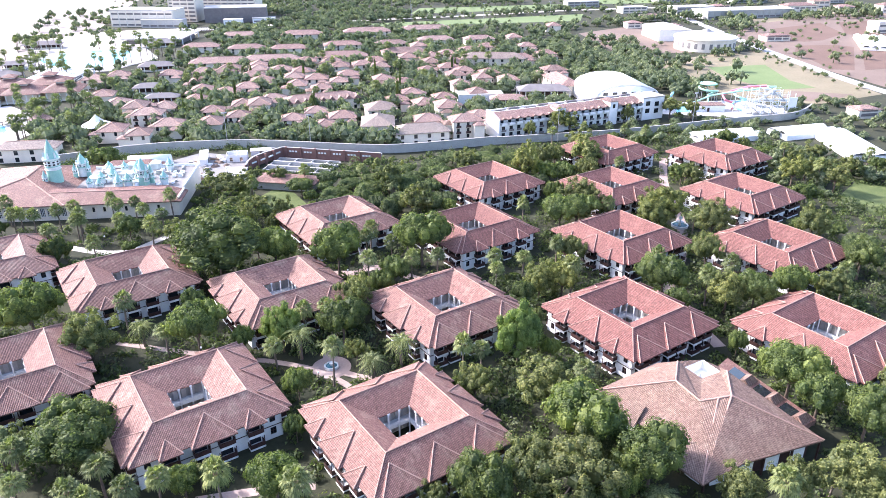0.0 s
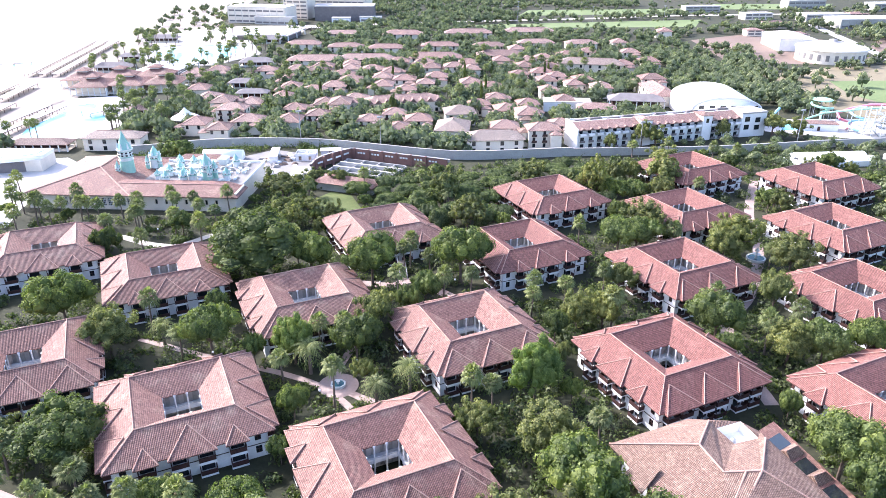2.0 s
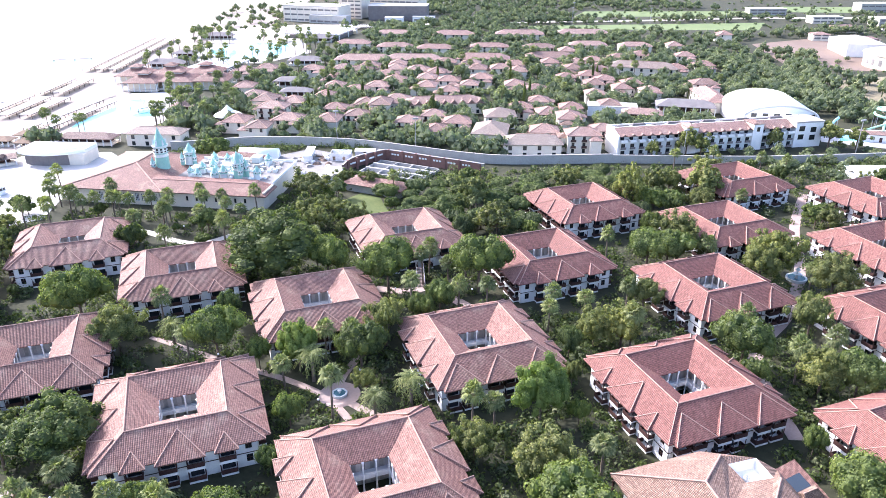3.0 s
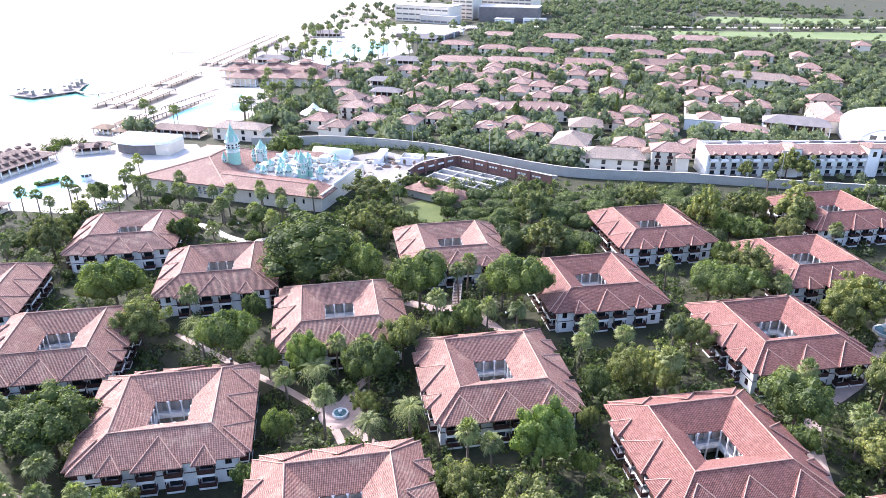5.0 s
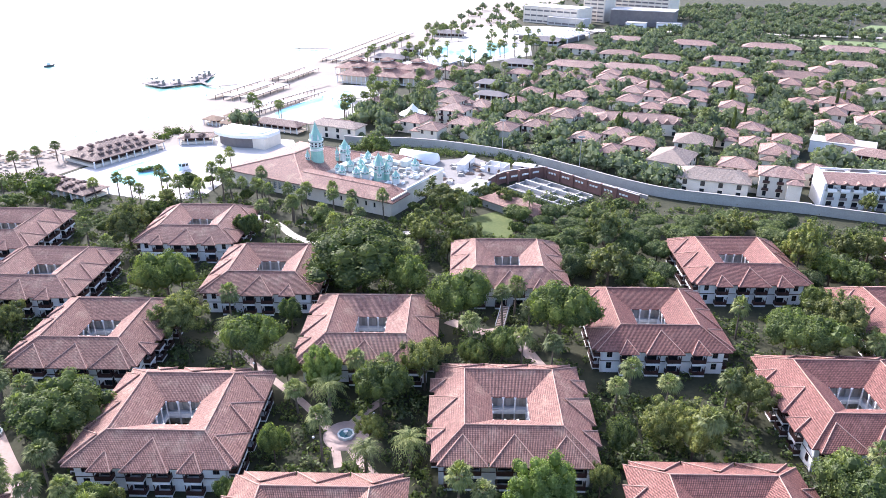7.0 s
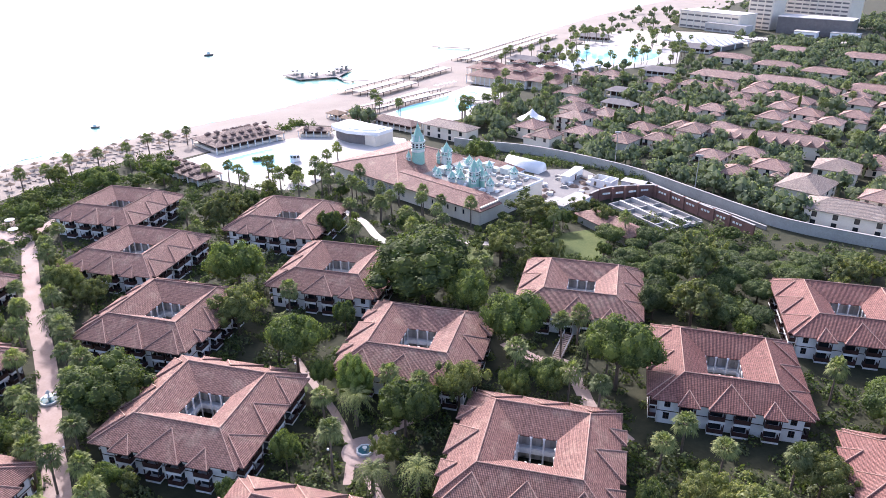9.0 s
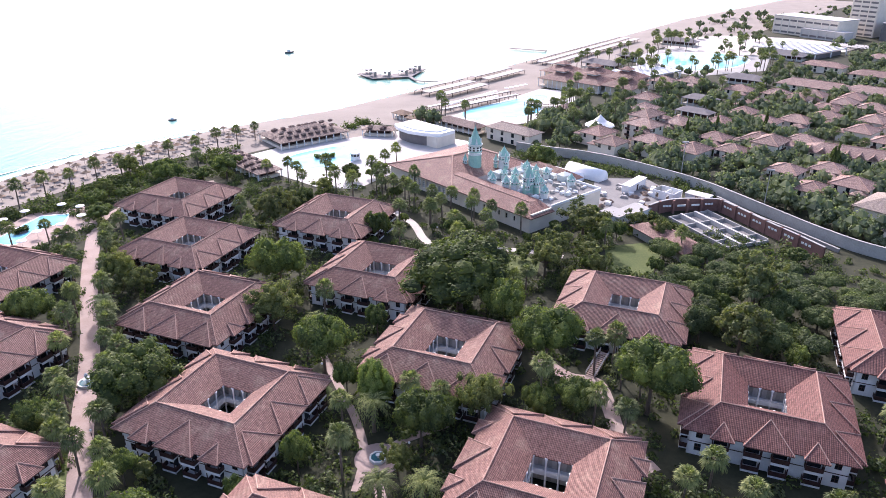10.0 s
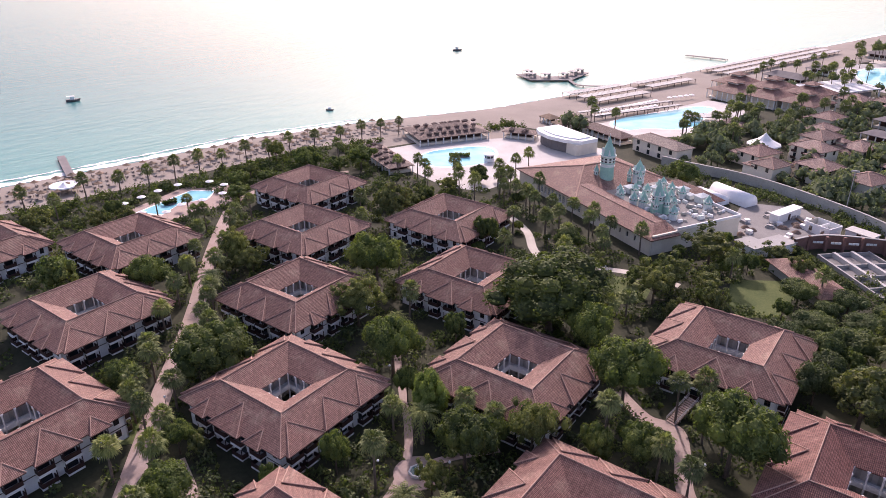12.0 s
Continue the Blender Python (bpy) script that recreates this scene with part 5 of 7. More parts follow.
def arched_hall():
    root = thing("arched_hall", "white barrel-roofed hall behind the hotel", "hall", at=pose(291, 261, 0, 0, 0, -27))
    n, w, d = 20, 33, 38
    s = Shape()
    for y in (-d / 2, d / 2):
        s.v += [(-w / 2 * math.cos(math.pi * i / n), y, 7.4 + 6.0 * math.sin(math.pi * i / n)) for i in range(n + 1)]
    s.f = [(i, i + 1, i + n + 2, i + n + 1) for i in range(n)] + [tuple(range(n, -1, -1)), tuple(range(n + 1, 2 * n + 2))]
    s.link("roof", WHITE, root, "smooth white barrel roof", True)
    Shape().box(-w / 2, -d / 2, 0, w / 2, d / 2, 7.4).link("wall", PLASTER, root)
    rim = Shape().sweep([(-w / 2 * math.cos(math.pi * i / n), -d / 2 - 0.1, 7.4 + 6.0 * math.sin(math.pi * i / n)) for i in range(n + 1)], 0.4, 6)
    rim.link("rim", PLASTER, root)
    for i in range(7):
        z = 2 + i * 4.9
        Shape().sweep([(-w / 2 * math.cos(math.pi * k / n), -d / 2 + z, 7.42 + 6.0 * math.sin(math.pi * k / n)) for k in range(n + 1)], 0.14, 4).link("seam", MARBLE, root)
    for i in range(6):
        Shape().box(-13 + i * 5, -d / 2 - 0.1, 7.6, -10.5 + i * 5, -d / 2 - 0.02, 9.6).link("window", GLASS, root)


arched_hall()
pavilion(267, 291, 29, 13, 5.0, -33, "open grey-roofed dining canopy with white posts", SLATE)
pavilion(238, 286, 20, 10, 4.5, -34, "red-roofed open terrace restaurant beside the hotel", PALE_ROOF)
shed(232, 303, 24, 10, 5.0, -30, "cream flat-roofed terrace block", CONCRETE)


def slide(points, r, material, label):
    fine = [Vector(p) for p in points]
    s = Shape().sweep(points, r)
    root = thing("water_slide", label, "water slide", "slides in the water park")
    s.link("tube", material, root)
    for p in fine[::3 if len(fine) > 12 else 1]:
        Shape().bar((p.x, p.y, 0), (p.x, p.y, p.z), 0.13, 5).link("post", STEEL, root)


def curl(x, y, r, z0, z1, turns, n=22):
    return [(x + r * math.cos(2 * math.pi * turns * i / n), y + r * math.sin(2 * math.pi * turns * i / n), z0 + (z1 - z0) * i / n) for i in range(n + 1)]


slide(curl(338, 236, 5, 8, 5, 0.9) + [(333, 232, 4), (328, 228, 1)], 0.55, GREEN, "curling green water slide on posts")
slide([(344, 206, 12), (340, 213, 11), (336, 220, 8), (331, 222, 6), (328, 218, 4.5), (331, 214, 3), (326, 212, 1)], 0.6, RED, "winding pink-red water slide on posts")
slide(curl(330, 210, 4, 11, 1, 1.7), 0.5, BLUE, "curling light blue water slide on posts")
slide([(341, 199, 13), (335, 204, 12), (328, 212, 10), (322, 222, 7), (316, 228, 3), (312, 230, 1)], 0.45, GREEN, "long thin green water slide on posts")
slide([(336, 196, 13), (333, 200, 9), (330, 203, 5), (327, 206, 1)], 0.8, WHITE, "straight white water slide on posts")
slide([(300, 232, 0.5), (301, 232.5, 6), (303, 233, 7.5), (307, 235, 7.8)], 0.6, BLUE, "small blue spray arch in the water park")
canopy = thing("round_canopy", "flat round green canopy on a post", "canopy", at=pose(340, 238, 0))
Shape().tube(0, 0, [(8.0, 4.6), (8.4, 5.0), (8.8, 4.2), (9.0, 1.0)], 16).link("disc", GREEN, canopy)
Shape().bar((0, 0, 0), (0, 0, 8.1), 0.3).link("post", STEEL, canopy)
tower = thing("slide_tower", "white steel slide tower with open platforms and stairs", "tower", at=pose(336, 199, 0, 0, 0, -34))
for i, x in enumerate((-12, -8, -4, 0, 4, 8, 12)):
    for y in (-3, 3):
        Shape().bar((x, y, 0), (x, y, 14 - abs(i - 2.5) * 0.9), 0.22).link("post", MARBLE, tower)
for z, x0, x1 in ((3.5, -12, 12), (6.8, -10, 12), (10, -8, 8), (12.6, -4, 4)):
    for a in range(x0, x1, 8):
        Shape().box(a - 0.3, -2.0, z, a + 4.3, 3.2, z + 0.2).link("platform", STEEL, tower, "grey open platform")
        Shape().bar((a + 4.3, -1.4, z), (a + 7.7, -1.4, z - 3.1), 0.32, 4).link("stair", STEEL, tower)
    for y in (-3, 3):
        Shape().bar((x0, y, z + 0.1), (x1, y, z + 0.1), 0.17, 4).link("beam", MARBLE, tower)
        Shape().bar((x0, y, z + 1.1), (x1, y, z + 1.1), 0.07, 4).link("rail", MARBLE, tower)
    for x in range(x0, x1 - 3, 8):
        Shape().bar((x, -3.1, z - 3.2), (x + 4, -3.1, z), 0.14, 4).link("brace", MARBLE, tower)
        Shape().bar((x + 4, -3.2, z), (x + 8, -3.2, z - 3.2), 0.14, 4).link("brace", MARBLE, tower)
Shape().box(9, -3.6, 2.0, 13, -3.3, 9).link("panel", WHITE, tower, "white screen panel")
pool([(300, 226), (312, 236), (322, 232), (312, 220)], [(292, 228), (306, 246), (352, 226), (356, 196), (330, 190)], "blue splash pool in the water park")
shed(317, 221, 17, 7, 3.2, -34, "pink-roofed water park kiosk", PALE_ROOF)


def tunnel_house(x, y, w, d, turn, spans, label):
    root = thing("greenhouse", label, "greenhouse", "white greenhouses beyond the garden", at=pose(x, y, 0, 0, 0, turn))
    n = 8
    for k in range(spans):
        y0 = -d / 2 + k * d / spans
        s = Shape()
        for xx in (-w / 2, w / 2):
            s.v += [(xx, y0 + d / spans * i / n, 2.2 + 1.3 * math.sin(math.pi * i / n)) for i in range(n + 1)]
        s.f = [(i, i + n + 1, i + n + 2, i + 1) for i in range(n)]
        s.link("span_cover", WHITE, root, "arched white sheeting", True)
    Shape().box(-w / 2, -d / 2, 0, w / 2, d / 2, 2.15).link("wall", WHITE, root)


tunnel_house(277, 182, 32, 12, -20, 2, "low white sheeted greenhouse behind the palms")
tunnel_house(313, 166, 28, 13, -18, 2, "low white sheeted greenhouse behind the palms")
tunnel_house(310, 143, 40, 17, 52, 2, "long white sheeted greenhouse at the field's edge")
tunnel_house(622, 284, 74, 30, 32, 5, "far white sheeted greenhouses")
sheet("field", [(422.6, 298), (463, 281.6), (426, 241), (418, 219.5), (393, 230), (401, 268)], PITCH, "bright green crop field", "field", 0.07)
sheet("field", [(360, 250), (400, 330), (470, 330), (520, 318), (462, 236), (432, 188), (380, 195), (358, 215)], DRY, "dry pale grass round the crop field", "field", 0.02)
sheet("field", [(398, 222.5), (418, 197), (385, 198), (372, 214)], CLAY, "bare ochre ground beside the crop field", "field", 0.05)
sheet("field", [(500, 290), (560, 372), (640, 420), (860, 470), (900, 300), (560, 180), (448, 185)], CLAY, "bare pinkish fields beyond the road", "field", 0.02)
sheet("field", [(575, 340), (640, 389), (721, 388), (664, 334), (608, 322), (590, 326)], SOIL, "ploughed reddish brown field", "field", 0.04)
sheet("field", [(562, 318), (592, 303), (593, 288), (494, 236), (484, 246), (530, 300)], SOIL, "ploughed reddish brown field", "field", 0.05)
sheet("field", [(660, 330), (740, 380), (820, 360), (760, 300), (690, 306)], SOIL, "ploughed reddish brown field", "field", 0.06)
sheet("field", [(600, 286), (655, 316), (690, 300), (569, 250), (520, 226), (500, 232)], SOIL, "ploughed reddish brown field", "field", 0.07)
sheet("field", [(660, 420), (740, 480), (860, 470), (830, 420)], DRY, "dry pale fields", "field", 0.04)
sheet("pitch", [(345, 640), (352, 612), (537, 536), (585, 580)], PITCH, "light green football pitch", "pitch", 0.05)
sheet("pitch", [(430, 690), (640, 625), (680, 660), (470, 735)], PITCH, "light green football pitch", "pitch", 0.05)
sheet("pitch", [(660, 660), (720, 700), (860, 640), (780, 600)], PITCH, "light green football pitch", "pitch", 0.05)
ROAD = [(657, 506), (600, 428), (558, 370), (527, 327), (469, 241), (440, 190), (425, 150), (405, 90)]
path(ROAD, 9.0, CONCRETE, "dusty pale country road between shrubs", "road")
path([(150, 706), (234, 690), (333, 673), (470, 640), (602, 615), (760, 560)], 10.0, SANDPATH, "pale dusty road beyond the pitches", "road", 0.06)
sheet("car_park", [(420, 380), (470, 470), (560, 480), (580, 400), (520, 340), (460, 345)], CLAY, "bare dusty parking ground", "yard", 0.02)
arena = thing("round_arena", "large round white hall with a low domed roof", "arena", at=pose(490, 352, 0))
Shape().tube(0, 0, [(0, 23), (8.5, 23), (8.7, 24), (9.6, 23.6)], 40).link("wall", CREAM, arena, "pale ring wall with tall openings")
Shape().tube(0, 0, [(9.6, 23), (11.5, 16), (12.6, 8), (13.0, 3.0), (14.4, 2.6), (14.8, 0.5)], 40).link("roof", CONCRETE, arena, "low pale grey domed roof", True)
arch = Shape().box(-1.1, -0.15, 0, 1.1, 0.1, 4.0).mesh("opening", ASPHALT)
for i in range(26):
    place("opening", arch, arena, "", pose(0, 0, 2.2, 0, 0, i * 360 / 26) @ pose(0, -23, 0))
annex = thing("exhibition_hall", "broad white hall with a low curved roof beside the round one", "hall", at=pose(512, 408, 0, 0, 0, 60) @ Matrix.Diagonal((0.75, 0.8, 0.9, 1)))
Shape().box(-28, -17, 0, 28, 17, 10).link("wall", PLASTER, annex)
Shape().hip(-28.5, -17.5, 28.5, 17.5, 10, 3.5).link("roof", DECK, annex)
for i in range(9):
    Shape().box(-26 + i * 6, -17.1, 0.5, -22.5 + i * 6, -17.02, 8).link("panel", DECK, annex)


def far_block(x, y, w, d, h, turn, material, label, bands=3, tiled_top=False):
    """A plain far building: window bands between piers, and a flat or a hipped roof."""
    root = thing("far_building", label, "building", "far buildings", at=pose(x, y, 0, 0, 0, turn))
    Shape().box(-w / 2, -d / 2, 0, w / 2, d / 2, h).link("wall", material, root)
    if tiled_top:
        Shape().hip(-w / 2 - 0.6, -d / 2 - 0.6, w / 2 + 0.6, d / 2 + 0.6, h, 0.17 * d).link("roof", PALE_ROOF, root, "pale red hip roof")
    else:
        Shape().box(-w / 2 - 0.3, -d / 2 - 0.3, h, w / 2 + 0.3, d / 2 + 0.3, h + 0.6).link("roof_edge", DECK, root)
    # Slate grey in place of dark glass: far haze is in the colour.
    for z in range(bands):
        Shape().box(-w / 2 + 1.5, -d / 2 - 0.08, 0, w / 2 - 1.5, -d / 2 - 0.01, 1.5).link("window_band", SLATE, root, at=pose(0, 0, 1.2 + z * h / bands))
    n = int(w / 7)
    if n > 1:
        pier = Shape().box(-0.5, -0.3, 0, 0.5, -0.01, h - 0.3).mesh("pier", material)
        for k in range(n + 1):
            place("pier", pier, root, "", pose(-w / 2 + 0.8 + k * (w - 1.6) / n, -d / 2, 0))


far_block(168, 752, 62, 28, 15, -38, CREAM, "broad cream resort block by the beach", 3)
far_block(176, 728, 40, 12, 7, -38, DECK, "low grey resort wing before the block", 1)
far_block(212, 768, 24, 22, 34, -38, CREAM, "tall cream resort tower", 9)
# The glass hall is slate grey, its colour lifted to imitate haze.
far_block(250, 735, 60, 26, 14, -24, SLATE, "glass resort hall with haze put into its slate colour", 2)
far_block(252, 806, 96, 26, 36, -38, CREAM, "large cream resort hotel", 10)
for x, y, w in ((238, 712, 18), (268, 708, 22)):
    far_block(x, y, w, 10, 4.5, -24, WHITE, "white canopy building before the glass hall", 1)
far_block(705, 465, 104, 30, 8, -20, GREY_WALL, "long grey works hall under a white roof", 1)
for x, y, w, d, h in ((640, 560, 30, 14, 6), (700, 320, 20, 13, 9), (850, 560, 50, 20, 8), (930, 500, 40, 18, 10), (780, 620, 46, 18, 9), (1000, 420, 34, 24, 12), (640, 640, 40, 14, 6), (690, 520, 46, 20, 7)):
    far_block(x, y, w, d, h, -20, GREY_WALL if w > 35 else CREAM, "low pale building beyond the fields", 2)
for x, y, w, d, h in ((560, 440, 16, 11, 4), (600, 500, 20, 12, 5), (783, 450, 36, 16, 9), (830, 425, 20, 12, 7), (575, 346, 22, 12, 4), (740, 520, 22, 12, 5), (880, 400, 26, 14, 8), (950, 330, 24, 14, 7), (370, 168, 12, 9, 4.5), (540, 470, 14, 10, 5), (860, 470, 22, 12, 8)):
    far_block(x, y, w, d, h, -24, CREAM, "cream house with a pale red roof beyond the fields", 2, True)


sheet("terrace", [(53, 625), (106, 611), (130, 615), (184, 658), (205, 700), (150, 722), (100, 722), (60, 690)], SANDPATH, "pale paved terrace behind the far pool", "terrace", 0.18)


def slatted_roof(x, y, w, d, h, turn, beams, label):
    """An open shade roof of parallel white beams on posts."""
    root = thing("pergola", label, "pergola", "slatted shade roofs by the far pools", at=pose(x, y, 0, 0, 0, turn))
    for k in range(beams):
        u = -w / 2 + (k + 0.5) * w / beams
        Shape().box(u - 0.55, -d / 2, h, u + 0.55, d / 2, h + 0.5).link("beam", WHITE, root)
    for v in (-d / 2 + 1, 0, d / 2 - 1):
        Shape().box(-w / 2, v - 0.4, h - 0.6, w / 2, v + 0.4, h - 0.02).link("rail", DECK, root)
        for u in (-w / 2 + 0.6, 0, w / 2 - 0.6):
            Shape().box(u - 0.3, v - 0.3, 0, u + 0.3, v + 0.3, h - 0.62).link("post", PLASTER, root)
    # A dark block fills the space below the beams.
    Shape().box(-w / 2 + 3, -d / 2 + 4, 0, w / 2 - 3, d / 2 - 4, h - 1.4).link("bar_block", SLATE, root, "dark block under the beams")


slatted_roof(53, 496, 28, 38, 4.2, -31, 11, "white slatted shade roof over a dark block")
slatted_roof(150, 637, 50, 46, 4.6, -33, 15, "wide white slatted shade roof on a pale terrace")


# ---- beach furniture, jetties, boats ----
def umbrella():
    root = thing("beach_umbrella", "thatched beach umbrella standing in the sand", "umbrella", "umbrellas on the beach")
    Shape().bar((0, 0, -0.3), (0, 0, 2.5), 0.05).link("pole", TIMBER, root)
    Shape().tube(0, 0, [(2.0, 1.55), (2.1, 1.6), (2.45, 0.75), (2.85, 0.05)], 9).link("canopy", THATCH, root, "brown thatch")
    return root


proto = umbrella()
proto.matrix_basis = pose(shore_x(200) + 12, 200, 0.05)
rng = random.Random(9)
n = 0
for j in range(33):
    y = 98 + j * 6.0
    for row in range(4):
        if (abs(y - 200) < 3 and row == 0) or rng.random() < 0.12:
            continue
        x = shore_x(y) + 11 + row * 5.2 + rng.uniform(-0.9, 0.9)
        copy_thing(proto, pose(x, y + rng.uniform(-0.9, 0.9), 0.03) @ Matrix.Scale(rng.uniform(0.9, 1.12), 4))
beds = Shape()
for j in range(90):
    y = 94 + j * 2.3
    for row in range(4):
        if rng.random() < 0.2:
            continue
        x = shore_x(y) + 9.6 + row * 5.2 + rng.uniform(-0.6, 0.6)
        beds.box(x, y, 0.25, x + 1.9, y + 0.6, 0.38).add([(x + 1.3, y, 0.38), (x + 1.9, y, 0.38), (x + 1.9, y + 0.6, 0.38), (x + 1.3, y + 0.6, 0.38), (x + 2.0, y, 0.8), (x + 2.0, y + 0.6, 0.8)], [(0, 4, 5, 3)])
tagged(beds.link("sun_loungers", SLATE), "rows of dark sun loungers on the sand", "sun loungers", kind="stuff")


def pergola(x, y, length, width, turn, label, wide=1.9):
    root = thing("beach_pergola", label, "pergola", "slatted shades on the far beach", at=pose(x, y, 0, 0, 0, turn))
    s = Shape()
    n = int(length / 2.2)
    for i in range(n):
        s.box(-width / 2, -length / 2 + i * 2.2, 2.4, width / 2, -length / 2 + i * 2.2 + wide, 2.5)
    s.link("slats", DECK, root, "pale slats and sheets")
    f = Shape()
    for sx in (-1, 1):
        f.box(sx * width / 2 - 0.12, -length / 2, 2.2, sx * width / 2 + 0.12, length / 2, 2.4)
        for i in range(0, n + 1, 3):
            f.box(sx * width / 2 - 0.1, -length / 2 + i * 2.2 - 0.1, 0, sx * width / 2 + 0.1, -length / 2 + i * 2.2 + 0.1, 2.2)
    f.link("frame", TIMBER, root, "brown timber frame")


for x, y, l, w, turn in ((-58, 420, 44, 6, -20), (-48, 416, 42, 6, -20), (-38, 412, 40, 6, -20), (-40, 468, 40, 6, -18), (-30, 464, 40, 6, -18), (-8, 592, 150, 5, -15.5), (0, 588, 150, 5, -15.5), (8, 584, 150, 5, -15.5), (-26, 390, 60, 2.6, -28), (-18, 386, 56, 2.6, -28)):
    pergola(x, y, l, w, turn, "long slatted shade pergola along the beach")
pergola(12, 394, 16, 8, -60, "timber pergola standing in the pool")
pergola(60, 486, 46, 14, 66, "white slatted shade roof by the restaurants", 0.9)
pergola(200, 672, 60, 20, 66, "far white slatted shade roof", 1.0)


def jetty(points, width, label, huts=()):
    root = thing("jetty", label, "jetty")
    left, right = ribbon(points, width)
    s = Shape()
    n = len(left)
    for z in (0.5, 0.8):
        s.v += [(x, y, z) for x, y in left] + [(x, y, z) for x, y in right]
    for i in range(n - 1):
        s.f += [(2 * n + i, 3 * n + i, 3 * n + i + 1, 2 * n + i + 1), (i + 1, i, 2 * n + i, 2 * n + i + 1), (n + i, n + i + 1, 3 * n + i + 1, 3 * n + i)]
    s.link("deck", SLATE, root, "weathered grey plank deck")
    pile_mesh = Shape().bar((0, 0, -3), (0, 0, 0.6), 0.18).mesh("pile", TIMBER)
    for i in range(0, n, 4):
        for p in (left[i], right[i]):
            place("pile", pile_mesh, root, "", pose(p[0], p[1], 0))
    for x, y in huts:
        h = Shape().hip(-2.7, -2.3, 2.7, 2.3, 3.0, 0.5, 0.15).link("hut_roof", DECK, root, "pale hut roof", at=pose(x, y, 0.6))
        Shape().box(-2.3, 1.7, 1.2, -0.6, 1.8, 2.8).box(0.6, 1.7, 0.2, 2.3, 1.8, 2.8).link("curtain", DECK, h, "white curtains")
        for sx in (-2.4, 2.4):
            for sy in (-2.0, 2.0):
                Shape().bar((sx, sy, 0), (sx, sy, 2.9), 0.08).link("post", TIMBER, h)


jetty([(-150, 164), (-166, 170), (-179, 175)], 3.0, "short plank jetty reaching into the sea")
jetty([(-60, 438), (-74, 432), (-86, 443)], 2.4, "long jetty with huts at its head", [(-115, 442), (-108, 434.5), (-92, 447), (-90.5, 456), (-90.5, 465), (-100, 438.5)])
tagged(Shape().slab([(-121, 438), (-104, 427), (-84, 442), (-86, 471), (-95, 470), (-95, 450), (-104, 441), (-116, 448)], 0.45, 0.85).link("jetty_platform", SLATE), "bent plank platform of the jetty over the sea", "platform")
jetty([(-30, 576), (-44, 577), (-60, 578)], 3.0, "old plank jetty reaching into the sea")


def boat(x, y, turn, size):
    root = thing("boat", "small moored motor boat on the sea", "boat", "boats off the beach", at=pose(x, y, -0.3, 0, 0, turn) @ Matrix.Scale(size, 4))
    hull = Shape().add([(-2.5, -0.9, 0.8), (1.5, -1.0, 0.9), (3.2, 0, 1.1), (1.5, 1.0, 0.9), (-2.5, 0.9, 0.8), (-2.4, -0.5, -0.3), (1.3, -0.5, -0.3), (2.6, 0, -0.1), (1.3, 0.5, -0.3), (-2.4, 0.5, -0.3)],
                       [(0, 1, 2, 3, 4), (0, 5, 6, 1), (1, 6, 7, 2), (2, 7, 8, 3), (3, 8, 9, 4), (4, 9, 5, 0)])
    hull.link("hull", SLATE, root)
    Shape().box(-0.8, -0.6, 0.85, 0.9, 0.6, 2.0).link("cabin", WHITE, root, "white cabin")
    Shape().box(-2.0, -0.8, 2.1, 0.9, 0.8, 2.2).link("roof", WHITE, root)


for t_, x, y, k in ((60, -278, 232, 1.3), (20, -150.5, 300.5, 0.75), (40, -211, 499, 1.3)):
    boat(x, y, t_, k)


def parasol():
    root = thing("pool_parasol", "white fabric parasol beside the swimming pool", "parasol", "parasols round the pool")
    Shape().bar((0, 0, 0), (0, 0, 2.4), 0.04).link("pole", STEEL, root)
    Shape().tube(0, 0, [(2.1, 1.5), (2.2, 1.5), (2.55, 0.6), (2.75, 0.05)], 8).link("canopy", WHITE, root, "white fabric")
    return root


one = parasol()
one.matrix_basis = pose(-104, 158, 0.06)
for x, y in ((-105, 165), (-106, 172), (-106, 180), (-100, 189), (-93, 190), (-86, 184), (-86, 176), (-88, 169), (-86, 162), (-92, 157)):
    copy_thing(one, pose(x, y, 0.06))
for (xa, ya), (xb, yb), n in (((-33, 371), (-18.5, 416), 15), ((-28.5, 367), (-13.8, 404), 12), ((-16, 424), (-6.5, 441), 5)):
    for i in range(n):
        copy_thing(one, pose(xa + (xb - xa) * i / n, ya + (yb - ya) * i / n, 0.06))


# ---- fountains, lamps ----
def tiled_fountain():
    root = thing("tiled_fountain", "low octagonal fountain basin with a white rim and still water", "fountain", at=pose(52, 118.5, 0.05) @ Matrix.Scale(0.85, 4))
    Shape().tube(0, 0, [(0, 1.9), (0.6, 1.9), (0.62, 1.55), (0.3, 1.5)], 8, False).link("basin", MARBLE, root, "white tiled rim")
    Shape().tube(0, 0, [(0.2, 1.52), (0.42, 1.52)], 8).link("water", STILL, root, "dark bluish water")
    Shape().tube(0, 0, [(0.3, 0.25), (1.0, 0.15), (1.1, 0.5), (1.2, 0.5)], 10).link("spout", MARBLE, root)


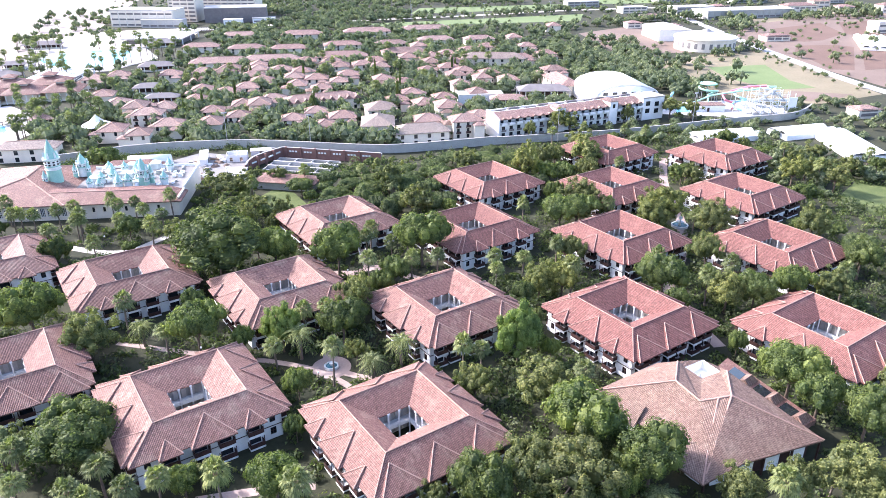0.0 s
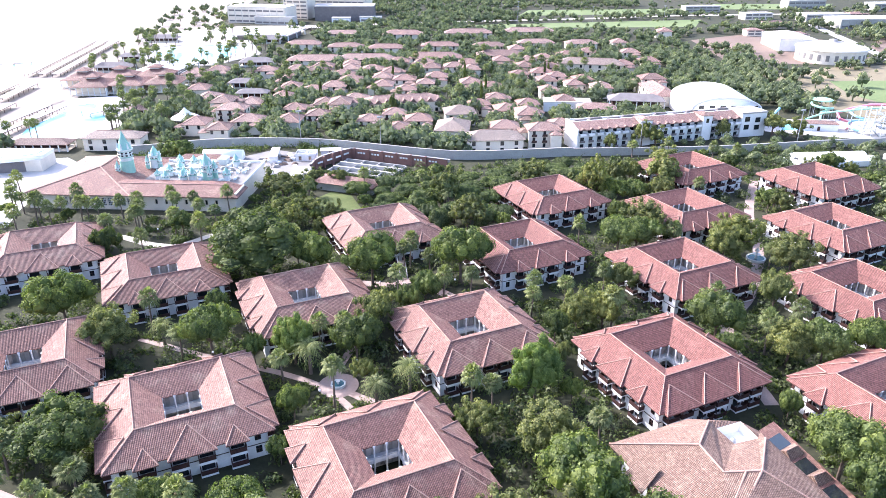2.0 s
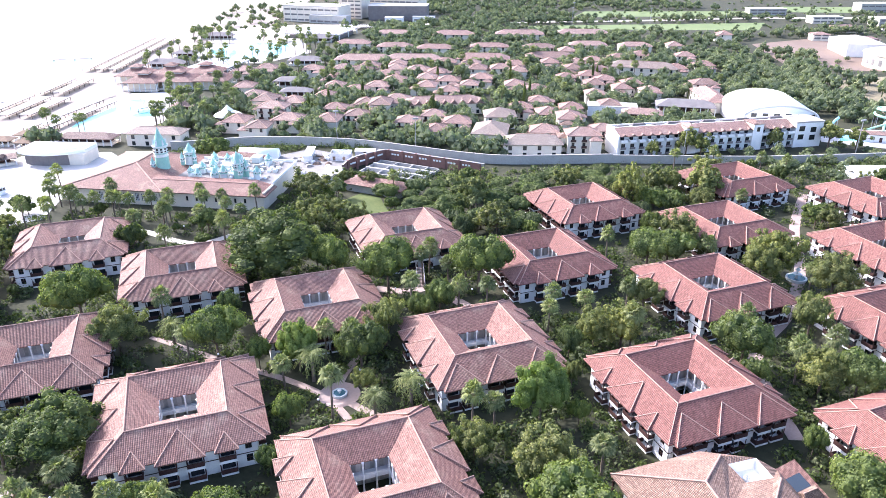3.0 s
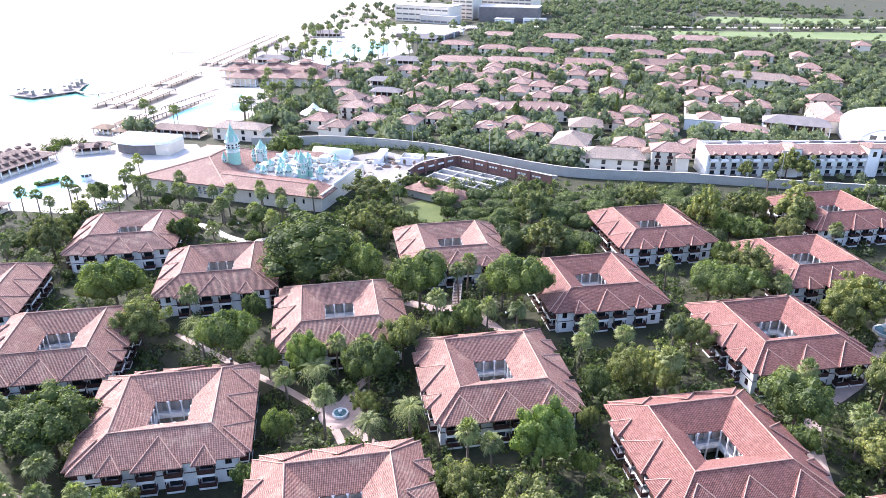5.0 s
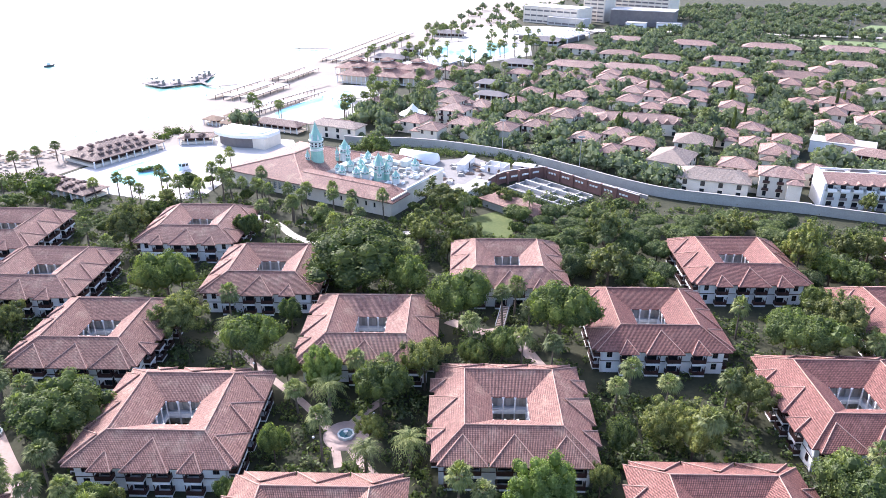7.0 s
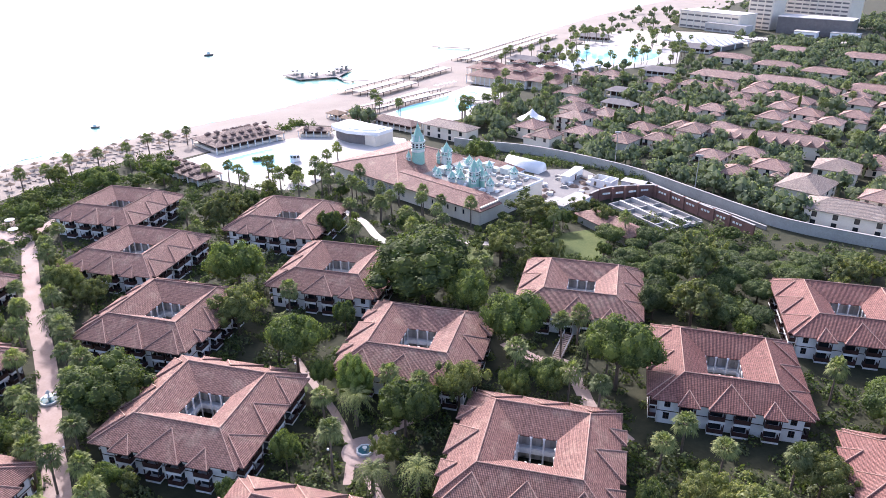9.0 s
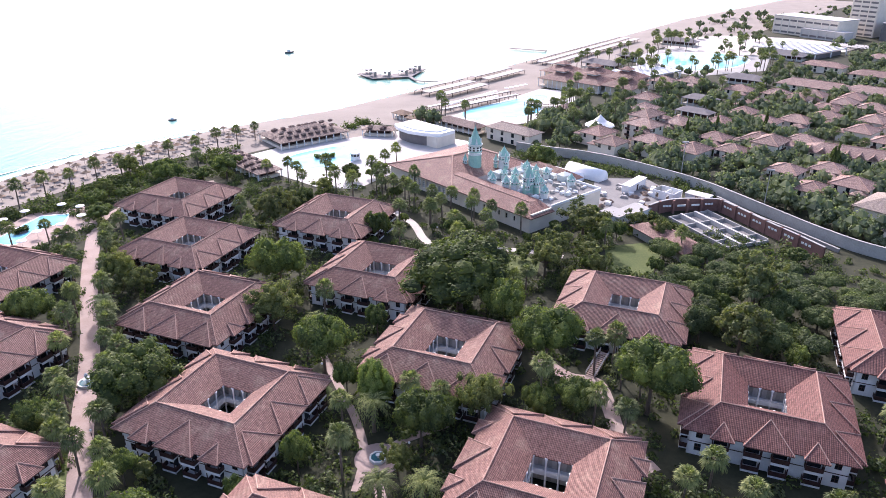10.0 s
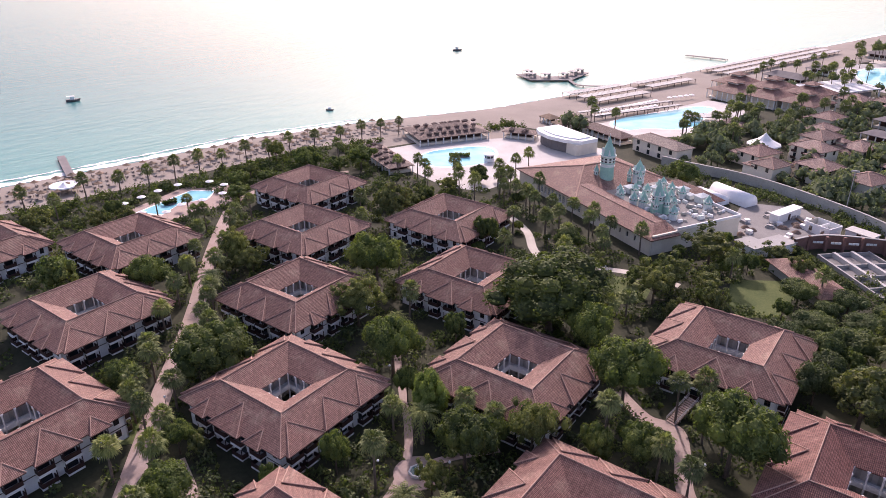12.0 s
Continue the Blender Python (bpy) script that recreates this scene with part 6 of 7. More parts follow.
def stone_fountain(x, y, k=1.0):
    root = thing("stone_fountain", "white stone fountain with stacked bowls", "fountain", at=pose(x, y, 0.03) @ Matrix.Scale(k, 4))
    Shape().tube(0, 0, [(0, 2.6), (0.7, 2.7), (0.72, 2.3), (0.4, 2.2)], 16, False).link("basin", MARBLE, root)
    Shape().tube(0, 0, [(0.2, 2.25), (0.5, 2.25)], 16).link("water", STILL, root)
    Shape().tube(0, 0, [(0.3, 0.5), (1.4, 0.25), (1.7, 1.2), (1.8, 1.2), (1.8, 0.3), (2.6, 0.2), (2.8, 0.7), (2.9, 0.65), (3.6, 0.15)], 12).link("bowls", MARBLE, root)


tiled_fountain()
stone_fountain(178, 127)
stone_fountain(-14, 117, 0.72)


def lamp_post():
    root = thing("lamp_post", "slim garden lamp post with a white globe beside the path", "lamp", "garden lamps")
    Shape().bar((0, 0, 0), (0, 0, 3.0), 0.05).link("pole", TIMBER, root)
    Shape().tube(0, 0, [(3.0, 0.08), (3.1, 0.2), (3.3, 0.24), (3.45, 0.16), (3.5, 0.03)], 8).link("globe", WHITE, root)
    return root


posts = [(-50, 146), (-25, 122), (-12, 110), (2, 103), (30, 137), (47, 114), (57, 121), (74, 153), (92, 146), (193, 135), (169, 112), (25, 214), (46, 207)]
one = lamp_post()
one.matrix_basis = pose(-38, 133, 0)
for x, y in posts:
    copy_thing(one, pose(x, y, 0))
mast = thing("flood_light", "tall steel floodlight mast by the wall", "lamp", "floodlights", at=pose(211, 219, 0))
Shape().bar((0, 0, 0), (0, 0, 15), 0.14).link("pole", STEEL, mast)
Shape().box(-1.2, -0.2, 14.6, 1.2, 0.2, 15.2).link("lamp_head", STEEL, mast)
for x, y in ((118, 272), (288, 207), (400, 640), (470, 610), (540, 585), (430, 690), (90, 296)):
    copy_thing(mast, pose(x, y, 0))


# ---- trees and palms ----
def leaf_sheets(points, normals, size, rng):
    """One three-cornered leaf clump at each point, facing about along its normal."""
    n = len(points)
    nn = normals + rng.normal(0, 0.38, (n, 3))
    nn /= np.linalg.norm(nn, axis=1)[:, None]
    any_way = rng.normal(0, 1, (n, 3))
    u = np.cross(nn, any_way)
    u /= np.linalg.norm(u, axis=1)[:, None]
    w = np.cross(nn, u)
    s = size * rng.uniform(0.6, 1.3, (n, 1))
    a, b = u * s, w * s * rng.uniform(0.6, 1.0, (n, 1))
    lift = nn * s * rng.uniform(-0.35, 0.35, (n, 1))
    return np.stack([points - a - b * 0.5, points + a * 0.9 - b * 0.45 + lift, points + b * 1.1 - lift * 0.5], 1).reshape(-1, 3)


def lobe_leaves(lobes, count, centre, rng):
    """Points and normals over the outward sides of many small round lobes (x, y, z, r) round a centre."""
    L = np.array(lobes)
    pick = rng.choice(len(L), count, p=L[:, 3] ** 2 / (L[:, 3] ** 2).sum())
    L = L[pick]
    out = L[:, :3] - np.array(centre)
    out /= np.linalg.norm(out, axis=1)[:, None] + 1e-6
    d = rng.normal(0, 1, (count, 3)) + out * 0.75 + np.array((0, 0, 0.35))
    d /= np.linalg.norm(d, axis=1)[:, None]
    return L[:, :3] + d * L[:, 3:4] * rng.uniform(0.82, 1.06, (count, 1)), d


def foliage_mesh(name, verts, material, extra=None, corners=3):
    me = bpy.data.meshes.new(name)
    n = len(verts) // corners
    faces = np.arange(n * corners).reshape(n, corners)
    if extra:
        ev, ef = extra
        verts, faces = np.concatenate([verts, np.array(ev)]), [*faces.tolist(), *[tuple(i + n * corners for i in f) for f in ef]]
    else:
        faces = faces.tolist()
    me.from_pydata(verts.tolist(), [], faces)
    me.materials.append(material)
    return me


def core(lobes, k=0.8):
    """Rough inner bodies that close a crown's inside."""
    s = Shape()
    for x, y, z, r in lobes:
        s.tube(x, y, [(z - r * k, 0.2 * r), (z - r * k * 0.3, r * k), (z + r * k * 0.5, 0.8 * r * k), (z + r * k, 0.1 * r)], 5)
    return s.v, s.f


CROWN_Z = 6.6


def trunk_shape(r, lobes, rng):
    """A tapered trunk that forks below the crown, with limbs out to the lobes."""
    fork = CROWN_Z - 2.6
    s = Shape().tube(0, 0, [(-0.2, r * 1.6), (0.4, r * 1.1), (fork * 0.7, r * 0.85), (CROWN_Z, r * 0.45)], 7)
    for x, y, z, q in lobes[:9]:
        s.bar((0, 0, fork * rng.uniform(0.75, 1.1)), (x * 0.9, y * 0.9, z), r * 0.32, 5)
    return s


def broad_tree(seed, name, label, material, size, clumps, flat=0.72, count=46, ragged=0.1, lobe=1.35, solid=0.78, group="garden trees"):
    """Unit tree, its crown about 5 m in radius round a point CROWN_Z high: small lobes crowd an uneven dome."""
    rng = np.random.default_rng(seed)
    bend = rng.uniform(0, 6.28, 3)
    lobes = []
    for i in range(count):
        z = 1 - 1.8 * (i + 0.5) / count
        a = i * 2.39996 + rng.uniform(-0.3, 0.3)
        swell = 1 + 0.13 * math.sin(2 * a + bend[0]) + 0.10 * math.sin(3 * a + bend[1] + 2 * z)
        r = 5.0 * swell * rng.uniform(1 - ragged * 2.2, 1 + ragged)
        q = lobe * rng.uniform(0.75, 1.25)
        h = math.sqrt(max(0.0, 1 - z * z))
        lobes.append(((r - q) * h * math.cos(a), (r - q) * h * math.sin(a), CROWN_Z + (r * flat * 1.05 - q * 0.7) * z, q))
    inner = [(0, 0, CROWN_Z - 0.2, 3.3 * flat + 0.5)]
    for i in range(5):
        inner.append((2.1 * math.cos(i * 1.257), 2.1 * math.sin(i * 1.257), CROWN_Z - 0.3, 2.2 * flat + 0.4))
    root = thing(name, label, "tree", group)
    trunk_shape(0.27, lobes[count // 2:], rng).link("trunk", BARK, root, "grey-brown trunk and limbs")
    pts, nn = lobe_leaves(lobes, clumps, (0, 0, CROWN_Z - 1.0), rng)
    crown = foliage_mesh("crown", leaf_sheets(pts, nn, size, rng), material, core(inner + lobes, solid))
    place("crown", crown, root, "uneven leafy crown")
    return root


def fan_palm(seed, h, label):
    rng = np.random.default_rng(seed)
    root = thing("fan_palm", label, "palm", "garden palms")
    lean = rng.uniform(-0.4, 0.4, 2)
    s = Shape().bar((0, 0, -0.2), (lean[0] * 0.5, lean[1] * 0.5, h * 0.5), 0.24, 7).bar((lean[0] * 0.5, lean[1] * 0.5, h * 0.5), (lean[0], lean[1], h), 0.19, 7)
    s.link("trunk", PALMBARK, root, "slim straight palm trunk")
    verts = []
    count = 38
    for i in range(count):
        a = i * 2.4 + rng.uniform(-0.25, 0.25)
        el = 1.35 - 2.0 * (i / count)
        way = Vector((math.cos(a) * math.cos(el), math.sin(a) * math.cos(el), math.sin(el)))
        side = way.cross(Vector((0, 0, 1))).normalized()
        up = side.cross(way)
        top = Vector((lean[0], lean[1], h))
        foot = top + way * rng.uniform(0.9, 1.5)
        verts += [tuple(top - side * 0.03), tuple(top + side * 0.03), tuple(foot + side * 0.03), tuple(foot - side * 0.03)]
        for k in range(11):
            b = (k - 5) / 5 * 1.25 + rng.uniform(-0.06, 0.06)
            tip = way * math.cos(b) + side * math.sin(b)
            q = side * math.cos(b) - way * math.sin(b)
            length = 1.55 * (1 - 0.22 * abs(b)) * rng.uniform(0.85, 1.1)
            p2 = foot + tip * length - Vector((0, 0, rng.uniform(0.35, 0.85))) + up * 0.08 * (k % 2)
            mid = foot + tip * length * 0.55 + up * 0.05
            verts += [tuple(foot), tuple(mid - q * 0.12), tuple(p2), tuple(mid + q * 0.12)]
    place("crown", foliage_mesh("crown", np.array(verts), FROND, corners=4), root, "round head of fan fronds")
    if h > 9.5:
        return root
    skirt = Shape().tube(lean[0], lean[1], [(h - 1.3, 0.3), (h - 0.9, 0.6), (h - 0.1, 0.45)], 8)
    skirt.link("dead_fronds", THATCH, root, "brown hanging dead fronds")
    return root


def date_palm(seed, h, label, length=3.7, count=36):
    rng = np.random.default_rng(seed)
    root = thing("date_palm", label, "palm", "garden palms")
    Shape().tube(0, 0, [(-0.2, 0.42), (0.5, 0.36), (h - 0.5, 0.32), (h, 0.45)], 8).link("trunk", PALMBARK, root, "stout scaly trunk")
    verts = []
    for i in range(count):
        a = i * 2.4 + rng.uniform(-0.2, 0.2)
        el = 1.3 - 1.7 * (i / count)
        flat = Vector((math.cos(a), math.sin(a), 0))
        side = Vector((-math.sin(a), math.cos(a), 0))
        line = []
        for k in range(8):
            t = k / 7
            line.append(Vector((0, 0, h)) + flat * (length * t * math.cos(el * (1 - 0.5 * t))) + Vector((0, 0, length * (t * math.sin(el) - 0.75 * t * t))))
        for k in range(1, 8):
            p, back_p = line[k], line[k - 1]
            out = (p - back_p).normalized()
            w = 0.5 * math.sin(math.pi * (0.12 + 0.85 * k / 8))
            for sgn in (-1, 1):
                tip = p + side * (sgn * w) + out * 0.28 - Vector((0, 0, 0.2))
                verts += [tuple(back_p), tuple(back_p + out * 0.22), tuple(tip), tuple(tip - out * 0.16)]
                q = back_p + (p - back_p) * 0.5
                tip = q + side * (sgn * w) + out * 0.28 - Vector((0, 0, 0.2))
                verts += [tuple(q), tuple(q + out * 0.22), tuple(tip), tuple(tip - out * 0.16)]
    place("crown", foliage_mesh("crown", np.array(verts), FROND, corners=4), root, "arching feather fronds")
    return root


BROAD = [broad_tree(k, "broadleaf_tree", "dense dark green domed tree beside the guest houses", LEAF, 0.31, 1900, 0.58, count=26) for k in (1, 2, 3)]
BROAD_BIG = [broad_tree(k, "broadleaf_tree", "large dense green tree with a billowing crown", LEAF, 0.178, 7200, f, 60, 0.12) for k, f in ((31, 0.62), (32, 0.58), (33, 0.68))]
BROAD_FLAT = [broad_tree(k, "broadleaf_tree", "large dense green tree with a flat spreading crown", LEAF, 0.178, 6900, f, 56, 0.12) for k, f in ((46, 0.44), (47, 0.48))]
LOOSE = [broad_tree(k, "pine_tree", "loose grey-green pine with a ragged crown", PINE, 0.3, 1800, 0.72, 28, 0.2, 1.05, 0.6) for k in (4, 5, 6)]
LOOSE_BIG = [broad_tree(k, "pine_tree", "large grey-green pine with a ragged open crown", PINE, 0.167, 6800, f, 64, 0.2, 1.0, 0.62) for k, f in ((34, 0.72), (35, 0.85))]
SLIM = [broad_tree(k, "broadleaf_tree", "upright dense green tree on a bare trunk", LEAF, 0.18, 6400, f, 50, 0.13, 1.45) for k, f in ((36, 0.42), (37, 0.48))]
GROVE = [broad_tree(k, "broadleaf_tree", "tall tree in the dense grove, shade put into the leaf colour", SHADED_LEAF, 0.24, 3400, f, 30, 0.09, 1.9) for k, f in ((51, 0.52), (52, 0.6), (53, 0.46))]
SLIM_PINE = [broad_tree(k, "pine_tree", "upright grey-green pine on a bare trunk", PINE, 0.17, 6000, 0.54, 52, 0.2, 1.1, 0.64) for k in (38, 39)]
SMALL = [broad_tree(k, "broadleaf_tree", "small dense green tree between the guest houses", LEAF, 0.4, 1200, 0.9, 18, 0.16, 1.6) for k in (41, 42)]
OLIVE = [broad_tree(k, "olive_tree", "small grey-green tree between the guest houses", PINE, 0.38, 1200, 0.9, 18, 0.22, 1.4, 0.65) for k in (44, 45)]
BRIGHT = [broad_tree(k, "ficus_tree", "bright yellow-green rounded tree", LIME, 0.16, 8200, 0.85, 64, 0.07, 1.2) for k in (7, 8)]
FANS = [fan_palm(k, h, "slim fan palm with a round green head") for k, h in ((1, 7.2), (2, 8.6), (3, 10.4))]
DATES = [date_palm(k, h, "stout date palm with arching fronds") for k, h in ((1, 5.4), (2, 6.4))]
used = set()
rng = random.Random(17)
taken = []


def stand(proto, m):
    """The first of each kind is the built one, the others copies."""
    if proto.name in used:
        return copy_thing(proto, m)
    used.add(proto.name)
    proto.matrix_basis = m
    return proto


def plant(kinds_, x, y, r, z):
    """A tree with a crown of radius r whose middle is z metres up."""
    k = r / (5.2 if kinds_ in (LOOSE, LOOSE_BIG) else 4.9)
    stand(rng.choice(kinds_), pose(x, y, 0, 0, 0, rng.uniform(0, 360)) @ Matrix.Diagonal((k, k * rng.uniform(0.92, 1.08), 0.97 * z / CROWN_Z, 1)))
    taken.append((x, y, r))


def palm(x, y, z, kinds_=None):
    """A palm whose head is z metres up."""
    proto = rng.choice(kinds_ or (FANS[:1] if z < 7.6 else FANS[2:] if z > 9.2 else FANS[:2]))
    tall = {"fan_palm": 7.2, "fan_palm.001": 8.6, "fan_palm.002": 10.4}.get(proto.name, z)
    stand(proto, pose(x, y, 0, 0, 0, rng.uniform(0, 360)) @ Matrix.Diagonal((1, 1, z / tall, 1)) @ Matrix.Scale(rng.uniform(0.92, 1.1), 4))
    taken.append((x, y, 1.8))


def near_path(x, y):
    """Whether a spot lies in the stretch of garden that the flight passes nearest."""
    return y < 176 and -46 < x < 205


# dense broadleaved trees: x, y, crown radius, height of the crown's middle
DENSE_WEST = [(-59, 114, 5.6, 8.3), (-42, 128, 5.1, 7.8), (-8, 100, 3.6, 6.2), (1, 166, 6.3, 9.1), (2, 115, 7.5, 8.4), (11, 202, 3.4, 6.2), (15, 97, 2.8, 4.9), (27, 87, 4.6, 7.4), (30, 138, 6.5, 9.4),
              (34, 155, 5.2, 8.7), (36, 100, 2.9, 4.7), (38, 133, 3.3, 6.1), (41, 110, 4.5, 8.8), (47, 174, 8.2, 9.7), (53, 66, 4.9, 7.6), (58, 124, 4.7, 7.4), (60, 130, 4.6, 8.3), (60, 168, 5.5, 8.2), (68, 93, 3.5, 6.4), (73, 55, 4.1, 6.9), (73, 156, 6.6, 9.3)]
DENSE_EAST = [(76, 68, 6.4, 9.1), (76, 138, 4.0, 6.8), (79, 55, 5.4, 8.1), (82, 142, 3.7, 5.7), (92, 93, 3.4, 6.2), (95, 149, 6.3, 9.9), (101, 113, 4.8, 9.0), (119, 49, 5.3, 8.0), (121, 41, 4.9, 7.6), (121, 56, 5.5, 8.2), (126, 71, 2.9, 5.8),
              (143, 145, 6.3, 8.2), (148, 143, 6.4, 8.2), (131, 91, 4.6, 7.8), (134, 98, 5.2, 7.8), (147, 81, 4.9, 7.7), (157, 163, 4.4, 7.2), (157, 78, 5.0, 7.8), (187, 76, 5.6, 7.8)]
PINES = [(-39, 153, 4.8, 6.6), (-30, 151, 4.1, 6.0), (-24, 201, 7.1, 8.6), (-6, 122, 4.1, 6.0), (10, 149, 6.5, 7.8), (44, 193, 4.8, 6.6), (47, 71, 3.2, 5.2), (57, 116, 3.3, 5.3), (62, 200, 5.9, 7.4), (63, 66, 4.6, 6.4), (66, 133, 4.6, 8.6), (67, 60, 5.9, 7.5),
         (66.5, 229, 8.2, 7.8), (63, 210, 5.4, 6.6), (70, 91, 4.6, 6.9), (76, 202, 3.8, 5.7), (76, 62, 4.3, 6.2), (79, 80, 5.2, 6.9), (88, 44, 4.6, 5.6), (95, 39, 3.8, 5.7), (96, 103, 2.2, 4.4), (103, 33, 4.9, 6.7)]
PINES_EAST = [(109, 116, 5.0, 6.7), (111, 177, 5.3, 7.0), (114, 113, 5.9, 7.6), (120, 119, 3.7, 5.6), (128, 125, 5.4, 8.0), (142, 85, 4.5, 6.3), (155, 101, 4.7, 6.9), (156, 149, 6.2, 7.7), (167, 73, 4.8, 6.6), (167, 129, 6.2, 7.7), (173, 131, 5.7, 7.3),
              (177, 115, 5.4, 7.1), (182, 172, 5.4, 7.2), (200, 97, 5.6, 7.6), (191, 182, 5.9, 7.6), (179, 193, 5.0, 7.0), (241, 128, 6.2, 7.6), (248, 116, 6.0, 7.4)]
GROVE_WEST = [(-25, 252, 3.6), (-19, 257, 3.0), (-88, 205, 4.0), (-83, 222, 4.4), (-90, 195, 3.8), (-92, 228, 3.6), (-83, 131, 5.2), (-81, 187, 5.6), (-76, 231, 5.4), (-69, 236, 5.4), (-36, 212, 5.2), (-23, 250, 4.0), (36, 296, 6.0)]
GROVE_EAST = [(91, 221, 5.4), (97, 208, 6.2), (102, 222, 5.4), (107, 215, 5.4), (107, 201, 5.8), (112, 188, 6.2), (118, 179, 6.0), (123, 214, 6.0), (128, 194, 5.6), (132, 218, 6.2), (143, 217, 6.2), (156, 221, 6.2), (167, 214, 6.2), (173, 203, 5.4), (215, 154, 6.0), (201, 83, 5.0)]
for x, y, r, z in DENSE_WEST + DENSE_EAST:
    plant((SLIM if z / r > 1.62 else BROAD_FLAT if z / r > 1.27 else BROAD_BIG) if near_path(x, y) else BROAD, x, y, r, z)
for x, y, r, z in PINES + PINES_EAST:
    plant((SLIM_PINE if z / r > 1.45 else LOOSE_BIG) if near_path(x, y) else LOOSE, x, y, r, z)
for x, y, r in GROVE_WEST + GROVE_EAST:
    plant(BROAD if x < 0 else GROVE, x, y, r * (1.0 if x < 0 else rng.uniform(0.74, 0.95)), 1.6 + 0.75 * r if x < 0 else 1.1 + 0.65 * r if y > 203 else 2.6 + 0.75 * r)
for x, y, r in ((222, 231, 4.2), (227, 228, 3.4), (262, 225, 3.0), (287, 220, 4.5), (296, 214, 3.6), (205, 231, 2.6)):
    plant(LOOSE, x, y, r, 1.8 + r)
plant(BROAD, 39, 286, 5.2, 6.4)
for x, y, r, z in ((46, 130, 3.7, 7.1), (86, 97, 5.7, 8.1)):
    plant(BRIGHT, x, y, r, z)
PALMS_WEST = [(-38, 137, 8.0), (-23, 133, 8.0), (-20, 130, 8.0), (-9, 122, 8.0), (-8, 107, 9.0), (-1, 100, 8.0), (1, 97, 7.4), (4, 104, 7.8), (6, 96, 8.0), (11, 217, 8.0), (11, 97, 7.0), (12, 86, 8.0), (19, 157, 8.0), (19, 90, 8.0), (20, 198, 8.0),
              (20, 221, 8.0), (24, 141, 8.0), (28, 81, 8.0), (30, 215, 8.0), (36, 202, 8.0), (42, 124, 5.9), (42, 214, 8.0), (49, 111, 11.0), (52, 132, 7.5), (58, 133, 8.5), (59, 179, 8.0), (60, 188, 8.0)]
PALMS_EAST = [(73, 99, 8.0), (75, 143, 9.6), (77, 98, 8.0), (83, 158, 9.3), (86, 162, 8.0), (86, 140, 8.5), (89, 80, 8.0), (89, 155, 6.9), (90, 39, 8.0), (92, 137, 9.6), (93, 153, 8.0), (103, 126, 8.0), (103, 37, 8.0), (107, 132, 6.6),
              (113, 127, 7.6), (115, 111, 9.6), (124, 126, 8.0), (136, 154, 8.5), (141, 90, 8.0), (142, 106, 8.0), (151, 91, 8.0), (175, 120, 8.0), (204, 215, 8.0), (219, 211, 8.0), (234, 190, 8.0), (267, 147, 8.0), (287, 124, 8.0)]
PALMS_NORTH = [(-52, 238), (-46, 242), (-40, 239), (-30, 245), (-33, 248), (-35, 234), (-24, 187), (-21, 234), (-16, 251), (-14, 233), (-9, 241), (-1, 239), (4, 237), (9, 233), (16, 233), (31, 231), (32, 226), (48, 226)]
PALMS_BEACH = [(-125, 136), (-110, 139), (-120, 154), (-116, 164), (-114, 174), (-115, 185), (-114, 195), (-112, 204), (-110, 214), (-107, 223), (-108, 235), (-103, 244), (-98, 255), (-97, 267), (-93, 275), (-91, 285), (-81, 167), (-86, 159), (-68, 161)]
for x, y, z in PALMS_WEST + PALMS_EAST:
    palm(x, y, z)
for x, y in PALMS_NORTH + PALMS_BEACH:
    palm(x, y, rng.uniform(6.2, 7.8) if x < -66 else rng.uniform(6.8, 9.0))
for u, v in ((-10, -6), (-2, -10), (9, -5), (16, -13), (28, -5), (33, -13), (47, -5), (51, -11), (34, -19), (6, -17), (-18, 2), (-20, 9)):
    p = CASTLE @ Vector((u, v, 0))
    palm(p.x, p.y, rng.uniform(5.6, 7.6))
for t in range(14):
    s = (t // 2 + 0.5) / 7
    side_of = 4.4 if t % 2 else -4.4
    palm(-68 + 62 * s + side_of * 0.72 + rng.uniform(-1, 1), 171 - 62 * s + side_of * 0.7 + rng.uniform(-1, 1), rng.uniform(6.0, 8.4))
for x, y, z in ((57, 109, 6.8), (64.5, 110, 7.4), (48, 125, 6.6), (21, 150, 6.6), (76, 50, 6.6), (-29, 137, 5.5)):
    palm(x, y, z, DATES)


def clear_of(x, y, margin):
    """Whether a spot lies off houses, ways, the clubhouse and open lawns."""
    for hx, hy, _ in HOUSES:
        if max(abs(x - hx), abs(y - hy)) < 14.2 + margin:
            return False
    if abs(x - 102.5) < 17 + margin and abs(y - 59) < 16 + margin:
        return False
    for points, width, _, _ in WAYS:
        for (xa, ya), (xb, yb) in zip(points, points[1:]):
            d = Vector((xb - xa, yb - ya))
            t = max(0, min(1, ((x - xa) * d.x + (y - ya) * d.y) / d.length_squared))
            if math.hypot(x - xa - d.x * t, y - ya - d.y * t) < width / 2 + margin * 0.2:
                return False
    for cx, cy, r in ((52, 118, 5), (82, 219, 8), (257, 104, 12), (8, 226, 3), (21, 212, 4), (36, 207, 4), (50, 212, 4), (84, 224, 7), (-49, 276, 34), (-94, 172, 14)):
        if math.hypot(x - cx, y - cy) < r + margin:
            return False
    u = CASTLE.inverted() @ Vector((x, y, 0))
    if -16 - margin < u.x < 62 + margin and -5 - margin * 3.5 < u.y < 48:
        return False
    return x > shore_x(y) + 34


def charted(x, y):
    """The middle of the garden, whose larger trees stand in the lists above."""
    return 48 < y < 168 and -45 + (y - 100) * 0.2 < x < 165 and (x < 150 or y < 140)


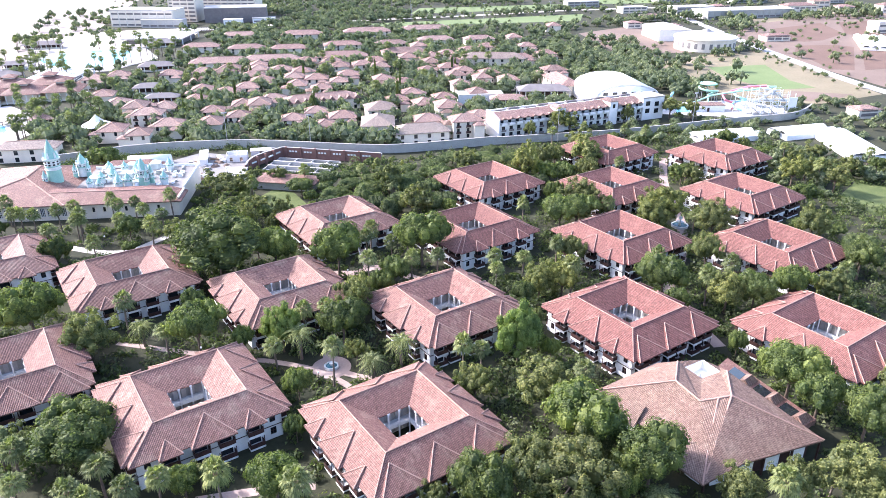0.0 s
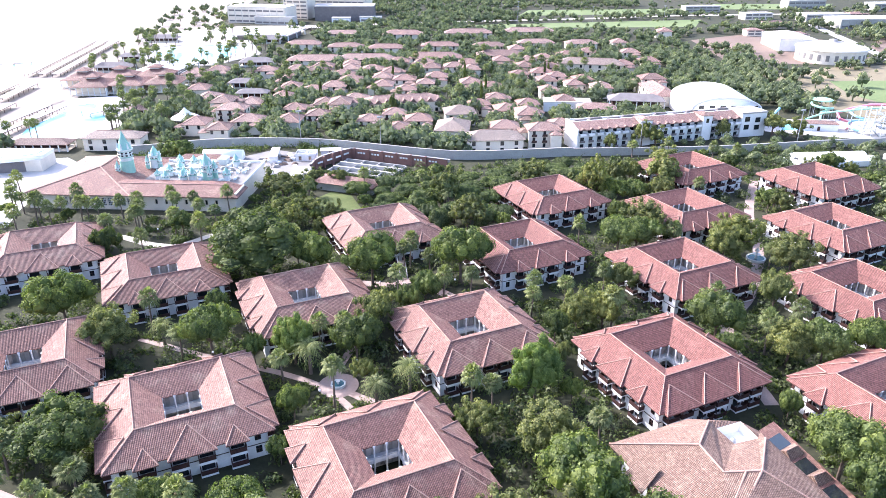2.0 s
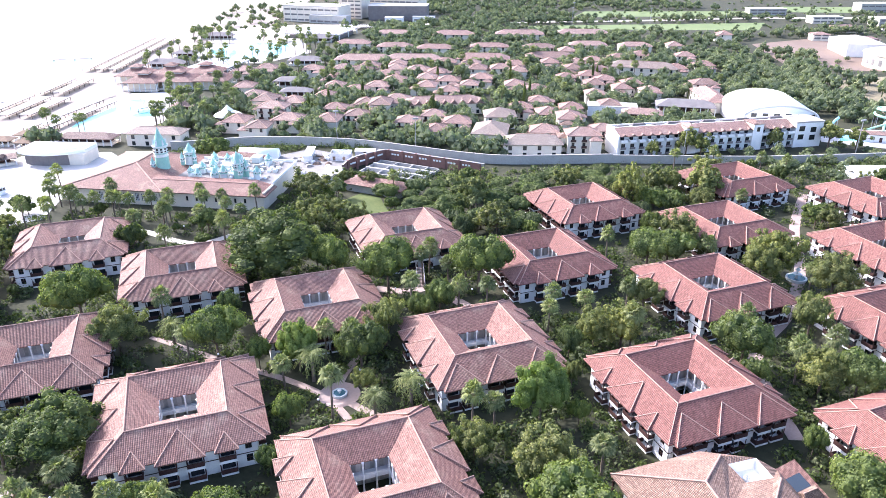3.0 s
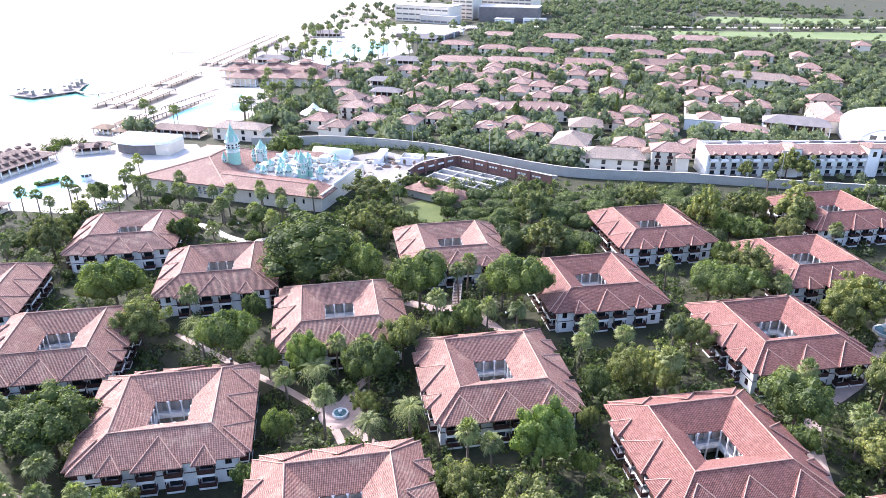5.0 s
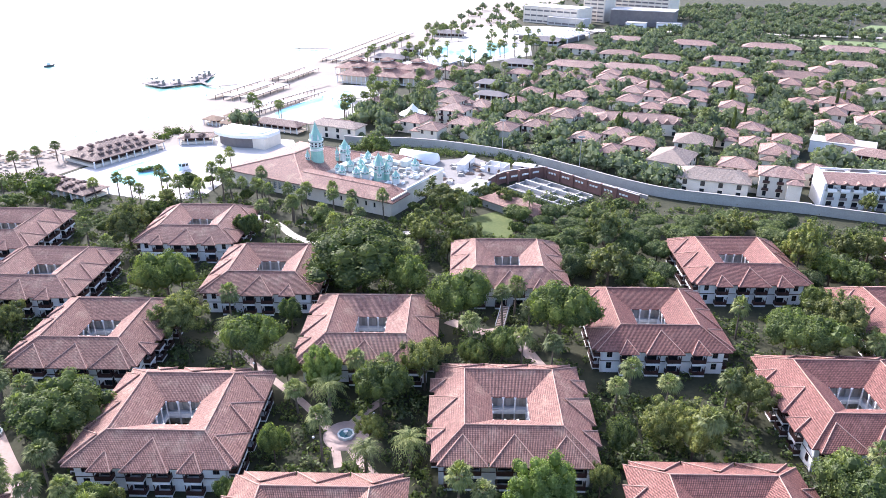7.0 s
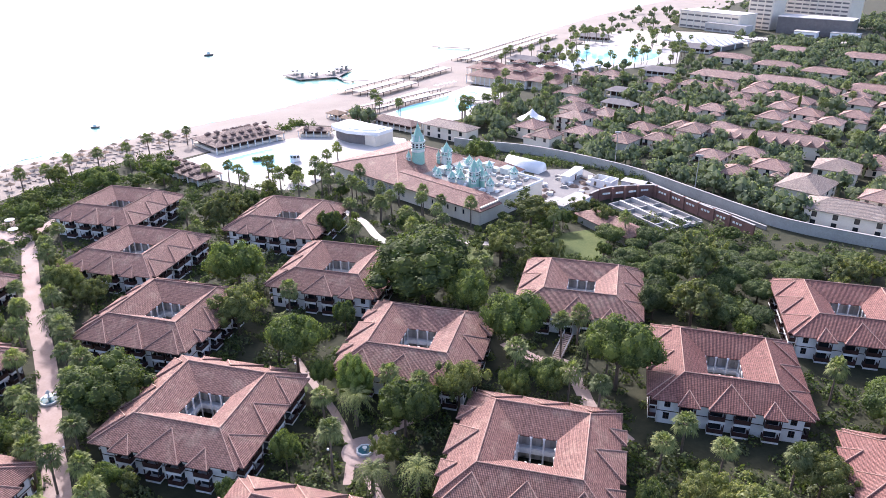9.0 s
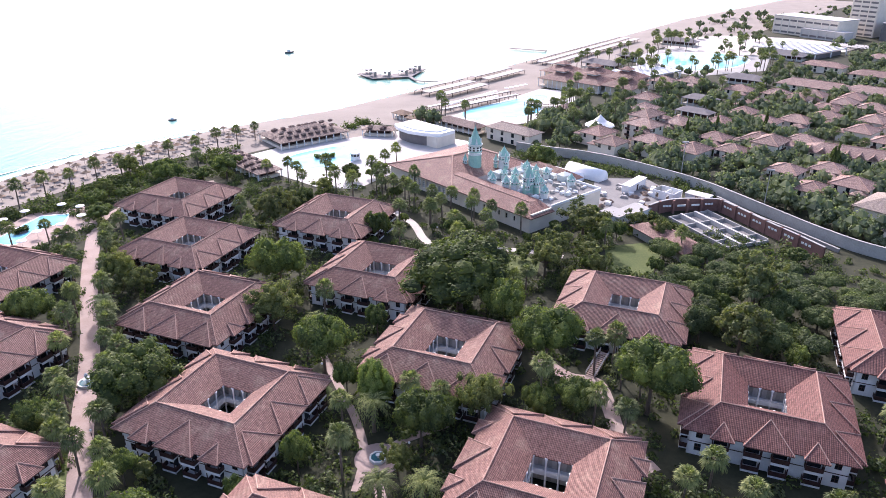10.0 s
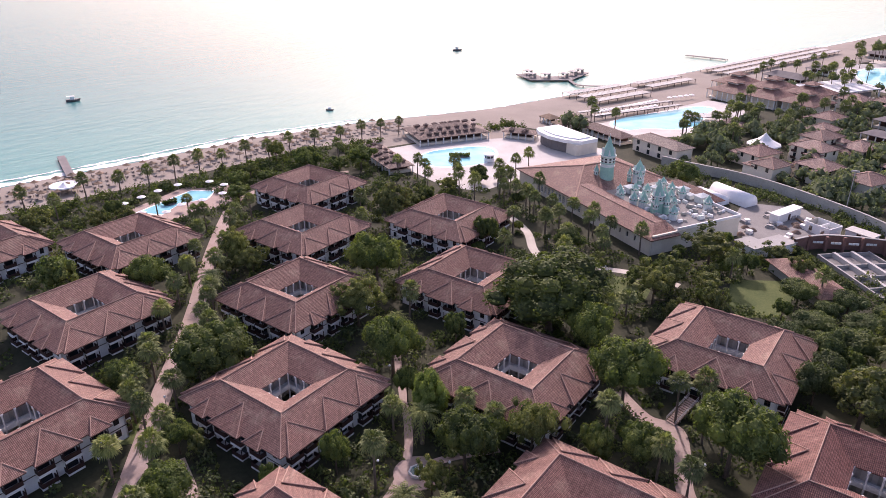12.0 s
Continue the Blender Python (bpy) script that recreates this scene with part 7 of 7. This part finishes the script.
# further garden trees fill the gaps between the houses
made = small_ones = 0
for _ in range(20000):
    x, y = rng.uniform(-105, 285), rng.uniform(16, 244)
    if y > 244 - max(0, x - 120) * 0.28:
        continue
    low_one = charted(x, y)
    r = rng.uniform(1.3, 2.3) if low_one else rng.uniform(1.8, 3.6) if x < 90 and y > 160 else rng.uniform(2.4, 4.8)
    if (small_ones >= 64 if low_one else made >= 128):
        continue
    if not clear_of(x, y, 0.25 * r) or any(math.hypot(x - a, y - b) < (q + r) * (0.62 if low_one else 0.5) for a, b, q in taken):
        continue
    pick = rng.random()
    if low_one:
        small_ones += 1
        plant(SMALL if pick < 0.6 else OLIVE, x, y, r, 0.9 + r * rng.uniform(0.8, 1.2))
        continue
    made += 1
    if pick < (0.28 if x < 70 and y > 110 else 0.2):
        palm(x, y, rng.uniform(5.6, 8.6))
    elif pick < 0.62:
        plant(BROAD, x, y, r, 1.4 + 0.9 * r)
    else:
        plant(LOOSE, x, y, r, 1.4 + 0.9 * r)
extra = 0
for _ in range(5000):
    if extra >= 28:
        break
    x, y = rng.uniform(-30, 105), rng.uniform(190, 246)
    r = rng.uniform(1.8, 3.4)
    if clear_of(x, y, 0.3 * r) and not any(math.hypot(x - a, y - b) < (q + r) * 0.42 for a, b, q in taken):
        extra += 1
        if rng.random() < 0.14:
            palm(x, y, rng.uniform(6.5, 8.5))
        else:
            plant(rng.choice((BROAD, BROAD, LOOSE)), x, y, r, 1.4 + 0.9 * r)


# the tall grove between the guest houses and the unfinished basin, shade in its leaf colour
extra = 0
for _ in range(6000):
    if extra >= 34:
        break
    x, y = rng.uniform(92, 178), rng.uniform(176, 231)
    r = rng.uniform(3.4, 5.6)
    if y < 224 - max(0, x - 120) * 0.1 and clear_of(x, y, 0.5 * r) and not any(math.hypot(x - a, y - b) < (q + r) * 0.78 for a, b, q in taken):
        extra += 1
        plant(GROVE if rng.random() < 0.92 else LOOSE, x, y, r, 1.6 + r * rng.uniform(0.75, 1.05) if y > 200 else rng.uniform(6.0, 9.6))


def bushes(name, spots, material, label, clumps, size, solid=False):
    """Many low plants as one mesh: spots hold (x, y, radius, height); solid ones are small trees of several lobes."""
    r = np.random.default_rng(33)
    parts = []
    body = Shape()
    for x, y, w, h in spots:
        d = r.normal(0, 1, (clumps, 3))
        d[:, 2] = np.abs(d[:, 2])
        d /= np.linalg.norm(d, axis=1)[:, None]
        if solid:
            n = 5
            turn = r.uniform(0, 6.28)
            middle = np.array([(x + 0.52 * w * r.uniform(0.6, 1.1) * math.cos(turn + 1.571 * i), y + 0.52 * w * r.uniform(0.6, 1.1) * math.sin(turn + 1.571 * i), h * r.uniform(0.42, 0.62)) for i in range(n - 1)] + [(x, y, h * 0.72)])
            wide = w * r.uniform(0.36, 0.6, n)
            for (a, b, c), q in zip(middle, wide):
                body.tube(a, b, [(c - q * 0.7, q * 0.3), (c + q * 0.05, q * 0.68), (c + q * 0.66, q * 0.14)], 4)
            body.tube(x, y, [(0, w * 0.08), (h * 0.5, w * 0.06)], 4)
            pick = r.integers(0, n, clumps)
            d[:, 2] -= 0.2
            pts = middle[pick] + d * wide[pick][:, None] * r.uniform(0.85, 1.08, (clumps, 1))
        else:
            wob = 1 + 0.28 * np.sin(3 * np.arctan2(d[:, 1], d[:, 0]) + x)[:, None]
            pts = np.array((x, y, h * 0.15)) + d * r.uniform(0.6, 1.05, (clumps, 1)) * np.array((w, w, h * 0.85)) * wob
        parts.append(leaf_sheets(pts, d, size * (0.7 + 0.12 * w), r))
    ob = place(name, foliage_mesh(name, np.concatenate(parts), material, (body.v, body.f) if solid else None))
    tagged(ob, label, "shrubs", kind="stuff")


def by_south_wall(x, y):
    """The narrow open strip before a house's southern wall."""
    return any(abs(x - hx) < 13.5 and 13.5 < hy - y < 18.5 for hx, hy, _ in HOUSES) and rng.random() < 0.55


def in_grove(x, y):
    """The dense grove, where only the shade-coloured ground lies under the crowns."""
    return 90 < x < 180 and 172 < y < 228 and rng.random() < 0.8


low = []
while len(low) < 4000:
    x, y = rng.uniform(-112, 290), rng.uniform(14, 246)
    if clear_of(x, y, 0.5) and y < 246 - max(0, x - 120) * 0.28 and not by_south_wall(x, y) and not in_grove(x, y):
        low.append((x, y, rng.uniform(0.9, 2.2), rng.uniform(0.6, 2.1)))
while len(low) < 4800:
    x, y = rng.uniform(0, 175), rng.uniform(14, 130)
    if clear_of(x, y, 0.5) and not by_south_wall(x, y):
        low.append((x, y, rng.uniform(0.9, 2.0), rng.uniform(0.6, 1.9)))
tall_ones = []
while len(tall_ones) < 1150:
    x, y = rng.uniform(-108, 290), rng.uniform(14, 246)
    w = rng.uniform(1.3, 3.4)
    if clear_of(x, y, w * 0.9) and y < 246 - max(0, x - 120) * 0.28 and not by_south_wall(x, y) and not in_grove(x, y):
        tall_ones.append((x, y, w, w * rng.uniform(0.85, 1.4)))
while len(tall_ones) < 1300:
    x, y = rng.uniform(0, 175), rng.uniform(14, 130)
    w = rng.uniform(1.2, 2.6)
    if clear_of(x, y, w * 0.9) and not by_south_wall(x, y):
        tall_ones.append((x, y, w, w * rng.uniform(0.85, 1.4)))
bushes("garden_shrubs", tall_ones[::2], SHADED_LEAF, "tall leafy garden shrubs between houses and paths", 130, 0.34)
bushes("olive_shrubs", tall_ones[1::2], OLIVE_SHRUB, "tall grey-green garden shrubs between houses and paths", 130, 0.34)
for k in range(150):
    t = rng.random()
    x = 22 + 80 * t
    y = 311 - 21 * t ** 1.8 - rng.uniform(3, 12)
    q = CASTLE.inverted() @ Vector((x, y, 0))
    if not (-14 < q.x < 61 and q.y < 43) and math.hypot(x - 76, y - 280) > 15:
        low.append((x, y, rng.uniform(0.9, 2.2), rng.uniform(1.0, 3.2)))
edge = []
while len(edge) < 170:
    y = rng.uniform(95, 330)
    x = shore_x(y) + 36 + rng.uniform(0, 16)
    if math.hypot(x + 94, y - 172) > 15 and math.hypot(x + 60, y - 280) > 30:
        edge.append((x, y, rng.uniform(1.4, 3.0), rng.uniform(1.2, 3.4)))
bushes("shrubbery", low, SHADED_LEAF, "shrubs and ground cover, tree shade put into the leaf colour", 44, 0.4)
for k in range(30):
    t = k / 29
    edge.append((83.7 + 18.2 * t, 254.0 - 18.6 * t, 1.1, 2.6))
bushes("beach_hedge", edge, LEAF, "dark green hedges and shrubs behind the beach and basin", 110, 0.4)

# ---- far woods among the villas ----
OPEN = [(x, y, 4.8) for x, y in NEAR_VILLAS + EAST_VILLAS + REAR_VILLAS] + [(x, y, 12) for x, y, _ in LONG]
OPEN += [(154, 337, 12), (170, 303, 10), (155, 279, 11), (163, 256, 11), (308, 388, 14), (290, 400, 8), (326, 376, 8), (17, 325, 11), (49, 358, 8), (90, 428, 10), (89, 397, 10), (0, 395, 32), (-5, 360, 26), (30, 450, 34), (60, 486, 22), (82, 575, 50),
         (291, 261, 24), (291, 302, 16), (267, 291, 15), (238, 286, 11), (232, 303, 12), (326, 210, 22), (490, 352, 26), (500, 402, 30), (277, 182, 14), (313, 166, 14), (310, 143, 17), (180, 745, 50), (245, 740, 60), (-20, 312, 22), (210, 250, 15), (235, 247, 15), (260, 244, 15), (285, 243, 16), (560, 440, 40), (500, 440, 50), (366, 170, 11), (53, 496, 20), (150, 637, 28), (120, 660, 26), (80, 655, 24), (150, 690, 26)]


def in_field(x, y):
    return (x > 358 and y < 300 + (x - 358) * 0.9 and y > 190) or (330 < x < 640 and 582 - (x - 352) * 0.41 < y < 648 - (x - 345) * 0.25) or (425 < x < 685 and 668 - (x - 430) * 0.31 < y < 742 - (x - 470) * 0.357)


def wall_y(x):
    """Where the ground behind the long boundary wall begins."""
    line = [(-60, 330), (22, 316), (52, 313), (71, 307), (97, 293), (117, 276), (134, 260), (150, 250), (188, 238)]
    for (xa, ya), (xb, yb) in zip(line, line[1:]):
        if xa <= x <= xb:
            return ya + (yb - ya) * (x - xa) / (xb - xa) + 2
    return 0


woods = []
tries = 0
while len(woods) < 2750 and tries < 90000:
    tries += 1
    y = 250 + 640 * rng.random() ** 1.35
    x = rng.uniform(-40, 620)
    if x < shore_x(y) + (62 if y < 640 else 34) or y < wall_y(x) or y < 262 and 188 < x < 330 or in_field(x, y) and rng.random() < 0.985:
        continue
    if x > 400 and rng.random() < 0.45 or y > 470 and x < 140 + (y - 470) * 0.35 and rng.random() < 0.8:
        continue
    r = rng.uniform(2.4, 6.2) if y < 420 else rng.uniform(2.2, 5.6)
    if any((x - a) ** 2 + (y - b) ** 2 < (c + r * 0.45) ** 2 for a, b, c in OPEN):
        continue
    woods.append((x, y, r, r * rng.uniform(1.3, 1.9)))
while len(woods) < 3050:
    x, y = rng.uniform(240, 400), rng.uniform(110, 232)
    r = rng.uniform(1.2, 3.6)
    if y < 205 - (x - 250) * 0.18 + 20 and not any((x - a) ** 2 + (y - b) ** 2 < (c + r * 0.45) ** 2 for a, b, c in OPEN) and clear_of(x, y, r * 0.5):
        woods.append((x, y, r, r * rng.uniform(1.0, 1.9)))
bushes("far_woods", [q for q in woods if q[1] < 400], WOODS, "mixed green trees among the nearer villas", 108, 0.41, True)
bushes("far_woods", [q for q in woods if q[1] >= 400], WOODS, "mixed green trees among the far villas", 50, 0.55, True)
strays = []
for (xa, ya), (xb, yb) in zip(ROAD, ROAD[1:]):
    n = int(math.hypot(xb - xa, yb - ya) / 9)
    for i in range(n):
        t = (i + rng.random()) / n
        for off in (-7.5, 7.5, -12):
            if rng.random() < 0.6:
                r = rng.uniform(0.8, 2.4)
                strays.append((xa + (xb - xa) * t + off, ya + (yb - ya) * t - off * 0.6, r, r * rng.uniform(1.2, 2.0)))
while len(strays) < 900:
    y = 250 + 560 * rng.random()
    x = rng.uniform(330, 820)
    if not (395 < x < 465 and 215 < y < 300):
        strays.append((x, y, rng.uniform(1.0, 3.2), rng.uniform(1.2, 4.0)))
for x0, y0, x1, y1, wide, n in ((600, 400, 690, 462, 16, 46), (720, 430, 830, 385, 14, 60), (740, 470, 900, 420, 20, 60), (560, 500, 650, 490, 16, 50), (395, 345, 345, 262, 34, 95), (520, 318, 462, 330, 8, 16), (640, 560, 900, 540, 40, 60)):
    for k in range(n):
        t = rng.random()
        r = rng.uniform(2.4, 6.0)
        strays.append((x0 + (x1 - x0) * t + rng.uniform(-wide, wide), y0 + (y1 - y0) * t + rng.uniform(-wide, wide), r, r * rng.uniform(1.3, 2.1)))
for k in range(150):
    y = 610 + 420 * rng.random()
    x = shore_x(y) + rng.uniform(66, 150)
    r = rng.uniform(1.2, 3.6)
    strays.append((x, y, r, r * rng.uniform(0.7, 1.6)))
strays = [q for q in strays if not any((q[0] - a) ** 2 + (q[1] - b) ** 2 < (c + q[2] * 0.4) ** 2 for a, b, c in OPEN)]
bushes("field_shrubs", strays, WOODS, "scattered shrubs and trees at field edges", 36, 0.62, True)
# cypresses and far palms stand out among the villas
cyp = broad_tree(12, "cypress_tree", "dark slender conifer among the villas", LEAF, 0.45, 1300, 1.15, 22, 0.1, 1.7, 0.78, "conifers among the villas")
cyp.matrix_basis = pose(143, 322, 0) @ Matrix.Diagonal((0.42, 0.42, 1.0, 1))
for x, y in ((88, 352), (155, 392), (205, 342), (196, 330), (268, 377), (262, 372), (120, 370), (176, 408), (150, 428), (238, 396), (100, 362), (216, 390)):
    copy_thing(cyp, pose(x, y, 0, 0, 0, x) @ Matrix.Diagonal((0.4, 0.4, rng.uniform(0.8, 1.1), 1)))
far_spots = [(rng.uniform(-30, 30), rng.uniform(345, 360)) for _ in range(5)] + [(rng.uniform(40, 130), rng.uniform(520, 640)) for _ in range(46)] + [(rng.uniform(20, 70), rng.uniform(365, 430)) for _ in range(16)] + [(rng.uniform(14, 42), rng.uniform(346, 396)) for _ in range(16)] + [(rng.uniform(20, 150), rng.uniform(500, 660)) for _ in range(34)]
far_spots = [(x, y) for x, y in far_spots if math.hypot(x - 82, y - 576) > 36 and math.hypot(x + 2, y - 392) > 24]
far_spots += [(rng.uniform(5, 60), rng.uniform(495, 530)) for _ in range(14)] + [(rng.uniform(50, 330), rng.uniform(320, 470)) for _ in range(40)]
crown_v, stems = [], Shape()
head = next(c for c in FANS[1].children if c.name.startswith("crown")).data
flat = np.array([v.co[:] for v in head.vertices])
for x, y in far_spots:
    if not any((x - a) ** 2 + (y - b) ** 2 < (c * 0.8) ** 2 for a, b, c in OPEN if c < 13):
        k = rng.uniform(0.85, 1.25)
        crown_v.append(flat * k + np.array((x, y, 0)))
        stems.bar((x, y, 0), (x, y, 8.6 * k), 0.22, 5)
tagged(place("far_palm_heads", foliage_mesh("far_palm_heads", np.concatenate(crown_v), FROND, corners=4)), "heads of many far palms round the pools", "palms", kind="stuff")
tagged(stems.link("far_palm_trunks", PALMBARK), "trunks of many far palms round the pools", "palms", kind="stuff")
